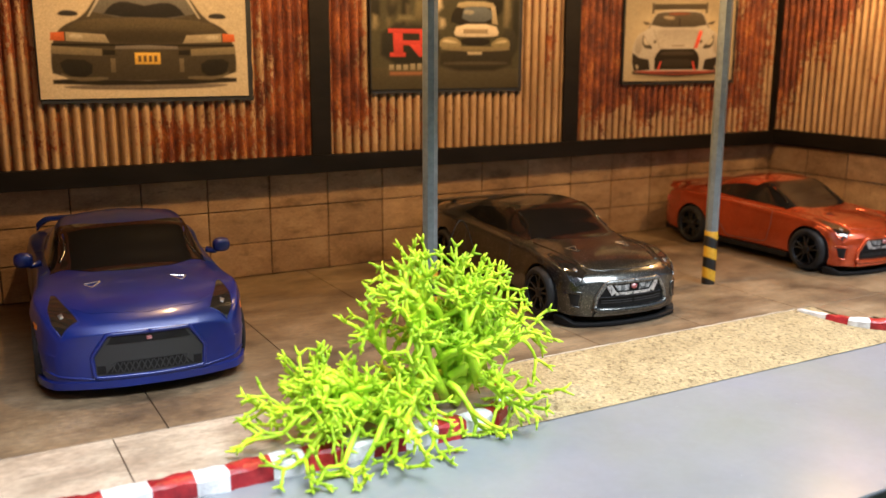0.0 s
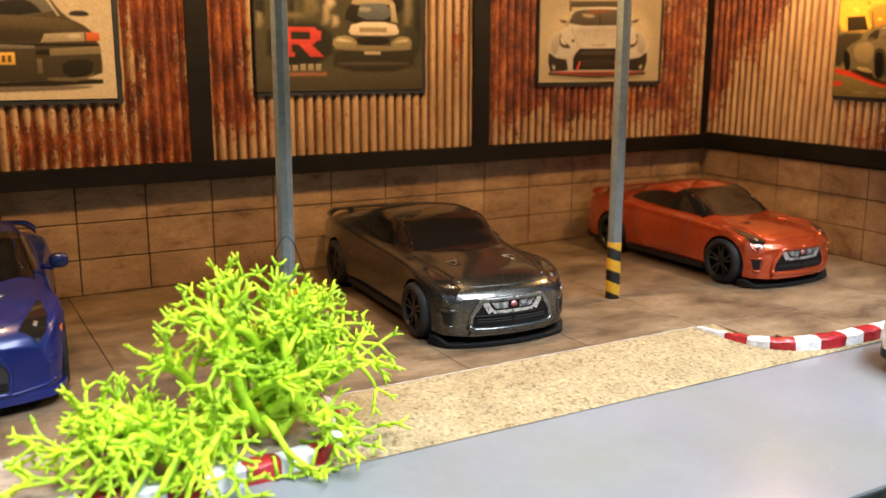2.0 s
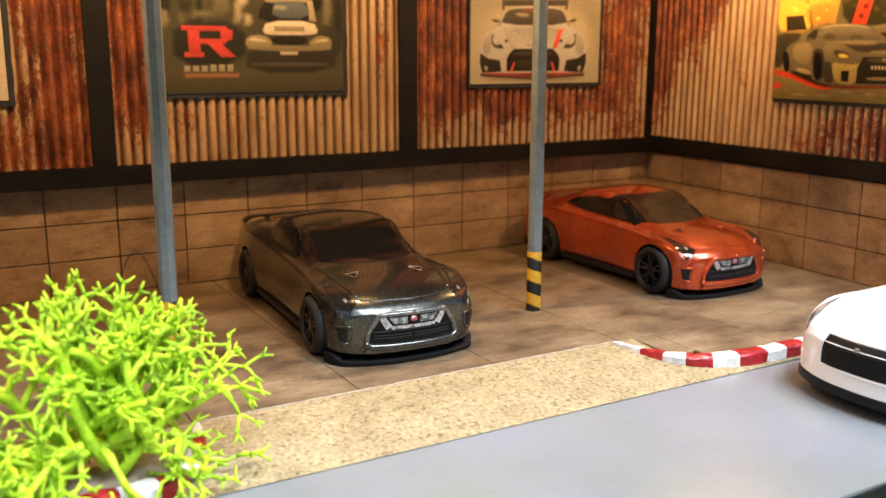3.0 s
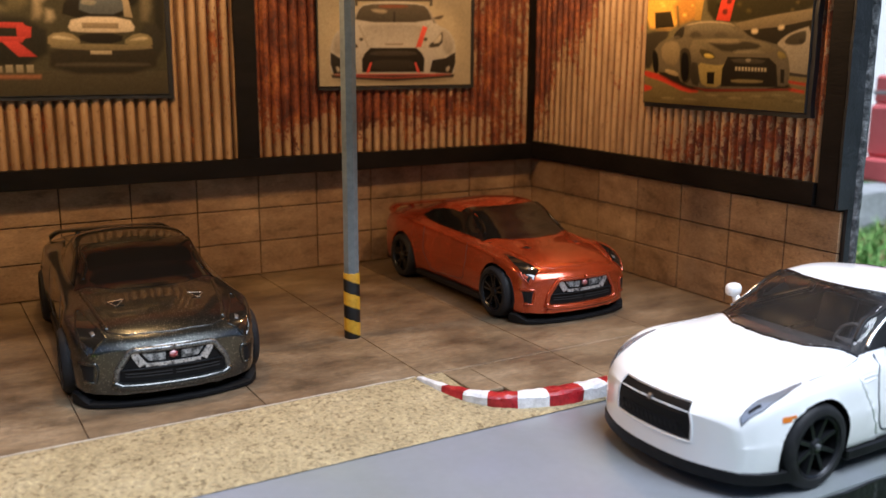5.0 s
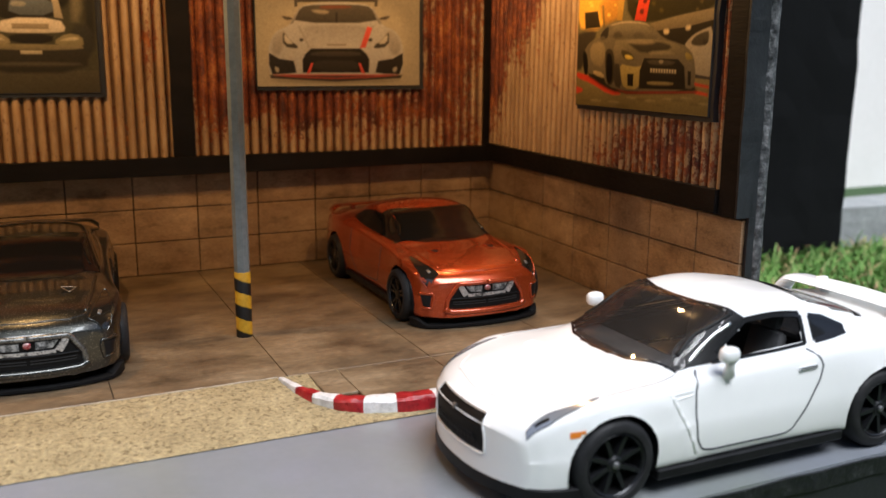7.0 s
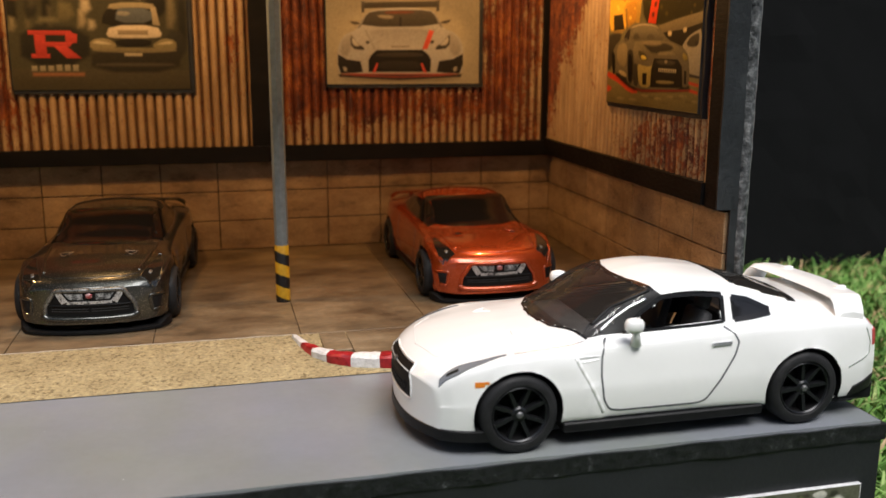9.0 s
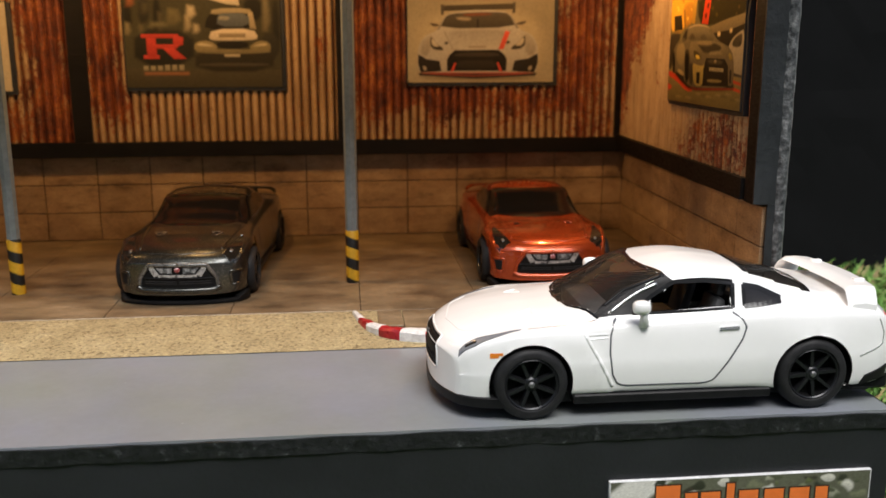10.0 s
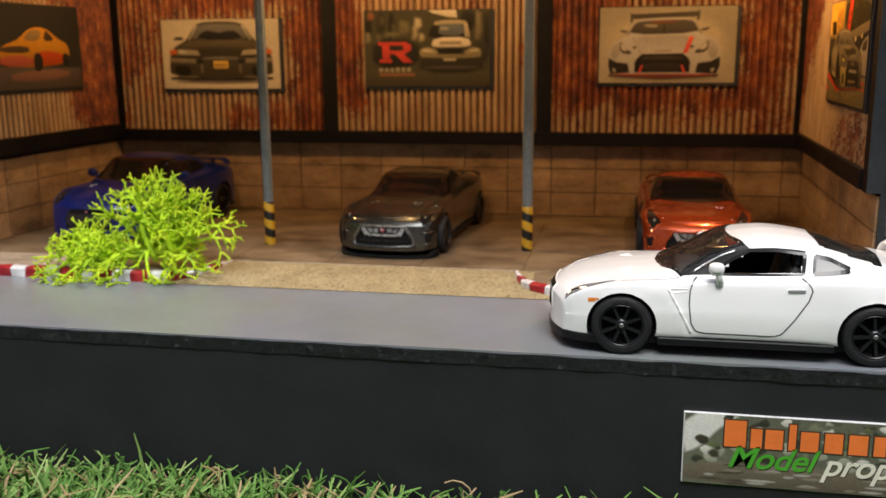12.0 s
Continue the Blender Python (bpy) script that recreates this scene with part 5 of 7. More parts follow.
class Picture:
    """A photograph on foam board: soft-edged shapes printed one over another on a fine sheet."""

    def __init__(self, name, side, a0, a1, z0, z1, proud, paper, label, category="poster", group="pictures of cars", lean=0.0, board=None):
        self.w, self.h = a1 - a0, z1 - z0
        self.m = wall_pose(side, a0, z0, proud) @ Matrix.Rotation(radians(lean), 4, "Y")
        self.ob = tagged(thing(name), label, category, group)
        rim = (0, 0) if board else (0.9, 0.7)
        geo = join(box(0, self.w, -0.6, 0.5, 0, self.h, 0.12), rough_box(0.3, self.w + rim[0], -0.35, 1.2, -rim[1], self.h - 0.3, (16, 1, 8), 0.18, 3, a0)) if not board else box(0, self.w, -0.6, 0.5, 0, self.h, 0.12)
        part("board", moved(geo, self.m), board or MAT["black"], self.ob, "white cut edge" if board else "black foam board")
        self.nx, self.nz = 270, 150
        u, v = np.meshgrid(np.linspace(0.006, 0.994, self.nx), np.linspace(0.01, 0.99, self.nz))
        self.X, self.Z = u * self.w, v * self.h
        self.ink = np.ones((self.nz, self.nx, 3)) * np.array(paper)
        wave = 0.5 * np.sin(u * 5.1 + 1.3 * np.sin(v * 4.0)) + 0.5 * np.sin(v * 3.7 + u * 2.2)
        self.ink *= (1 + 0.10 * wave)[..., None]

    def add(self, name, pts, colour, rounds=2, tone=0.2, feather=None):
        pts = np.array(soft(pts, rounds) if rounds else pts, float) * np.array([self.w, self.h])
        feather = feather or (0.45 if rounds else 0.3)
        near = np.full(self.X.shape, 1e9)
        inside = np.zeros(self.X.shape, bool)
        for (x0, z0), (x1, z1) in zip(pts, np.roll(pts, -1, 0)):
            dx, dz = x1 - x0, z1 - z0
            t = np.clip(((self.X - x0) * dx + (self.Z - z0) * dz) / max(dx * dx + dz * dz, 1e-9), 0, 1)
            near = np.minimum(near, np.hypot(self.X - x0 - t * dx, self.Z - z0 - t * dz))
            if abs(dz) > 1e-9:
                inside ^= ((z0 > self.Z) != (z1 > self.Z)) & (self.X < dx * (self.Z - z0) / dz + x0)
        k = np.clip(0.5 + np.where(inside, near, -near) / feather, 0, 1)
        k = (k * k * (3 - 2 * k))[..., None]
        low, high = pts[:, 1].min(), pts[:, 1].max()
        shade = 1 + tone * (2 * np.clip((self.Z - low) / max(high - low, 1e-6), 0, 1) - 1)
        self.ink = self.ink * (1 - k) + np.array(colour) * shade[..., None] * k

    def pair(self, name, pts, colour, rounds=2):
        self.add(name, pts, colour, rounds)
        self.add(name, [(1 - x, y) for x, y in pts[::-1]], colour, rounds)

    def develop(self, gain, power):
        """Deepens the tones of the print."""
        self.ink = gain * np.clip(self.ink, 0, 1) ** power

    def finish(self):
        n = self.nx
        rough = np.random.default_rng(int(self.w * 100)).normal(0, 1, self.X.shape)
        soft_ = (rough + np.roll(rough, 1, 0) + np.roll(rough, 1, 1) + np.roll(np.roll(rough, 1, 0), 1, 1)) / 2
        self.ink = self.ink * (1 + 0.05 * soft_)[..., None]
        verts = [tuple(self.m @ Vector((x, -0.63, z))) for x, z in zip(self.X.ravel(), self.Z.ravel())]
        faces = [(j * n + i, j * n + i + 1, (j + 1) * n + i + 1, (j + 1) * n + i) for j in range(self.nz - 1) for i in range(n - 1)]
        ob = part("print", (verts, faces), PRINT, self.ob, "printed photograph")
        at = ob.data.attributes.new("print", "FLOAT_COLOR", "POINT")
        rgba = np.ones((len(verts), 4))
        rgba[:, :3] = self.ink.reshape(-1, 3)
        at.data.foreach_set("color", np.clip(rgba, 0, 1).ravel())


PICTURES = []


def picture(*spec, **more):
    PICTURES.append(Picture(*spec, **more))
    return PICTURES[-1]


CREAM = (0.50, 0.42, 0.29)

# a dark saloon seen from the front on cream paper
p = picture("picture", "north", 18.8, 59.6, 39.5, 61.9, 2.1, CREAM, "poster of a dark saloon car on cream paper, black edged")
p.add("shadow_print", mirror_line([(0.10, 0.13), (0.13, 0.09), (0.5, 0.075)]), (0.16, 0.13, 0.10))
p.add("car_print", mirror_line([(0.07, 0.16), (0.06, 0.34), (0.08, 0.52), (0.12, 0.62), (0.22, 0.70), (0.29, 0.90), (0.35, 0.955), (0.5, 0.965)]), (0.06, 0.048, 0.029), 2, 0.3)
p.add("belt_print", mirror_line([(0.07, 0.455), (0.07, 0.475), (0.5, 0.47)]), (0.014, 0.011, 0.008), 0)
p.add("under_print", mirror_line([(0.065, 0.12), (0.065, 0.19), (0.5, 0.16)]), (0.02, 0.016, 0.011), 1)
p.add("windscreen_print", mirror_line([(0.24, 0.70), (0.30, 0.87), (0.35, 0.92), (0.5, 0.925)]), (0.13, 0.12, 0.10), 1)
p.add("cabin_print", mirror_line([(0.30, 0.70), (0.34, 0.80), (0.40, 0.84), (0.5, 0.80)]), (0.02, 0.018, 0.016), 1)
p.pair("pillar_print", [(0.235, 0.70), (0.245, 0.70), (0.315, 0.90), (0.30, 0.90)], (0.40, 0.36, 0.28), 0)
p.pair("mirror_print", [(0.10, 0.70), (0.12, 0.75), (0.19, 0.745), (0.20, 0.70)], (0.03, 0.027, 0.025))
p.add("bonnet_print", mirror_line([(0.13, 0.58), (0.20, 0.68), (0.5, 0.70)]), (0.085, 0.066, 0.036), 1)
p.add("bonnet_dark_print", mirror_line([(0.30, 0.48), (0.24, 0.58), (0.5, 0.60)]), (0.04, 0.031, 0.018), 2, 0.2, 1.6)
p.pair("headlamp_print", [(0.135, 0.496), (0.135, 0.57), (0.308, 0.553), (0.327, 0.482)], (0.30, 0.25, 0.16), 0)
p.pair("lamp_glass_print", [(0.15, 0.515), (0.15, 0.555), (0.21, 0.55), (0.21, 0.512)], (0.44, 0.38, 0.27), 1)
p.pair("indicator_print", [(0.066, 0.50), (0.07, 0.565), (0.128, 0.57), (0.128, 0.497)], (0.50, 0.115, 0.03), 0)
p.pair("bumper_print", [(0.067, 0.39), (0.067, 0.455), (0.29, 0.432), (0.29, 0.372)], (0.18, 0.145, 0.085), 0)
p.pair("notch_print", [(0.295, 0.38), (0.295, 0.425), (0.35, 0.42), (0.35, 0.38)], (0.016, 0.013, 0.009), 0)
p.pair("duct_print", [(0.12, 0.20), (0.094, 0.35), (0.247, 0.335), (0.238, 0.19)], (0.018, 0.015, 0.010), 1)
p.pair("lower_lip_print", [(0.09, 0.24), (0.15, 0.185), (0.31, 0.195), (0.31, 0.165), (0.15, 0.155)], (0.13, 0.105, 0.06), 1)
p.pair("fog_print", [(0.327, 0.23), (0.327, 0.35), (0.35, 0.35), (0.35, 0.23)], (0.12, 0.095, 0.055), 0)
p.add("mouth_print", mirror_line([(0.35, 0.16), (0.35, 0.42), (0.5, 0.44)]), (0.05, 0.04, 0.024), 1)
p.add("grille_print", mirror_line([(0.35, 0.43), (0.355, 0.455), (0.5, 0.465)]), (0.16, 0.14, 0.115), 0)
p.add("plate_print", [(0.44, 0.30), (0.44, 0.40), (0.56, 0.40), (0.56, 0.30)], (0.62, 0.38, 0.06), 0)
for k in range(4):
    p.add("plate_bar", [(0.455 + 0.025 * k, 0.32), (0.455 + 0.025 * k, 0.375), (0.47 + 0.025 * k, 0.375), (0.47 + 0.025 * k, 0.32)], (0.10, 0.06, 0.03), 0)

# a rally scene with a red emblem
p = picture("picture", "north", 87.6, 127.4, 40.2, 63.6, 2.1, (0.058, 0.052, 0.029), "dark poster of a white racing car with a red emblem")
p.add("ground_print", [(0, 0), (1, 0), (1, 0.20), (0, 0.22)], (0.06, 0.05, 0.028), 0)
for u, q, w, h, c in ((0.0, 0.62, 0.06, 0.30, 0.02), (0.10, 0.70, 0.07, 0.28, 0.03), (0.19, 0.60, 0.05, 0.38, 0.018), (0.76, 0.72, 0.12, 0.26, 0.018), (0.94, 0.40, 0.05, 0.55, 0.022), (0.06, 0.24, 0.38, 0.40, 0.022), (0.86, 0.30, 0.12, 0.30, 0.03)):
    p.add("dark_print", [(u, q), (u + 0.01, q + h), (u + w, q + h * 0.95), (u + w, q + 0.02)], (c * 1.1, c, c * 0.7), 1, feather=1.2)
for u, q, w, h, c in ((0.01, 0.58, 0.04, 0.13, (0.22, 0.18, 0.10)), (0.10, 0.60, 0.03, 0.08, (0.12, 0.10, 0.055)), (0.12, 0.80, 0.05, 0.12, (0.07, 0.06, 0.035)), (0.27, 0.68, 0.10, 0.18, (0.13, 0.11, 0.055)), (0.22, 0.62, 0.03, 0.20, (0.085, 0.07, 0.04)), (0.40, 0.76, 0.06, 0.13, (0.44, 0.36, 0.23)), (0.385, 0.62, 0.045, 0.16, (0.30, 0.24, 0.14)), (0.44, 0.60, 0.04, 0.09, (0.38, 0.31, 0.19)), (0.88, 0.62, 0.05, 0.36, (0.17, 0.14, 0.08)), (0.03, 0.88, 0.05, 0.09, (0.25, 0.09, 0.04)), (0.16, 0.66, 0.12, 0.05, (0.15, 0.13, 0.07))):
    p.add("crowd_print", [(u, q), (u + w * 0.2, q + h), (u + w * 0.8, q + h * 0.9), (u + w, q + h * 0.3), (u + w * 0.6, q)], c, 0, feather=1.5)
p.add("sky_print", [(0.50, 1.0), (0.73, 1.0), (0.74, 0.89), (0.66, 0.905), (0.55, 0.955)], (0.56, 0.48, 0.34), 0)
p.add("car_shadow_print", [(0.44, 0.18), (0.45, 0.42), (0.95, 0.42), (0.94, 0.18)], (0.03, 0.025, 0.016), 1, feather=1.0)
p.add("cabin_print", [(0.51, 0.62), (0.53, 0.78), (0.60, 0.83), (0.80, 0.82), (0.84, 0.64)], (0.02, 0.017, 0.012), 1)
p.add("roof_print", [(0.55, 0.79), (0.57, 0.86), (0.80, 0.865), (0.825, 0.80), (0.7, 0.815)], (0.33, 0.27, 0.16), 1)
p.add("pillar_print", [(0.80, 0.65), (0.79, 0.82), (0.82, 0.82), (0.84, 0.64)], (0.36, 0.29, 0.18), 0)
p.add("windscreen_print", [(0.59, 0.665), (0.60, 0.79), (0.63, 0.81), (0.795, 0.81), (0.80, 0.665)], (0.105, 0.115, 0.12), 1)
p.add("glare_print", [(0.60, 0.74), (0.61, 0.78), (0.68, 0.77), (0.66, 0.73)], (0.26, 0.24, 0.19), 1)
p.add("bonnet_print", [(0.53, 0.53), (0.56, 0.64), (0.82, 0.645), (0.855, 0.54), (0.80, 0.52), (0.6, 0.515)], (0.58, 0.48, 0.34), 1)
p.add("scoop_print", [(0.60, 0.55), (0.60, 0.595), (0.77, 0.595), (0.77, 0.55)], (0.27, 0.21, 0.13), 0)
p.add("wing_print", [(0.44, 0.40), (0.445, 0.50), (0.54, 0.52), (0.60, 0.44), (0.55, 0.40)], (0.25, 0.20, 0.105), 1)
p.add("wing_print", [(0.93, 0.40), (0.925, 0.50), (0.85, 0.52), (0.78, 0.44), (0.84, 0.40)], (0.22, 0.18, 0.09), 1)
p.add("lamp_print", [(0.46, 0.46), (0.47, 0.49), (0.54, 0.475), (0.57, 0.45)], (0.50, 0.42, 0.26), 1)
p.add("lamp_print", [(0.91, 0.46), (0.90, 0.49), (0.84, 0.475), (0.81, 0.45)], (0.44, 0.36, 0.21), 1)
p.add("grille_print", [(0.59, 0.43), (0.58, 0.51), (0.79, 0.51), (0.78, 0.43)], (0.018, 0.015, 0.011), 1)
p.add("bumper_print", [(0.45, 0.385), (0.46, 0.425), (0.92, 0.42), (0.93, 0.385), (0.7, 0.37)], (0.18, 0.145, 0.075), 1)
p.add("plate_print", [(0.63, 0.34), (0.63, 0.37), (0.73, 0.37), (0.73, 0.34)], (0.36, 0.30, 0.19), 0)
p.add("lip_print", [(0.46, 0.24), (0.48, 0.27), (0.90, 0.27), (0.92, 0.24)], (0.07, 0.058, 0.035), 1, feather=0.8)
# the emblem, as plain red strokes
for q in ([(0.12, 0.32), (0.12, 0.36), (0.22, 0.36), (0.22, 0.32)], [(0.145, 0.34), (0.14, 0.58), (0.20, 0.58), (0.205, 0.34)], [(0.11, 0.545), (0.11, 0.585), (0.34, 0.585), (0.36, 0.54)], [(0.31, 0.45), (0.31, 0.58), (0.375, 0.55), (0.37, 0.47)], [(0.18, 0.43), (0.18, 0.475), (0.35, 0.475), (0.33, 0.43)], [(0.24, 0.44), (0.31, 0.44), (0.39, 0.32), (0.31, 0.32)]):
    p.add("emblem_stroke", q, (0.46, 0.05, 0.034), 0)
for k in range(6):
    p.add("caption_bar", [(0.115 + 0.045 * k, 0.195), (0.115 + 0.045 * k, 0.245 + 0.01 * (k > 2)), (0.145 + 0.045 * k, 0.245 + 0.01 * (k > 2)), (0.145 + 0.045 * k, 0.195)], (0.27, 0.23, 0.15), 0)
p.add("caption_bar", [(0.12, 0.145), (0.12, 0.175), (0.40, 0.175), (0.40, 0.145)], (0.26, 0.11, 0.05), 0, feather=0.8)

# a white racing coupe on cream paper
p = picture("picture", "north", 159.9, 199.5, 41.2, 63.5, 2.1, (0.34, 0.285, 0.185), "poster of a white racing coupe on cream paper, black edged")
p.add("glow_print", [(0.052, 0.084), (0.035, 0.523), (0.161, 0.799), (0.473, 0.892), (0.476, 0.892), (0.801, 0.831), (0.938, 0.548), (0.908, 0.077)], (0.43, 0.355, 0.225), 2, 0.1, 5.0)
p.add("shadow_print", [(0.078, 0.084), (0.149, 0.044), (0.464, 0.029), (0.467, 0.029), (0.799, 0.037), (0.879, 0.078)], (0.2, 0.165, 0.1), 1, 0.1, 1.4)
p.add("wing_print", [(0.231, 0.9), (0.23, 0.835), (0.472, 0.848), (0.475, 0.848), (0.727, 0.861), (0.728, 0.929)], (0.075, 0.06, 0.04), 0)
p.add("wing_end_print", [(0.228, 0.911), (0.247, 0.912), (0.246, 0.792), (0.229, 0.791)], (0.085, 0.07, 0.05), 0)
p.add("wing_end_print", [(0.727, 0.816), (0.709, 0.815), (0.71, 0.939), (0.731, 0.94)], (0.085, 0.07, 0.05), 0)
p.add("car_print", [(0.081, 0.106), (0.071, 0.239), (0.073, 0.371), (0.092, 0.481), (0.128, 0.558), (0.184, 0.598), (0.204, 0.626), (0.231, 0.715), (0.265, 0.799), (0.358, 0.836), (0.472, 0.848), (0.475, 0.848), (0.591, 0.848), (0.688, 0.819), (0.723, 0.736), (0.751, 0.646), (0.772, 0.618), (0.833, 0.58), (0.872, 0.5), (0.89, 0.383), (0.89, 0.243), (0.875, 0.101)], (0.45, 0.41, 0.34), 1, 0.2)
p.add("cheek_print", [(0.089, 0.349), (0.095, 0.47), (0.131, 0.547), (0.177, 0.571), (0.161, 0.394), (0.127, 0.305)], (0.34, 0.3, 0.235), 2, 0.2, 1.0)
p.add("cheek_print", [(0.829, 0.313), (0.793, 0.405), (0.779, 0.589), (0.829, 0.568), (0.869, 0.488), (0.872, 0.36)], (0.34, 0.3, 0.235), 2, 0.2, 1.0)
p.add("windscreen_print", [(0.211, 0.632), (0.248, 0.749), (0.288, 0.811), (0.472, 0.825), (0.475, 0.826), (0.664, 0.829), (0.706, 0.769), (0.744, 0.651)], (0.085, 0.07, 0.048), 1, 0.3)
p.add("sunstrip_print", [(0.378, 0.81), (0.56, 0.819), (0.567, 0.791), (0.377, 0.777)], (0.22, 0.075, 0.035), 1, 0, 0.6)
p.add("glare_print", [(0.324, 0.769), (0.437, 0.763), (0.417, 0.723), (0.344, 0.736)], (0.34, 0.275, 0.175), 1, 0.1, 0.6)
p.add("wiper_print", [(0.471, 0.748), (0.481, 0.748), (0.48, 0.642), (0.47, 0.641)], (0.03, 0.025, 0.02), 0)
p.add("mirror_print", [(0.153, 0.695), (0.163, 0.701), (0.211, 0.687), (0.221, 0.665), (0.175, 0.658)], (0.09, 0.07, 0.048), 1)
p.add("mirror_print", [(0.783, 0.681), (0.733, 0.685), (0.744, 0.708), (0.797, 0.728), (0.808, 0.722)], (0.09, 0.07, 0.048), 1)
p.add("pillar_print", [(0.201, 0.621), (0.238, 0.732), (0.262, 0.793), (0.251, 0.743), (0.22, 0.627)], (0.3, 0.265, 0.21), 0)
p.add("pillar_print", [(0.733, 0.645), (0.702, 0.763), (0.692, 0.814), (0.716, 0.753), (0.754, 0.64)], (0.3, 0.265, 0.21), 0)
p.add("bonnet_print", [(0.312, 0.397), (0.288, 0.53), (0.276, 0.607), (0.47, 0.625), (0.473, 0.625), (0.673, 0.62), (0.659, 0.54), (0.63, 0.402)], (0.4, 0.36, 0.295), 1, -0.15, 1.2)
p.add("crease_print", [(0.246, 0.606), (0.256, 0.606), (0.316, 0.397), (0.302, 0.397)], (0.33, 0.295, 0.235), 0, 0, 0.7)
p.add("crease_print", [(0.64, 0.403), (0.626, 0.402), (0.694, 0.621), (0.705, 0.621)], (0.33, 0.295, 0.235), 0, 0, 0.7)
p.add("bonnet_badge", [(0.414, 0.432), (0.533, 0.435), (0.533, 0.418), (0.413, 0.416)], (0.26, 0.22, 0.165), 0)
p.add("bonnet_pin_print", [(0.251, 0.474), (0.264, 0.49), (0.28, 0.474), (0.273, 0.452), (0.257, 0.451)], (0.055, 0.045, 0.03), 1)
p.add("bonnet_pin_print", [(0.69, 0.461), (0.672, 0.46), (0.665, 0.483), (0.683, 0.501), (0.697, 0.484)], (0.055, 0.045, 0.03), 1)
p.add("headlamp_print", [(0.157, 0.543), (0.173, 0.527), (0.201, 0.456), (0.24, 0.418), (0.246, 0.379), (0.158, 0.4)], (0.06, 0.05, 0.035), 1)
p.add("headlamp_print", [(0.796, 0.411), (0.7, 0.386), (0.707, 0.427), (0.75, 0.468), (0.783, 0.544), (0.801, 0.561)], (0.06, 0.05, 0.035), 1)
p.add("lamp_glass_print", [(0.167, 0.527), (0.182, 0.494), (0.224, 0.423), (0.168, 0.433)], (0.52, 0.46, 0.35), 1)
p.add("lamp_glass_print", [(0.786, 0.446), (0.725, 0.433), (0.772, 0.509), (0.79, 0.544)], (0.52, 0.46, 0.35), 1)
p.add("fender_print", [(0.076, 0.338), (0.101, 0.316), (0.133, 0.283), (0.218, 0.262), (0.233, 0.144), (0.176, 0.133), (0.092, 0.128), (0.074, 0.228)], (0.026, 0.021, 0.016), 0)
p.add("fender_print", [(0.887, 0.231), (0.864, 0.125), (0.77, 0.131), (0.71, 0.143), (0.728, 0.265), (0.821, 0.289), (0.858, 0.325), (0.887, 0.348)], (0.026, 0.021, 0.016), 0)
p.add("canard_print", [(0.106, 0.206), (0.132, 0.189), (0.128, 0.145), (0.112, 0.156)], (0.34, 0.29, 0.21), 1)
p.add("canard_print", [(0.843, 0.154), (0.825, 0.143), (0.821, 0.19), (0.85, 0.207)], (0.34, 0.29, 0.21), 1)
p.add("mouth_print", [(0.269, 0.144), (0.268, 0.273), (0.285, 0.329), (0.322, 0.386), (0.467, 0.388), (0.471, 0.388), (0.619, 0.391), (0.658, 0.334), (0.675, 0.276), (0.67, 0.143)], (0.018, 0.014, 0.01), 0)
p.add("grille_print", [(0.311, 0.307), (0.329, 0.352), (0.467, 0.36), (0.471, 0.36), (0.612, 0.356), (0.629, 0.311)], (0.05, 0.04, 0.028), 1)
p.add("intake_print", [(0.323, 0.161), (0.331, 0.263), (0.466, 0.269), (0.47, 0.269), (0.608, 0.264), (0.614, 0.161)], (0.03, 0.024, 0.017), 1, 0.2, 0.7)
p.add("red_trim_print", [(0.32, 0.24), (0.33, 0.24), (0.312, 0.138), (0.292, 0.133)], (0.55, 0.07, 0.04), 0)
p.add("red_trim_print", [(0.646, 0.132), (0.625, 0.137), (0.608, 0.241), (0.618, 0.241)], (0.55, 0.07, 0.04), 0)
p.add("splitter_print", [(0.075, 0.123), (0.084, 0.089), (0.464, 0.052), (0.467, 0.052), (0.872, 0.084), (0.883, 0.119)], (0.045, 0.032, 0.024), 0)
p.add("splitter_line_print", [(0.098, 0.128), (0.282, 0.105), (0.464, 0.092), (0.464, 0.081), (0.282, 0.093), (0.098, 0.117), (0.857, 0.113), (0.656, 0.091), (0.468, 0.081), (0.468, 0.092), (0.656, 0.103), (0.857, 0.125)], (0.34, 0.05, 0.03), 0)
p.add("red_flash_print", [(0.616, 0.396), (0.651, 0.397), (0.694, 0.598), (0.663, 0.614)], (0.66, 0.09, 0.05), 0)

# a grey coupe in a paddock, on the side wall
p = picture("picture", "east", 44.6, 86.8, 38.6, 61.6, 1.9, (0.16, 0.13, 0.06), "poster of a grey coupe in a race paddock, slightly curled", lean=0.0)
p.add("tarmac_print", [(-0.011, 0.311), (1.007, 0.279), (1.012, 0.015), (0.001, -0.005)], (0.155, 0.118, 0.046), 0, 0.25)
p.add("sunset_print", [(-0.014, 1.063), (0.399, 1.014), (0.364, 0.813), (0.24, 0.739), (0.196, 0.667), (0.129, 0.641), (-0.004, 0.685)], (0.74, 0.41, 0.05), 1, -0.1, 1.2)
p.add("haze_print", [(0.176, 0.902), (0.359, 0.93), (0.358, 0.751), (0.279, 0.71), (0.214, 0.694)], (0.48, 0.24, 0.035), 1, 0.1, 1.5)
p.add("tree_print", [(0.39, 1.015), (1.019, 0.94), (1.019, 0.772), (0.772, 0.733), (0.582, 0.685), (0.421, 0.716)], (0.05, 0.04, 0.014), 1, 0.2, 0.9)
p.add("leaf_print", [(0.552, 0.946), (0.565, 0.961), (0.578, 0.948), (0.569, 0.931)], (0.03, 0.025, 0.01), 1, 0.2, 0.8)
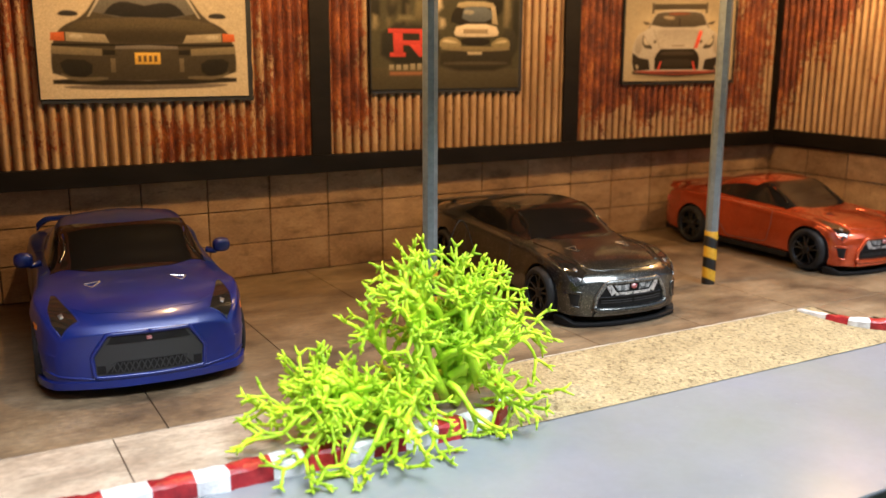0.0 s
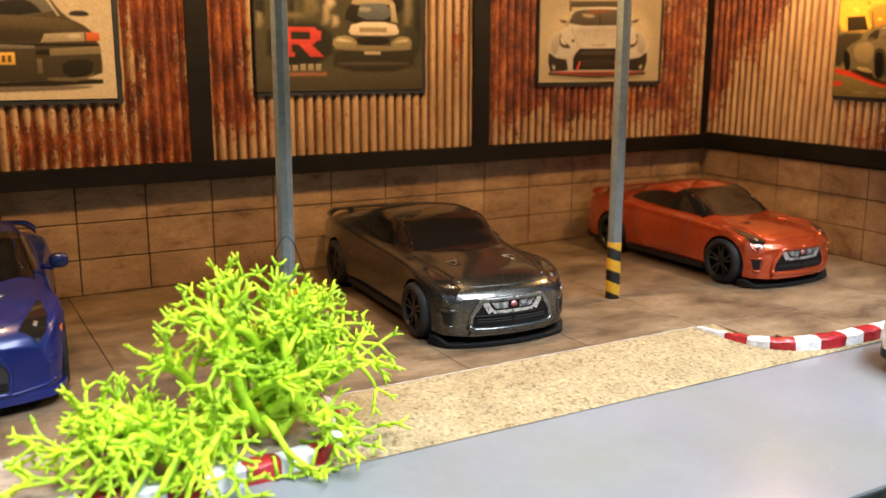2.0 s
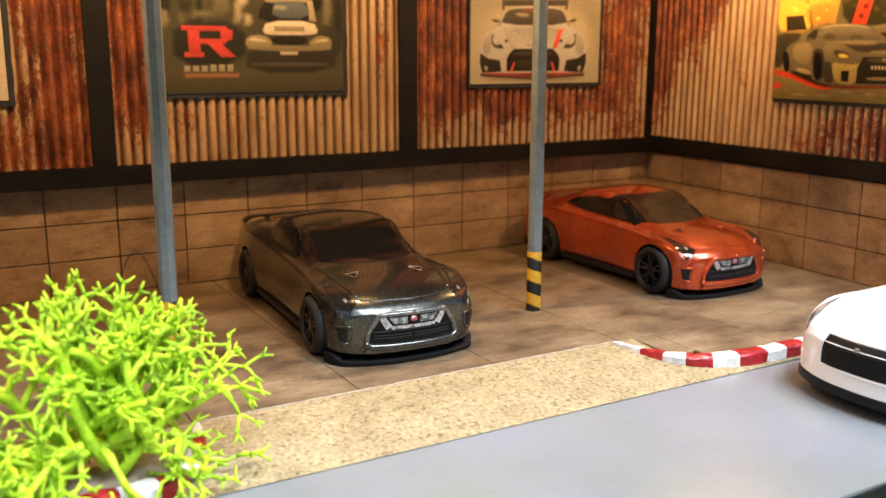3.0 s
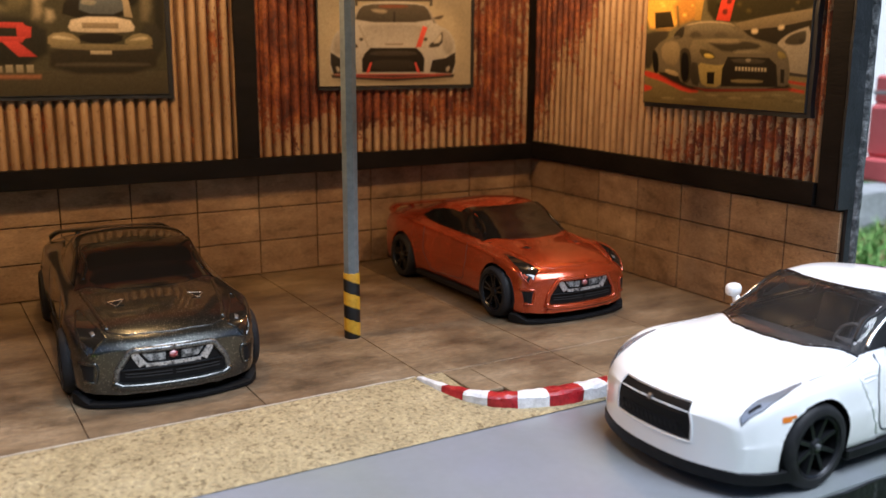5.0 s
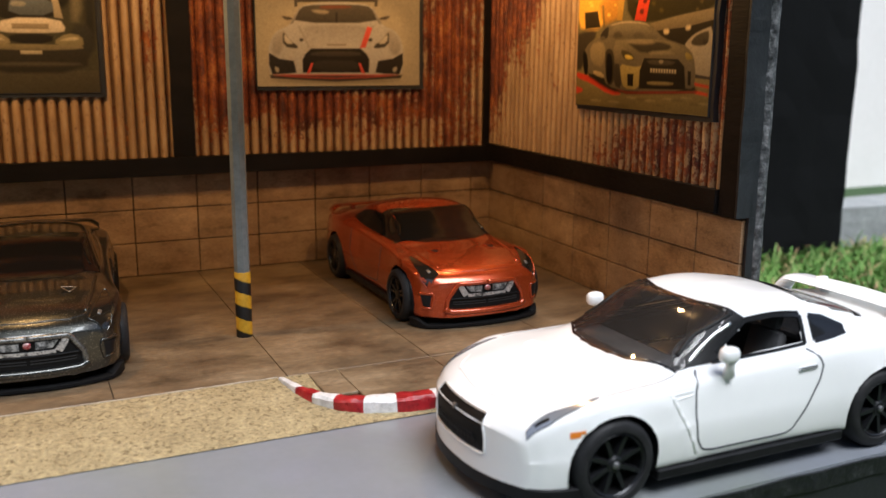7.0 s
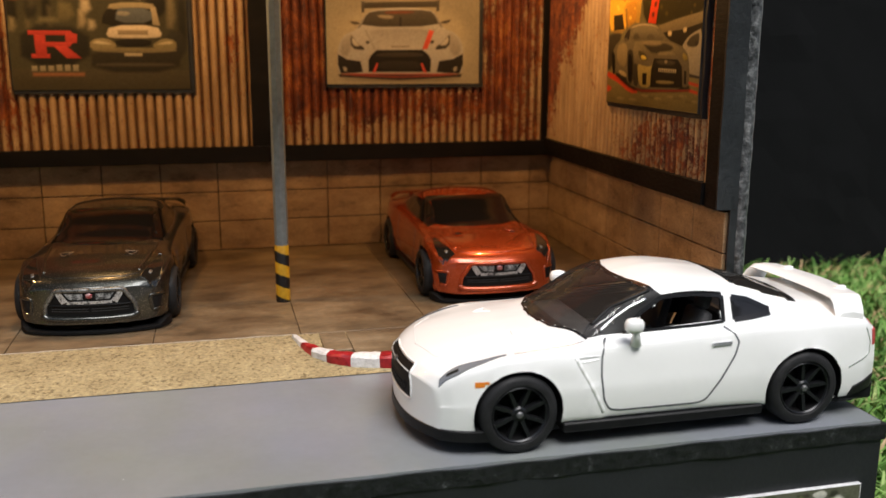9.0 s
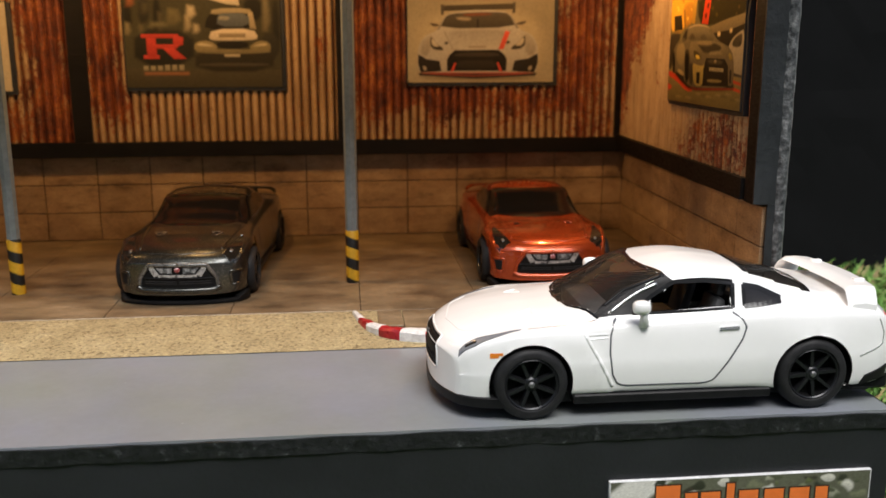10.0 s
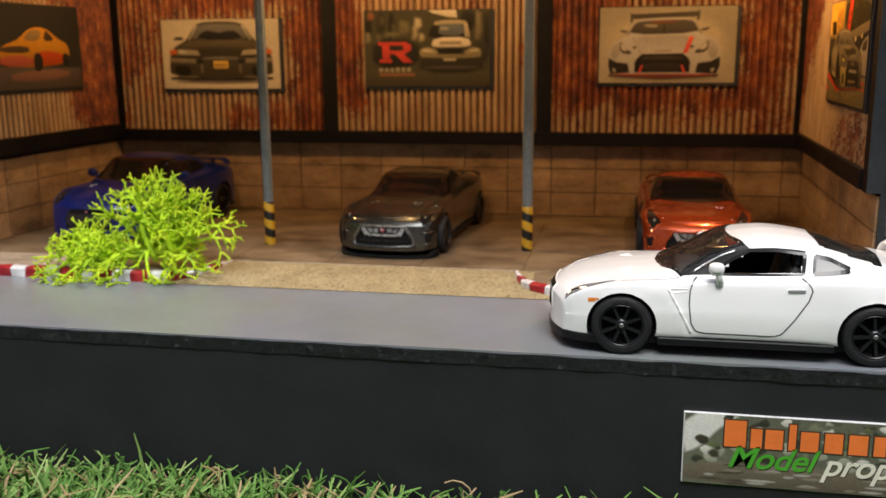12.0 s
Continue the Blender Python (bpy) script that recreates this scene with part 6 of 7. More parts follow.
p.add("leaf_print", [(0.459, 0.976), (0.474, 0.993), (0.49, 0.977), (0.479, 0.958)], (0.14, 0.1, 0.03), 1, 0.2, 0.8)
p.add("leaf_print", [(0.884, 0.769), (0.892, 0.781), (0.902, 0.771), (0.895, 0.757)], (0.14, 0.1, 0.03), 1, 0.2, 0.8)
p.add("leaf_print", [(0.578, 0.928), (0.587, 0.939), (0.597, 0.93), (0.59, 0.917)], (0.03, 0.025, 0.01), 1, 0.2, 0.8)
p.add("leaf_print", [(0.949, 0.92), (0.961, 0.936), (0.975, 0.92), (0.966, 0.903)], (0.14, 0.1, 0.03), 1, 0.2, 0.8)
p.add("leaf_print", [(0.877, 0.892), (0.886, 0.905), (0.897, 0.894), (0.89, 0.879)], (0.14, 0.1, 0.03), 1, 0.2, 0.8)
p.add("leaf_print", [(0.464, 0.838), (0.48, 0.857), (0.497, 0.839), (0.485, 0.818)], (0.03, 0.025, 0.01), 1, 0.2, 0.8)
p.add("leaf_print", [(0.52, 0.864), (0.529, 0.875), (0.539, 0.866), (0.532, 0.853)], (0.14, 0.1, 0.03), 1, 0.2, 0.8)
p.add("leaf_print", [(0.408, 0.917), (0.425, 0.937), (0.443, 0.918), (0.43, 0.897)], (0.14, 0.1, 0.03), 1, 0.2, 0.8)
p.add("leaf_print", [(0.906, 0.822), (0.916, 0.836), (0.928, 0.824), (0.92, 0.808)], (0.14, 0.1, 0.03), 1, 0.2, 0.8)
p.add("leaf_print", [(0.67, 0.921), (0.681, 0.934), (0.693, 0.922), (0.685, 0.907)], (0.1, 0.075, 0.02), 1, 0.2, 0.8)
p.add("leaf_print", [(0.458, 0.872), (0.478, 0.896), (0.5, 0.872), (0.485, 0.848)], (0.07, 0.06, 0.02), 1, 0.2, 0.8)
p.add("leaf_print", [(0.823, 0.908), (0.836, 0.926), (0.851, 0.909), (0.841, 0.89)], (0.1, 0.075, 0.02), 1, 0.2, 0.8)
p.add("leaf_print", [(0.66, 0.912), (0.674, 0.93), (0.69, 0.913), (0.679, 0.894)], (0.14, 0.1, 0.03), 1, 0.2, 0.8)
p.add("leaf_print", [(0.523, 0.872), (0.538, 0.89), (0.554, 0.874), (0.543, 0.854)], (0.03, 0.025, 0.01), 1, 0.2, 0.8)
p.add("leaf_print", [(0.93, 0.906), (0.937, 0.915), (0.945, 0.908), (0.94, 0.896)], (0.03, 0.025, 0.01), 1, 0.2, 0.8)
p.add("leaf_print", [(0.583, 0.833), (0.601, 0.855), (0.62, 0.834), (0.606, 0.812)], (0.1, 0.075, 0.02), 1, 0.2, 0.8)
p.add("leaf_print", [(0.611, 0.923), (0.624, 0.939), (0.638, 0.925), (0.628, 0.907)], (0.1, 0.075, 0.02), 1, 0.2, 0.8)
p.add("leaf_print", [(0.626, 0.943), (0.644, 0.966), (0.664, 0.943), (0.65, 0.92)], (0.14, 0.1, 0.03), 1, 0.2, 0.8)
p.add("leaf_print", [(0.415, 0.917), (0.435, 0.941), (0.457, 0.917), (0.442, 0.893)], (0.07, 0.06, 0.02), 1, 0.2, 0.8)
p.add("leaf_print", [(0.811, 0.924), (0.823, 0.941), (0.838, 0.925), (0.828, 0.907)], (0.07, 0.06, 0.02), 1, 0.2, 0.8)
p.add("leaf_print", [(0.588, 0.909), (0.603, 0.927), (0.618, 0.91), (0.607, 0.891)], (0.03, 0.025, 0.01), 1, 0.2, 0.8)
p.add("leaf_print", [(0.609, 0.962), (0.617, 0.971), (0.626, 0.964), (0.62, 0.951)], (0.03, 0.025, 0.01), 1, 0.2, 0.8)
p.add("leaf_print", [(0.639, 0.778), (0.657, 0.802), (0.678, 0.779), (0.663, 0.755)], (0.1, 0.075, 0.02), 1, 0.2, 0.8)
p.add("leaf_print", [(0.168, 0.938), (0.185, 0.954), (0.204, 0.934), (0.187, 0.918)], (0.45, 0.22, 0.03), 1, 0.2, 0.8)
p.add("leaf_print", [(0.027, 0.995), (0.036, 1.003), (0.046, 0.993), (0.037, 0.985)], (0.3, 0.15, 0.03), 1, 0.2, 0.8)
p.add("leaf_print", [(0.355, 0.812), (0.367, 0.824), (0.38, 0.81), (0.368, 0.798)], (0.3, 0.15, 0.03), 1, 0.2, 0.8)
p.add("leaf_print", [(0.108, 0.719), (0.117, 0.727), (0.126, 0.718), (0.117, 0.71)], (0.3, 0.15, 0.03), 1, 0.2, 0.8)
p.add("leaf_print", [(0.124, 0.718), (0.139, 0.733), (0.155, 0.717), (0.14, 0.703)], (0.45, 0.22, 0.03), 1, 0.2, 0.8)
p.add("leaf_print", [(0.182, 0.927), (0.193, 0.937), (0.206, 0.924), (0.194, 0.914)], (0.45, 0.22, 0.03), 1, 0.2, 0.8)
p.add("leaf_print", [(0.091, 0.878), (0.106, 0.892), (0.122, 0.876), (0.107, 0.862)], (0.85, 0.55, 0.1), 1, 0.2, 0.8)
p.add("leaf_print", [(0.307, 0.845), (0.314, 0.852), (0.321, 0.844), (0.314, 0.837)], (0.85, 0.55, 0.1), 1, 0.2, 0.8)
p.add("leaf_print", [(0.104, 0.854), (0.121, 0.869), (0.138, 0.851), (0.122, 0.836)], (0.85, 0.55, 0.1), 1, 0.2, 0.8)
p.add("leaf_print", [(0.316, 0.941), (0.323, 0.948), (0.33, 0.939), (0.323, 0.933)], (0.85, 0.55, 0.1), 1, 0.2, 0.8)
p.add("leaf_print", [(0.222, 0.715), (0.233, 0.726), (0.245, 0.714), (0.234, 0.703)], (0.3, 0.15, 0.03), 1, 0.2, 0.8)
p.add("leaf_print", [(0.25, 0.769), (0.265, 0.784), (0.281, 0.767), (0.266, 0.753)], (0.85, 0.55, 0.1), 1, 0.2, 0.8)
p.add("banner_print", [(0.337, 1.021), (0.395, 1.015), (0.373, 0.718), (0.333, 0.725)], (0.48, 0.28, 0.05), 0)
p.add("banner_print", [(0.514, 1.0), (0.591, 0.991), (0.552, 0.704), (0.469, 0.717)], (0.6, 0.07, 0.022), 0)
p.add("banner_bar", [(0.506, 0.802), (0.535, 0.805), (0.533, 0.757), (0.504, 0.763)], (0.16, 0.03, 0.015), 1)
p.add("banner_bar", [(0.531, 0.887), (0.56, 0.888), (0.554, 0.842), (0.525, 0.844)], (0.16, 0.03, 0.015), 1)
p.add("stage_print", [(0.058, 0.803), (0.171, 0.809), (0.2, 0.672), (0.068, 0.663)], (0.045, 0.034, 0.016), 0)
p.add("rail_print", [(0.058, 0.663), (0.196, 0.667), (0.196, 0.653), (0.059, 0.649)], (0.22, 0.15, 0.06), 0)
p.add("crowd_print", [(-0.012, 0.617), (0.069, 0.644), (0.168, 0.649), (0.161, 0.583), (0.076, 0.469), (0.052, 0.312), (-0.006, 0.311)], (0.05, 0.04, 0.024), 1, 0.2, 0.9)
p.add("mast_print", [(0.207, 0.853), (0.221, 0.852), (0.239, 0.665), (0.224, 0.666)], (0.2, 0.13, 0.04), 0)
p.add("tent_dark_print", [(0.624, 0.641), (0.831, 0.657), (1.017, 0.702), (1.01, 0.586), (0.874, 0.518), (0.708, 0.52)], (0.035, 0.027, 0.014), 0)
p.add("tent_print", [(0.582, 0.685), (0.772, 0.733), (1.019, 0.779), (1.017, 0.699), (0.831, 0.649), (0.625, 0.628)], (0.23, 0.175, 0.09), 0, 0.3)
p.add("lamp_print", [(0.679, 0.638), (0.717, 0.641), (0.719, 0.603), (0.685, 0.6)], (0.55, 0.42, 0.22), 1, 0, 0.6)
p.add("lamp_print", [(0.824, 0.657), (0.859, 0.664), (0.857, 0.627), (0.829, 0.624)], (0.55, 0.42, 0.22), 1, 0, 0.6)
p.add("second_car_print", [(0.82, 0.51), (0.857, 0.571), (0.907, 0.613), (1.006, 0.656), (1.008, 0.271), (0.911, 0.279), (0.891, 0.396)], (0.3, 0.245, 0.155), 1, 0.25)
p.add("second_window_print", [(0.859, 0.53), (0.891, 0.586), (0.955, 0.616), (0.975, 0.611), (0.971, 0.516), (0.899, 0.509)], (0.075, 0.06, 0.034), 1)
p.add("second_mirror_print", [(0.934, 0.557), (0.965, 0.56), (0.967, 0.524), (0.94, 0.525)], (0.05, 0.04, 0.025), 1)
p.add("second_sill_print", [(0.903, 0.307), (1.0, 0.291), (1.001, 0.271), (0.904, 0.282)], (0.05, 0.04, 0.03), 0)
p.add("red_line_print", [(-0.005, 0.296), (0.114, 0.266), (0.33, 0.172), (0.405, 0.122), (0.295, 0.113), (0.147, 0.199), (-0.003, 0.246)], (0.42, 0.045, 0.016), 1, 0, 0.6)
p.add("red_line_print", [(-0.005, 0.171), (0.068, 0.151), (0.059, 0.12), (-0.003, 0.101)], (0.4, 0.045, 0.016), 1, 0, 0.6)
p.add("red_line_print", [(0.892, 0.249), (0.99, 0.23), (0.991, 0.21), (0.907, 0.225)], (0.36, 0.04, 0.016), 0, 0, 0.6)
p.add("red_line_print", [(0.902, 0.192), (0.986, 0.174), (0.987, 0.154), (0.91, 0.168)], (0.4, 0.045, 0.016), 0, 0, 0.6)
p.add("car_shadow_print", [(0.073, 0.284), (0.255, 0.167), (0.373, 0.128), (0.924, 0.169), (0.9, 0.233), (0.202, 0.298)], (0.02, 0.016, 0.009), 1, 0.1, 1.0)
p.add("car_print", [(0.061, 0.469), (0.117, 0.56), (0.19, 0.578), (0.229, 0.661), (0.279, 0.7), (0.391, 0.717), (0.54, 0.7), (0.612, 0.65), (0.682, 0.571), (0.79, 0.531), (0.846, 0.502), (0.889, 0.441), (0.906, 0.315), (0.899, 0.184), (0.439, 0.147), (0.274, 0.183), (0.231, 0.28), (0.104, 0.28), (0.07, 0.372)], (0.135, 0.108, 0.062), 1, 0.3)
p.add("flank_print", [(0.114, 0.527), (0.22, 0.559), (0.251, 0.479), (0.229, 0.328), (0.13, 0.373)], (0.215, 0.165, 0.085), 1, 0.2, 0.8)
p.add("sill_print", [(0.152, 0.316), (0.241, 0.29), (0.252, 0.243), (0.154, 0.277)], (0.28, 0.21, 0.1), 1)
p.add("rear_wheel_print", [(0.05, 0.479), (0.086, 0.469), (0.105, 0.372), (0.104, 0.265), (0.068, 0.279)], (0.01, 0.009, 0.007), 1)
p.add("arch_print", [(0.243, 0.45), (0.269, 0.502), (0.316, 0.478), (0.332, 0.34), (0.324, 0.2), (0.269, 0.187)], (0.045, 0.035, 0.02), 1)
p.add("front_wheel_print", [(0.258, 0.441), (0.285, 0.465), (0.31, 0.414), (0.317, 0.246), (0.292, 0.198), (0.266, 0.244)], (0.008, 0.007, 0.006), 1)
p.add("roof_print", [(0.275, 0.691), (0.391, 0.717), (0.54, 0.7), (0.595, 0.659), (0.533, 0.683), (0.392, 0.699), (0.294, 0.677)], (0.36, 0.28, 0.16), 1)
p.add("windscreen_print", [(0.28, 0.576), (0.29, 0.663), (0.37, 0.696), (0.533, 0.683), (0.592, 0.633), (0.671, 0.563), (0.462, 0.576)], (0.17, 0.138, 0.08), 1, 0.35)
p.add("seat_print", [(0.303, 0.58), (0.319, 0.63), (0.364, 0.633), (0.393, 0.582)], (0.085, 0.068, 0.04), 1, 0.1, 0.8)
p.add("seat_print", [(0.454, 0.581), (0.477, 0.62), (0.528, 0.618), (0.555, 0.574)], (0.105, 0.085, 0.05), 1, 0.1, 0.8)
p.add("side_window_print", [(0.19, 0.587), (0.23, 0.656), (0.271, 0.682), (0.269, 0.618), (0.257, 0.572)], (0.04, 0.032, 0.02), 1)
p.add("mirror_print", [(0.199, 0.592), (0.237, 0.6), (0.247, 0.572), (0.21, 0.563)], (0.1, 0.08, 0.05), 1)
p.add("bonnet_print", [(0.285, 0.557), (0.463, 0.567), (0.675, 0.558), (0.783, 0.523), (0.837, 0.469), (0.765, 0.436), (0.586, 0.43), (0.433, 0.46)], (0.17, 0.135, 0.072), 1, 0.25)
p.add("bonnet_dark_print", [(0.421, 0.546), (0.652, 0.55), (0.754, 0.511), (0.703, 0.473), (0.536, 0.456), (0.47, 0.5)], (0.052, 0.042, 0.024), 1, 0.2, 0.7)
p.add("bonnet_shine_print", [(0.376, 0.551), (0.588, 0.56), (0.637, 0.533), (0.516, 0.522)], (0.24, 0.185, 0.098), 1, 0.2, 0.8)
p.add("bonnet_shine_print", [(0.584, 0.469), (0.71, 0.477), (0.78, 0.448), (0.594, 0.439)], (0.2, 0.16, 0.09), 1, 0.2, 0.8)
p.add("wing_print", [(0.31, 0.525), (0.373, 0.524), (0.433, 0.469), (0.467, 0.389), (0.371, 0.378), (0.324, 0.414)], (0.175, 0.138, 0.075), 1, 0.25, 0.6)
p.add("headlamp_print", [(0.366, 0.487), (0.424, 0.478), (0.473, 0.442), (0.483, 0.402), (0.405, 0.401)], (0.07, 0.055, 0.022), 1)
p.add("headlamp_glow", [(0.403, 0.446), (0.451, 0.442), (0.479, 0.411), (0.418, 0.406)], (0.5, 0.37, 0.07), 1)
p.add("headlamp_glow", [(0.83, 0.469), (0.867, 0.453), (0.887, 0.412), (0.84, 0.407)], (0.22, 0.165, 0.045), 1)
p.add("skirt_print", [(0.321, 0.377), (0.376, 0.369), (0.394, 0.167), (0.329, 0.195)], (0.045, 0.036, 0.022), 1)
p.add("bumper_print", [(0.371, 0.373), (0.438, 0.356), (0.516, 0.349), (0.548, 0.372), (0.532, 0.279), (0.52, 0.171), (0.411, 0.173), (0.385, 0.25)], (0.27, 0.205, 0.065), 1, 0.2)
p.add("duct_print", [(0.432, 0.293), (0.48, 0.295), (0.48, 0.195), (0.437, 0.197)], (0.014, 0.011, 0.007), 0)
p.add("mouth_print", [(0.554, 0.421), (0.789, 0.415), (0.832, 0.362), (0.848, 0.193), (0.524, 0.18), (0.525, 0.323)], (0.02, 0.016, 0.01), 0)
p.add("grille_print", [(0.567, 0.408), (0.775, 0.402), (0.754, 0.364), (0.597, 0.369)], (0.065, 0.053, 0.032), 1)
p.add("badge_print", [(0.659, 0.405), (0.691, 0.405), (0.688, 0.38), (0.665, 0.379)], (0.22, 0.18, 0.11), 1)
p.add("plate_bar", [(0.603, 0.341), (0.615, 0.341), (0.616, 0.311), (0.604, 0.31)], (0.33, 0.27, 0.16), 0)
p.add("plate_bar", [(0.622, 0.34), (0.634, 0.341), (0.635, 0.31), (0.623, 0.31)], (0.33, 0.27, 0.16), 0)
p.add("plate_bar", [(0.641, 0.34), (0.652, 0.34), (0.654, 0.31), (0.642, 0.309)], (0.33, 0.27, 0.16), 0)
p.add("plate_bar", [(0.659, 0.339), (0.671, 0.34), (0.673, 0.309), (0.661, 0.309)], (0.33, 0.27, 0.16), 0)
p.add("plate_bar", [(0.678, 0.339), (0.689, 0.339), (0.691, 0.309), (0.679, 0.309)], (0.33, 0.27, 0.16), 0)
p.add("plate_bar", [(0.696, 0.338), (0.708, 0.338), (0.709, 0.309), (0.698, 0.308)], (0.33, 0.27, 0.16), 0)
p.add("plate_bar", [(0.714, 0.338), (0.726, 0.338), (0.727, 0.308), (0.716, 0.308)], (0.33, 0.27, 0.16), 0)
p.add("plate_bar", [(0.732, 0.337), (0.744, 0.337), (0.745, 0.308), (0.734, 0.308)], (0.33, 0.27, 0.16), 0)
p.add("plate_bar", [(0.75, 0.337), (0.762, 0.337), (0.763, 0.308), (0.752, 0.307)], (0.33, 0.27, 0.16), 0)
p.add("plate_bar", [(0.768, 0.336), (0.779, 0.336), (0.781, 0.307), (0.769, 0.307)], (0.33, 0.27, 0.16), 0)
p.add("intake_print", [(0.579, 0.241), (0.768, 0.242), (0.762, 0.217), (0.589, 0.211)], (0.17, 0.13, 0.055), 1)
p.add("fender_print", [(0.837, 0.395), (0.888, 0.388), (0.898, 0.2), (0.852, 0.197)], (0.115, 0.092, 0.055), 1)
p.add("slot_print", [(0.855, 0.33), (0.877, 0.326), (0.879, 0.224), (0.861, 0.227)], (0.02, 0.016, 0.01), 0)
p.add("lip_print", [(0.349, 0.164), (0.439, 0.152), (0.903, 0.184), (0.917, 0.169), (0.431, 0.128)], (0.15, 0.03, 0.016), 0)
p.add("tarmac_shine", [(0.041, 0.049), (0.087, 0.063), (0.163, 0.055), (0.113, 0.041)], (0.105, 0.08, 0.032), 1, 0.1, 0.7)
p.add("tarmac_shine", [(0.123, 0.052), (0.167, 0.066), (0.241, 0.058), (0.193, 0.044)], (0.2, 0.155, 0.07), 1, 0.1, 0.7)
p.add("tarmac_shine", [(0.204, 0.016), (0.247, 0.03), (0.318, 0.022), (0.272, 0.008)], (0.105, 0.08, 0.032), 1, 0.1, 0.7)
p.add("tarmac_shine", [(0.279, 0.054), (0.321, 0.067), (0.39, 0.059), (0.345, 0.045)], (0.2, 0.155, 0.07), 1, 0.1, 0.7)
p.add("tarmac_shine", [(0.355, 0.029), (0.395, 0.042), (0.462, 0.035), (0.418, 0.021)], (0.105, 0.08, 0.032), 1, 0.1, 0.7)
p.add("tarmac_shine", [(0.423, 0.1), (0.462, 0.112), (0.527, 0.104), (0.485, 0.091)], (0.2, 0.155, 0.07), 1, 0.1, 0.7)
p.add("tarmac_shine", [(0.494, 0.095), (0.531, 0.107), (0.594, 0.099), (0.553, 0.087)], (0.105, 0.08, 0.032), 1, 0.1, 0.7)
p.add("tarmac_shine", [(0.562, 0.087), (0.598, 0.099), (0.659, 0.091), (0.62, 0.079)], (0.2, 0.155, 0.07), 1, 0.1, 0.7)
p.add("tarmac_shine", [(0.629, 0.058), (0.664, 0.071), (0.724, 0.063), (0.685, 0.051)], (0.105, 0.08, 0.032), 1, 0.1, 0.7)
p.add("tarmac_shine", [(0.69, 0.11), (0.725, 0.122), (0.782, 0.113), (0.745, 0.102)], (0.2, 0.155, 0.07), 1, 0.1, 0.7)
p.add("tarmac_shine", [(0.752, 0.107), (0.786, 0.118), (0.842, 0.111), (0.805, 0.099)], (0.105, 0.08, 0.032), 1, 0.1, 0.7)
p.add("tarmac_shine", [(0.811, 0.128), (0.844, 0.139), (0.898, 0.131), (0.863, 0.119)], (0.2, 0.155, 0.07), 1, 0.1, 0.7)
p.add("tarmac_shine", [(0.872, 0.089), (0.904, 0.1), (0.957, 0.093), (0.922, 0.081)], (0.105, 0.08, 0.032), 1, 0.1, 0.7)
p.add("tarmac_shine", [(0.929, 0.094), (0.959, 0.105), (1.011, 0.098), (0.978, 0.086)], (0.2, 0.155, 0.07), 1, 0.1, 0.7)
p.develop(1.2, 1.15)

# a yellow and red coupe at night, on the other side wall
p = picture("picture", "west", 130.5, 170.6, 40.9, 65.2, 1.9, (0.03, 0.027, 0.022), "dark poster of a yellow and red coupe at night")
p.add("floor_print", [(0.01, 0.012), (0.99, 0.012), (0.99, 0.25), (0.01, 0.28)], (0.07, 0.055, 0.045), 0)
p.add("reflection_print", [(0.2, 0.10), (0.2, 0.22), (0.86, 0.24), (0.84, 0.13)], (0.16, 0.08, 0.055), 1)
p.add("car_print", [(0.10, 0.30), (0.09, 0.50), (0.30, 0.58), (0.42, 0.72), (0.60, 0.74), (0.74, 0.60), (0.86, 0.54), (0.87, 0.36), (0.80, 0.30), (0.4, 0.26)], (0.42, 0.185, 0.016), 2, 0.45)
p.add("flame_print", [(0.42, 0.30), (0.50, 0.45), (0.66, 0.46), (0.84, 0.40), (0.78, 0.31), (0.6, 0.28)], (0.34, 0.05, 0.010), 1)
p.add("glass_print", [(0.34, 0.58), (0.43, 0.70), (0.56, 0.71), (0.53, 0.57)], (0.24, 0.15, 0.06), 1)
p.add("glass_print", [(0.57, 0.57), (0.60, 0.70), (0.63, 0.69), (0.71, 0.58)], (0.05, 0.035, 0.02), 1)
p.add("front_print", [(0.10, 0.44), (0.10, 0.50), (0.40, 0.52), (0.42, 0.43)], (0.06, 0.04, 0.02), 1)
p.add("bumper_print", [(0.10, 0.28), (0.10, 0.40), (0.44, 0.40), (0.46, 0.28)], (0.30, 0.07, 0.04), 1)
p.add("wheel_print", [(0.45, 0.22), (0.45, 0.42), (0.53, 0.44), (0.56, 0.33), (0.53, 0.22)], (0.02, 0.017, 0.015), 2)
p.add("wheel_print", [(0.78, 0.28), (0.78, 0.42), (0.84, 0.44), (0.87, 0.36), (0.85, 0.28)], (0.02, 0.017, 0.015), 2)

for p in PICTURES:
    p.finish()


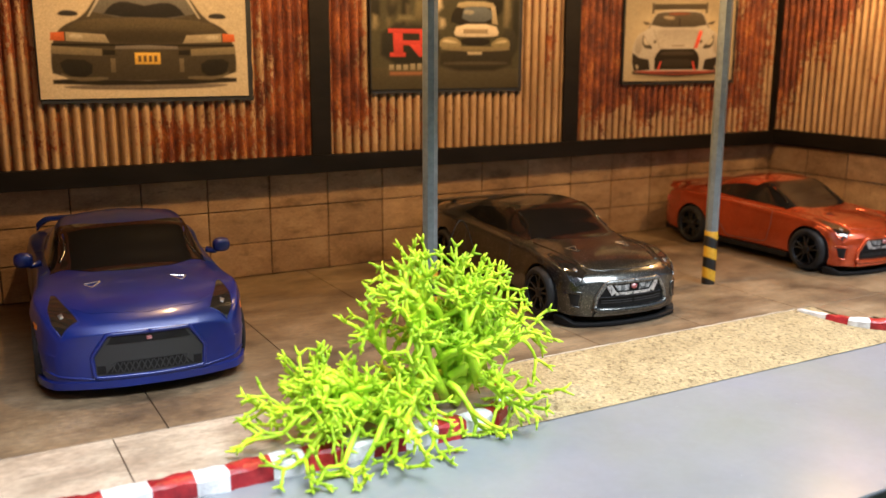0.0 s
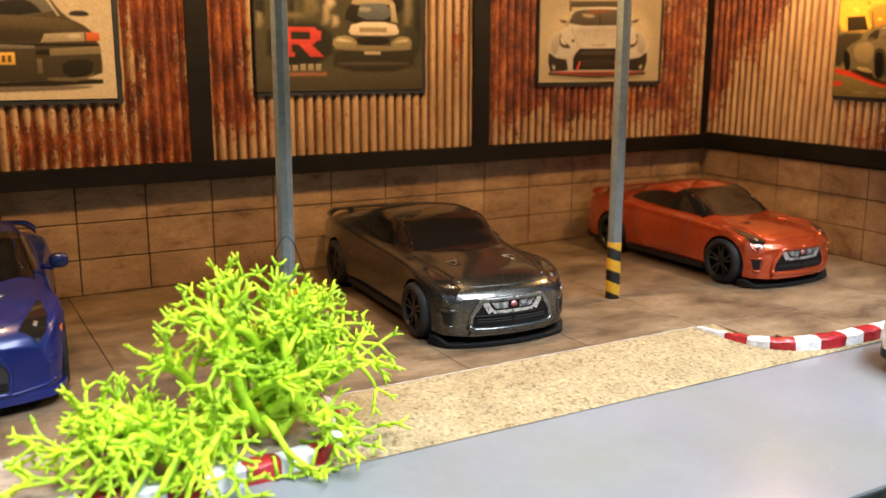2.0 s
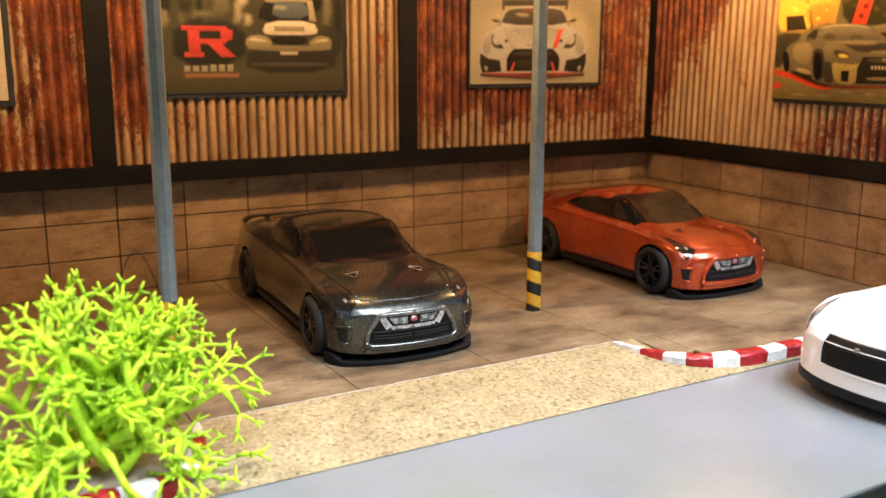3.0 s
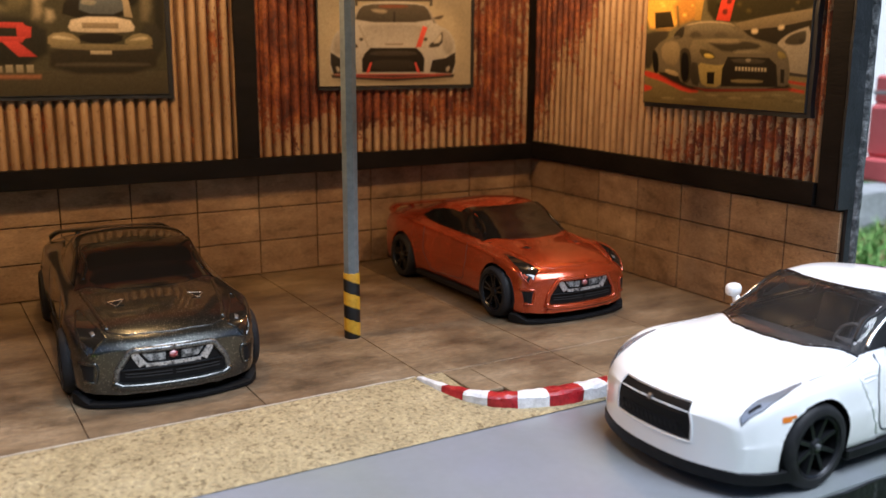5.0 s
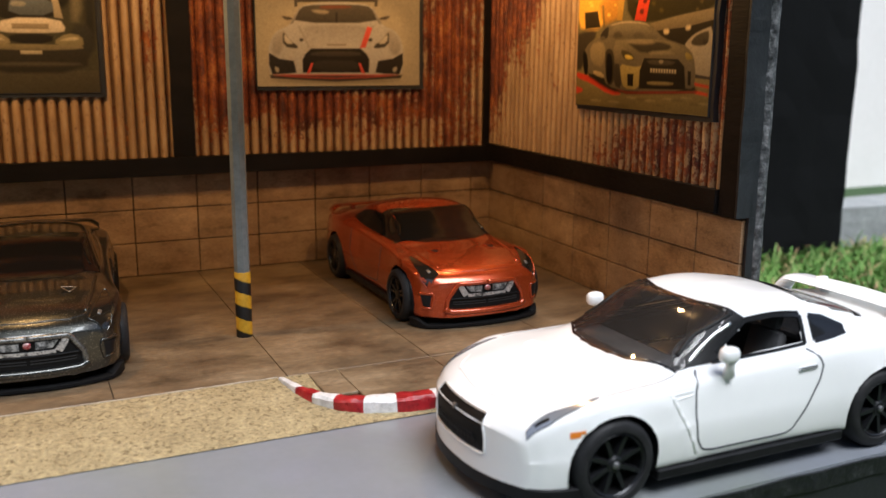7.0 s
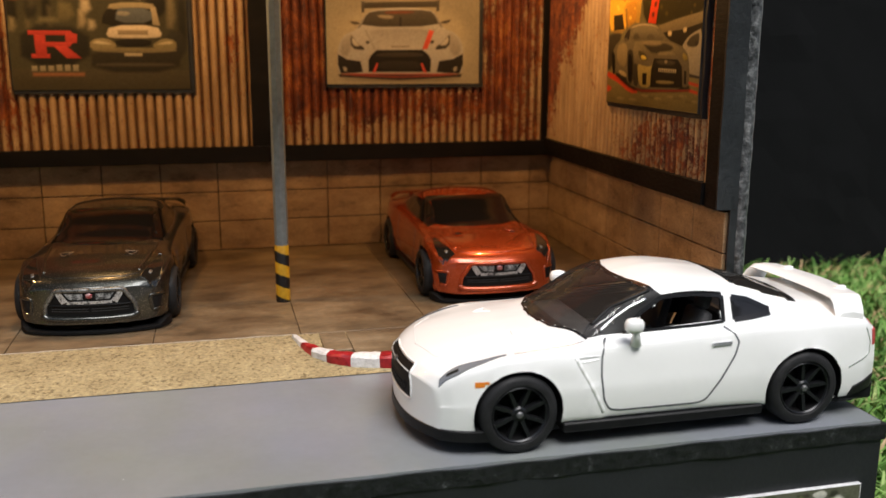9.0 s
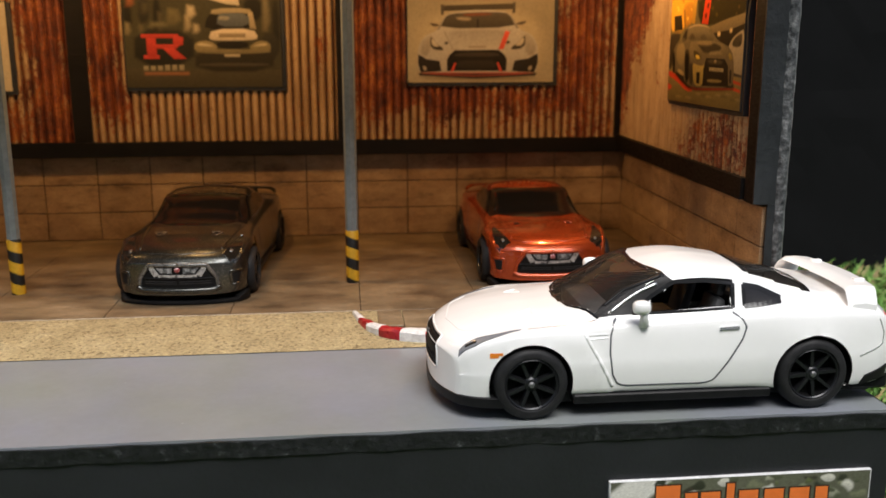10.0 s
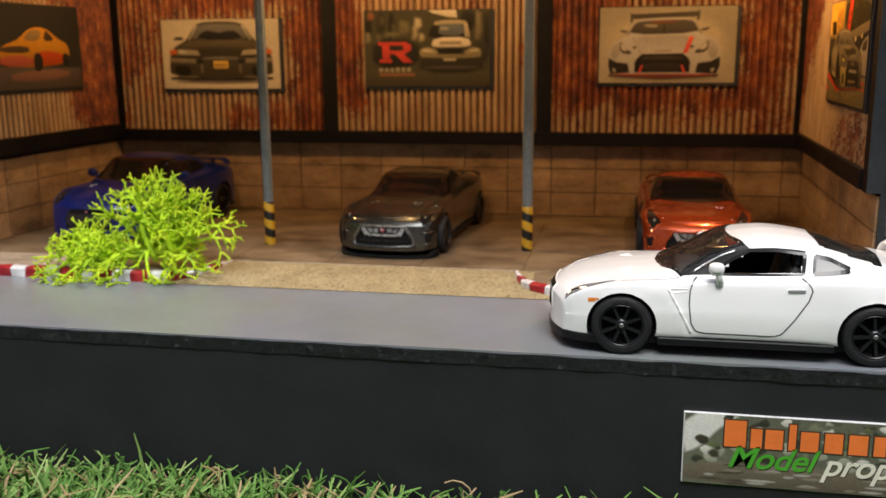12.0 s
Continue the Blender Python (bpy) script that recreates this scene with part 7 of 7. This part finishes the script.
# ---- maker's board on the front of the base ----
def sign_board():
    x0, x1, z0, z1, y = 179.8, 219.6, -23.9, -10.7, FRONT + 0.35
    photo = Picture("sign_board", "front", x0, x1, z0, z1, 0.0, (0.12, 0.125, 0.085), "printed name board with orange blocks and green script", "sign", "", board=MAT["white"])
    holder = photo.ob
    rng = random.Random(3)
    photo.add("sky_print", [(0, 0.42), (0, 1), (0.24, 1), (0.19, 0.88), (0.15, 0.80), (0.10, 0.62), (0.06, 0.5)], (0.66, 0.65, 0.60), 1, 0.05, 0.8)
    photo.add("water_print", [(0, 0), (0, 0.30), (0.3, 0.34), (1, 0.30), (1, 0)], (0.13, 0.11, 0.075), 1, 0.3, 0.8)
    tones = ((0.04, 0.045, 0.028), (0.09, 0.10, 0.06), (0.17, 0.18, 0.11), (0.30, 0.31, 0.23), (0.05, 0.045, 0.03), (0.55, 0.54, 0.47), (0.12, 0.14, 0.06))
    for k in range(150):
        px, pz, r = rng.uniform(0.04, 0.98), rng.uniform(0.32, 0.98), rng.uniform(0.008, 0.035)
        if px < 0.17 and pz > 0.42 + 2.6 * px:
            continue
        photo.add("leaf_print", [(px + r * math.cos(a) * rng.uniform(0.4, 1.5), pz + 2.2 * r * math.sin(a) * rng.uniform(0.4, 1.4)) for a in np.linspace(0, 5.5, 7)], tones[k % 7], 1, 0.25, rng.uniform(0.25, 0.7))
    for k in range(34):
        px, pz, w = rng.uniform(0, 0.9), rng.uniform(0.03, 0.30), rng.uniform(0.05, 0.16)
        photo.add("ripple_print", [(px, pz), (px + w * 0.4, pz + 0.025), (px + w, pz + 0.01), (px + w * 0.5, pz - 0.015)], ((0.36, 0.35, 0.30), (0.06, 0.052, 0.036), (0.22, 0.20, 0.15))[k % 3], 1, 0.1, 0.35)
    photo.finish()

    def flat(name, pts, colour, level, rounds=2, label=""):
        pts = soft(pts, rounds) if rounds else pts
        v = [(x0 + px * (x1 - x0), y - 0.62 - 0.015 * level, z0 + pz * (z1 - z0)) for px, pz in pts]
        bm = bmesh.new()
        bm.faces.new([bm.verts.new(q) for q in v])
        bmesh.ops.triangulate(bm, faces=bm.faces)
        part(name, from_bm(bm), colour, holder, label)

    # the maker's name as plain orange blocks: (start, width, height of each)
    orange, outline = ink(0.80, 0.19, 0.04, 0.04), ink(0.05, 0.03, 0.02, 0.1)
    # the stem, its arm or arch, block by block, in parts of the board
    glyphs = [(0.175, 0.105, 0.37, "t"), (0.285, 0.055, 0.27, "r"), (0.345, 0.085, 0.27, "o"), (0.442, 0.034, 0.36, "i"), (0.49, 0.085, 0.27, "n"), (0.588, 0.085, 0.27, "n"), (0.685, 0.088, 0.27, "o"), (0.785, 0.055, 0.27, "r"), (0.845, 0.032, 0.065, "i")]
    for px, w, h, kind in glyphs:
        z = 0.555
        g, w = 0.006, w * 0.86
        flat("block_shade", [(px - g, z - g * 3), (px - g, z + h + g * 3), (px + w + g, z + h + g * 3), (px + w + g, z - g * 3)], outline, 4, 0)
        flat("name_block", [(px, z), (px, z + h), (px + w, z + h), (px + w, z)], orange, 5, 0, "plain orange name block")
    # script words
    for words, px, pz, size, colour in (("Model", 0.19, 0.275, 5.7, ink(0.07, 0.36, 0.03, 0.04)), ("propa", 0.585, 0.25, 5.7, ink(0.74, 0.72, 0.60, 0.04))):
        for lift, col, shift in ((4, outline, 0.14), (5, colour, 0.0)):
            c = bpy.data.curves.new("script", "FONT")
            c.body, c.size, c.shear, c.offset = words, size * U, 0.35, 0.09 * U
            c.space_character = 0.98
            tmp = bpy.data.objects.new("script", c)
            me = bpy.data.meshes.new_from_object(tmp)
            me.transform(pose((x0 + shift + px * (x1 - x0)) * U, (y - 0.62 - 0.015 * lift) * U, (z0 - shift + pz * (z1 - z0)) * U, 90, 0, 0))
            me.materials.clear()
            me.materials.append(col)
            ob = new("script_word", me)
            ob.parent = holder
            bpy.data.objects.remove(tmp)


sign_board()


# ---- green lichen shrub over the kerb ----
def lichen_material():
    m, nt, b = material("dyed_lichen", rough=0.55)
    c = ramp(nt, noise_at(nt, 3.5, 4, 0.6), [(0.30, (0.22, 0.37, 0.010)), (0.45, (0.44, 0.68, 0.012)), (0.60, (0.60, 0.83, 0.016)), (0.76, (0.76, 0.86, 0.06))])
    isl = nt.nodes.new("ShaderNodeNewGeometry")
    c = mixed(nt, 0.6, c, ramp(nt, isl.outputs["Random Per Island"], [(0.0, (0.75, 0.78, 0.5)), (0.6, (1, 1, 1)), (0.93, (1.1, 1.0, 1.0)), (1.0, (1.3, 0.95, 2.2))]), "MULTIPLY")
    nt.links.new(c, b.inputs["Base Color"])
    b.inputs["Subsurface Weight"].default_value = 0.12
    b.inputs["Subsurface Radius"].default_value = (0.6 * U, 0.9 * U, 0.2 * U)
    b.inputs["Subsurface Scale"].default_value = 1.0
    bump(nt, b, noise_at(nt, 0.5, 3), 0.15)
    return m


def twig(rng, start, way, length, r0, level, out):
    """A crooked stem that forks again and again and ends in short antler-like points."""
    n = 3 if level < 3 else 2
    pts, radii = [start], [r0]
    d = way.normalized()
    end = r0 * (0.74 if level < 3 else 0.42)
    for k in range(1, n + 1):
        d = (d + Vector((rng.uniform(-1, 1), rng.uniform(-1, 1), rng.uniform(-0.9, 0.9))) * 0.26).normalized()
        pts.append(pts[-1] + d * length / n)
        radii.append(r0 + (end - r0) * k / n)
    for p_ in pts:
        p_.z = max(p_.z, (0.25 if p_.y > 101.8 else 1.0 if p_.y > 98.6 else ROAD + 0.25) + radii[0])
    radii[0] *= 1.15
    out.append(sweep(pts, radii, 6 if level < 2 else 5))
    if level >= 3:
        return
    turn = d.orthogonal().normalized()
    spin = rng.uniform(0, 6.28)
    forks = rng.choice((2, 2, 3)) if level < 2 else rng.choice((2, 3, 3))
    for f_ in range(forks):
        a = spin + 6.28 * f_ / forks + rng.uniform(-0.4, 0.4)
        side = turn * math.cos(a) + d.cross(turn) * math.sin(a)
        k = n if f_ < 2 else n - 1
        ratio = rng.uniform(0.6, 0.85) if level < 2 else rng.uniform(0.38, 0.6)
        twig(rng, pts[k].copy(), d * 0.85 + side * rng.uniform(0.5, 0.85), length * ratio, max(0.25, radii[k] * rng.uniform(0.8, 0.94)), level + 1, out)


def stem(rng, foot, tip, sag, r0, out):
    """A long curved stem from the heart of the shrub to its outside, with forks on the way."""
    foot, tip = Vector(foot), Vector(tip)
    reach = (tip - foot).length
    n = max(4, int(reach / 1.8))
    bend = Vector((rng.uniform(-1, 1), rng.uniform(-1, 1), rng.uniform(-0.5, 1) + sag)) * reach * 0.16
    pts, radii = [], []
    for k in range(n + 1):
        t = k / n
        q = foot.lerp(tip, t) + bend * 4 * t * (1 - t) + noise.noise_vector(foot * 3.1 + Vector((t * 3, 0, 0))) * 0.8 * t
        q.z = max(q.z, (0.4 if q.y > 101.8 else 1.4 if q.y > 98.6 else ROAD + 0.4) + 0.3)
        pts.append(q)
        radii.append(r0 * (1 - 0.42 * t) * (1 + 0.10 * math.sin(k * 2.4)))
    out.append(sweep(pts, radii, 7))
    for k in range(max(1, n // 3), n + 1):
        if k < n and rng.random() < 0.3:
            continue
        d = (pts[k] - pts[k - 1]).normalized()
        for _ in range(3 if k == n else rng.choice((1, 1, 2))):
            side = Vector((rng.uniform(-1, 1), rng.uniform(-1, 1), rng.uniform(-0.7, 1))).normalized()
            twig(rng, pts[k].copy(), d * (0.9 if k == n else 0.45) + side * 0.8, rng.uniform(2.3, 4.0), radii[k] * 0.88, 1, out)


def shrub():
    bush = thing("shrub", label="bright yellow-green dyed lichen shrub sprawling over the kerb", category="plant")
    mat = lichen_material()
    rng = random.Random(23)

    def grow(foot, tip, sag=0.3, r0=0.74):
        out = []
        stem(rng, foot, tip, sag, r0, out)
        part("branch", join(*out), mat, bush, "", True)

    # the tall head: stems fan out of one heart
    for k in range(23):
        a, b = rng.uniform(0, 6.28), rng.uniform(0.05, 1.3)
        out = Vector((math.cos(a) * math.cos(b), math.sin(a) * math.cos(b), math.sin(b)))
        foot = Vector((59 + rng.uniform(-6, 6), 106 + rng.uniform(-2.5, 2.5), rng.uniform(0.8, 6)))
        grow(foot, Vector((59.0 + out.x * 12.0, 106 + out.y * 5.5, 2.0 + out.z * (16.5 - 3.0 * out.x))) + Vector((rng.uniform(-1.5, 1.5), 0, rng.uniform(-1.5, 1))))
    # the lower shoulder beside it
    for k in range(8):
        a, b = rng.uniform(1.2, 5.2), rng.uniform(0.0, 1.1)
        out = Vector((math.cos(a) * math.cos(b), math.sin(a) * math.cos(b), math.sin(b)))
        grow((46 + rng.uniform(-3, 5), 105 + rng.uniform(-2, 2), rng.uniform(0.8, 3.5)), (44 + out.x * 6.5, 105 + out.y * 4.5, 1.6 + out.z * 7.5))
    wire = [(62 + 4.2 * t, 110 + 0.6 * t, 21 + 5.5 * math.sin(2.4 * t) - 1.6 * t) for t in np.linspace(0, 1.25, 24)]
    part("thread", sweep(wire, [0.07] * 24, 5), MAT["trim"], bush, "thin dark stray thread", True)
    # loose arms along the kerb and over it, down on the road
    for foot, tip in (((44, 103, 4), (34.5, 101.8, 3.0)), ((42, 103, 3.5), (36, 98.2, 1.0)), ((44, 103, 4.5), (36, 104.0, 5.0)), ((46, 102, 4), (40, 95.5, 0.0)), ((49, 102, 4.5), (42.5, 95.3, -0.6)), ((50, 102, 4.5), (47, 95.5, -0.6)), ((53, 102, 5), (53, 97.0, 0.2)), ((58, 102, 5), (60, 97.8, 0.4)), ((63, 102, 5), (66, 99.4, 1.0)), ((66, 104, 5), (69.5, 102.6, 1.4)), ((67, 105, 7), (73, 107, 8.0)), ((66, 106, 8), (73, 108.5, 10.5)), ((56, 102, 6), (50, 98.5, 3.5))):
        grow(foot, tip, 0.15, 0.56)


shrub()


# ---- artificial lawn ----
def grass_material():
    m, nt, b = material("artificial_grass", rough=0.65)
    isl = nt.nodes.new("ShaderNodeNewGeometry")
    b.inputs["Specular IOR Level"].default_value = 0.25
    c = ramp(nt, isl.outputs["Random Per Island"], [(0.0, (0.055, 0.135, 0.022)), (0.35, (0.105, 0.235, 0.042)), (0.65, (0.185, 0.34, 0.075)), (0.82, (0.30, 0.42, 0.14)), (0.89, (0.36, 0.24, 0.11)), (1.0, (0.46, 0.33, 0.19))])
    nt.links.new(c, b.inputs["Base Color"])
    return m


def lawn():
    rng = random.Random(5)
    v, f = [], []

    def blade(x, y, z, length, wide):
        a, lean = rng.uniform(0, 6.28), rng.uniform(0.7, 1.75)
        d = Vector((math.cos(a), math.sin(a), 0))
        s_ = Vector((-d.y, d.x, 0)).lerp(Vector((0, 0, 1)), rng.uniform(0, 0.5)).normalized() * wide / 2
        p_ = Vector((x, y, z))
        k = len(v)
        for i in range(4):
            w = 1 - 0.26 * i
            v.append(tuple(p_ - s_ * w))
            v.append(tuple(p_ + s_ * w))
            tip = lean * (0.3 + 0.35 * i)
            p_ = p_ + (d * math.sin(tip) + Vector((0, 0, math.cos(tip)))) * length / 3
            if p_.y > FRONT - 0.5 and x < 222 and x > -14 and y < FRONT:
                p_.y = FRONT - 0.5
        for i in range(3):
            j = k + 2 * i
            f.append((j, j + 1, j + 3, j + 2))

    for _ in range(9000):
        blade(rng.uniform(10, 240), rng.uniform(14, 60.8), GRASS, rng.uniform(6.5, 12) * (1.4 if rng.random() < 0.05 else 1), rng.uniform(0.8, 1.45))
    for _ in range(20000):
        x, y = rng.uniform(226, 520), rng.uniform(50, 270)
        blade(x, y, GRASS, rng.uniform(7, 12), rng.uniform(0.9, 1.6))
    # brown curled threads among the blades
    for _ in range(420):
        x, y, z = rng.uniform(10, 240), rng.uniform(40, 60.4), GRASS + rng.uniform(3, 8.5)
        r, a, turn = rng.uniform(0.8, 2.0), rng.uniform(0, 6.28), rng.uniform(2.5, 6.0)
        path = [(x + r * math.cos(a + turn * t / 8) + 0.5 * t * math.cos(a), min(y + r * 0.6 * math.sin(a) + 0.1 * t, FRONT - 0.6), z + r * math.sin(a + turn * t / 8)) for t in range(9)]
        gv, gf = sweep(path, [0.17] * 9, 4)
        k = len(v)
        v += gv
        f += [tuple(i + k for i in q) for q in gf]
    solo("grass", (v, f), grass_material(), "green artificial grass with brown curls", "grass", kind="stuff")


lawn()
solo("ground", box(-820, 1240, -560, 480, GRASS - 3, GRASS), varied("turf_backing", [(0.3, (0.015, 0.04, 0.01)), (0.7, (0.04, 0.09, 0.02))], 6, 0.9), "dark green backing of the artificial lawn", "ground", kind="structure")
kerb_stone = rough_box(300, 1200, 273, 296, GRASS, -16.5, (40, 3, 3), 0.5, 12, 4)
solo("garden_kerb", kerb_stone, varied("grey_concrete", [(0.3, (0.24, 0.25, 0.25)), (0.7, (0.36, 0.37, 0.37))], 14, 0.85, grain=0.3, grain_size=2), "low grey concrete garden kerb behind the lawn", "kerb", kind="structure")
solo("wall_garden", box(-820, 1240, 420, 450, GRASS, 620), varied("white_plaster", [(0.3, (0.80, 0.78, 0.745)), (0.7, (0.87, 0.855, 0.825))], 60, 0.85, grain=0.05, grain_size=5, fleck=0.05), "plain white plastered garden wall", "wall", kind="structure")
solo("black_screen", rough_box(236, 426, 262, 269, GRASS, 210, (20, 2, 24), 1.0, 16, 8), MAT["cloth"], "matt black board standing upright on the lawn", "screen")

red = thing("red_planter", (562, 300, -16.4), 0, "faded red stepped plastic planter on the garden kerb", "planter")
RED_PLASTIC = varied("faded_red_plastic", [(0.3, (0.55, 0.08, 0.085)), (0.7, (0.66, 0.13, 0.13))], 20, 0.55)
part("foot", box(-43, 43, -12, 12, 0, 12, 1.2), RED_PLASTIC, red)
part("trunk", box(-36, 36, -11, 11, 12, 40, 2.0), RED_PLASTIC, red)
part("collar", box(-32, 32, -11.5, 11.5, 40, 55, 1.4), RED_PLASTIC, red)
part("band", box(-32.5, 32.5, -12, 12, 45, 47, 0.4), varied("grey_band", [(0.3, (0.3, 0.28, 0.28)), (0.7, (0.4, 0.38, 0.38))], 9, 0.6), red)
# added behind the viewer: blocks low sky and bounces some daylight back
solo("wall_unseen", box(-820, 1240, -520, -490, GRASS, 620), varied("grey_plaster", [(0.3, (0.42, 0.42, 0.41)), (0.7, (0.52, 0.52, 0.51))], 60, 0.9), "plain grey wall added unseen behind the viewer to limit the sky", "wall", kind="structure")


# ---- floor slabs and wall blocks, one by one ----
def slab_piece(a0, a1, b0, b1, t, c):
    """A tile lying flat, its upper edges eased."""
    v = [(a0, b0, -t), (a1, b0, -t), (a1, b1, -t), (a0, b1, -t), (a0, b0, -c), (a1, b0, -c), (a1, b1, -c), (a0, b1, -c), (a0 + c, b0 + c, 0), (a1 - c, b0 + c, 0), (a1 - c, b1 - c, 0), (a0 + c, b1 - c, 0)]
    f = [(8, 9, 10, 11)] + [(k, (k + 1) % 4, 4 + (k + 1) % 4, 4 + k) for k in range(4)] + [(4 + k, 4 + (k + 1) % 4, 8 + (k + 1) % 4, 8 + k) for k in range(4)]
    return v, f


GAP = 0.14
cuts = [X0 - 4, 23.8, 47.6, 71.8, 96.5, 120.2, 145.5, 169.5, 193.5, X1 + 1]
for a0, a1 in zip(cuts, cuts[1:]):
    part("slab", slab_piece(a0 + GAP / 2, a1 - GAP / 2, 116.9, YB + 1, 0.4, 0.06), MAT["slab"], floor)
# front left row takes the copy brightened for daylight
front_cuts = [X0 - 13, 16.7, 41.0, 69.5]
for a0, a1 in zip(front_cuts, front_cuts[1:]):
    part("slab", slab_piece(a0 + GAP / 2, a1 - GAP / 2, 101.4, 116.8, 0.4, 0.06), MAT["daylit_slab"], floor)
for a0, a1, b0 in ((148.6, 153.4, 106.5), (153.4, 169.5, 102.6), (169.5, 193.5, 101.4), (193.5, X1 + 4, 101.4)):
    part("slab", slab_piece(a0 + GAP / 2, a1 - GAP / 2, b0, 116.8, 0.4, 0.06), MAT["slab"], floor)

BLOCK_W, BLOCK_H = 13.7, 7.42
bv, bf = slab_piece(-BLOCK_W / 2 + 0.12, BLOCK_W / 2 - 0.12, -BLOCK_H / 2 + 0.12, BLOCK_H / 2 - 0.12, 0.8, 0.09)
block_mesh = mesh_of("block", [(x, -z, y) for x, y, z in bv], [q[::-1] for q in bf], MAT["block"])
for side, first, n, lo, hi in (("north", 139.4 - 13.7 * 10, 17, X0, X1), ("east", -6.5, 8, 0.0, 94.0), ("west", YB + 3.65, 8, 98.4, YB)):
    holder = bpy.data.objects["wall_" + side]
    for row in range(3):
        for k in range(n):
            a = first + BLOCK_W * k * (-1 if side == "west" else 1)
            a0, a1 = max(lo, a - BLOCK_W / 2), min(hi, a + BLOCK_W / 2)
            ob = new("block", block_mesh)
            ob.parent = holder
            m = wall_pose(side, (a0 + a1) / 2, BLOCK_H * (row + 0.5) + 0.05)
            jitter = 0.1 * noise.noise(Vector((a, row * 7, 2)))
            ob.matrix_basis = Matrix.Translation(m.translation * U) @ m.to_quaternion().to_matrix().to_4x4() @ Matrix.Translation((0, jitter * U, 0)) @ Matrix.Diagonal(((a1 - a0) / BLOCK_W, 1, 1, 1))
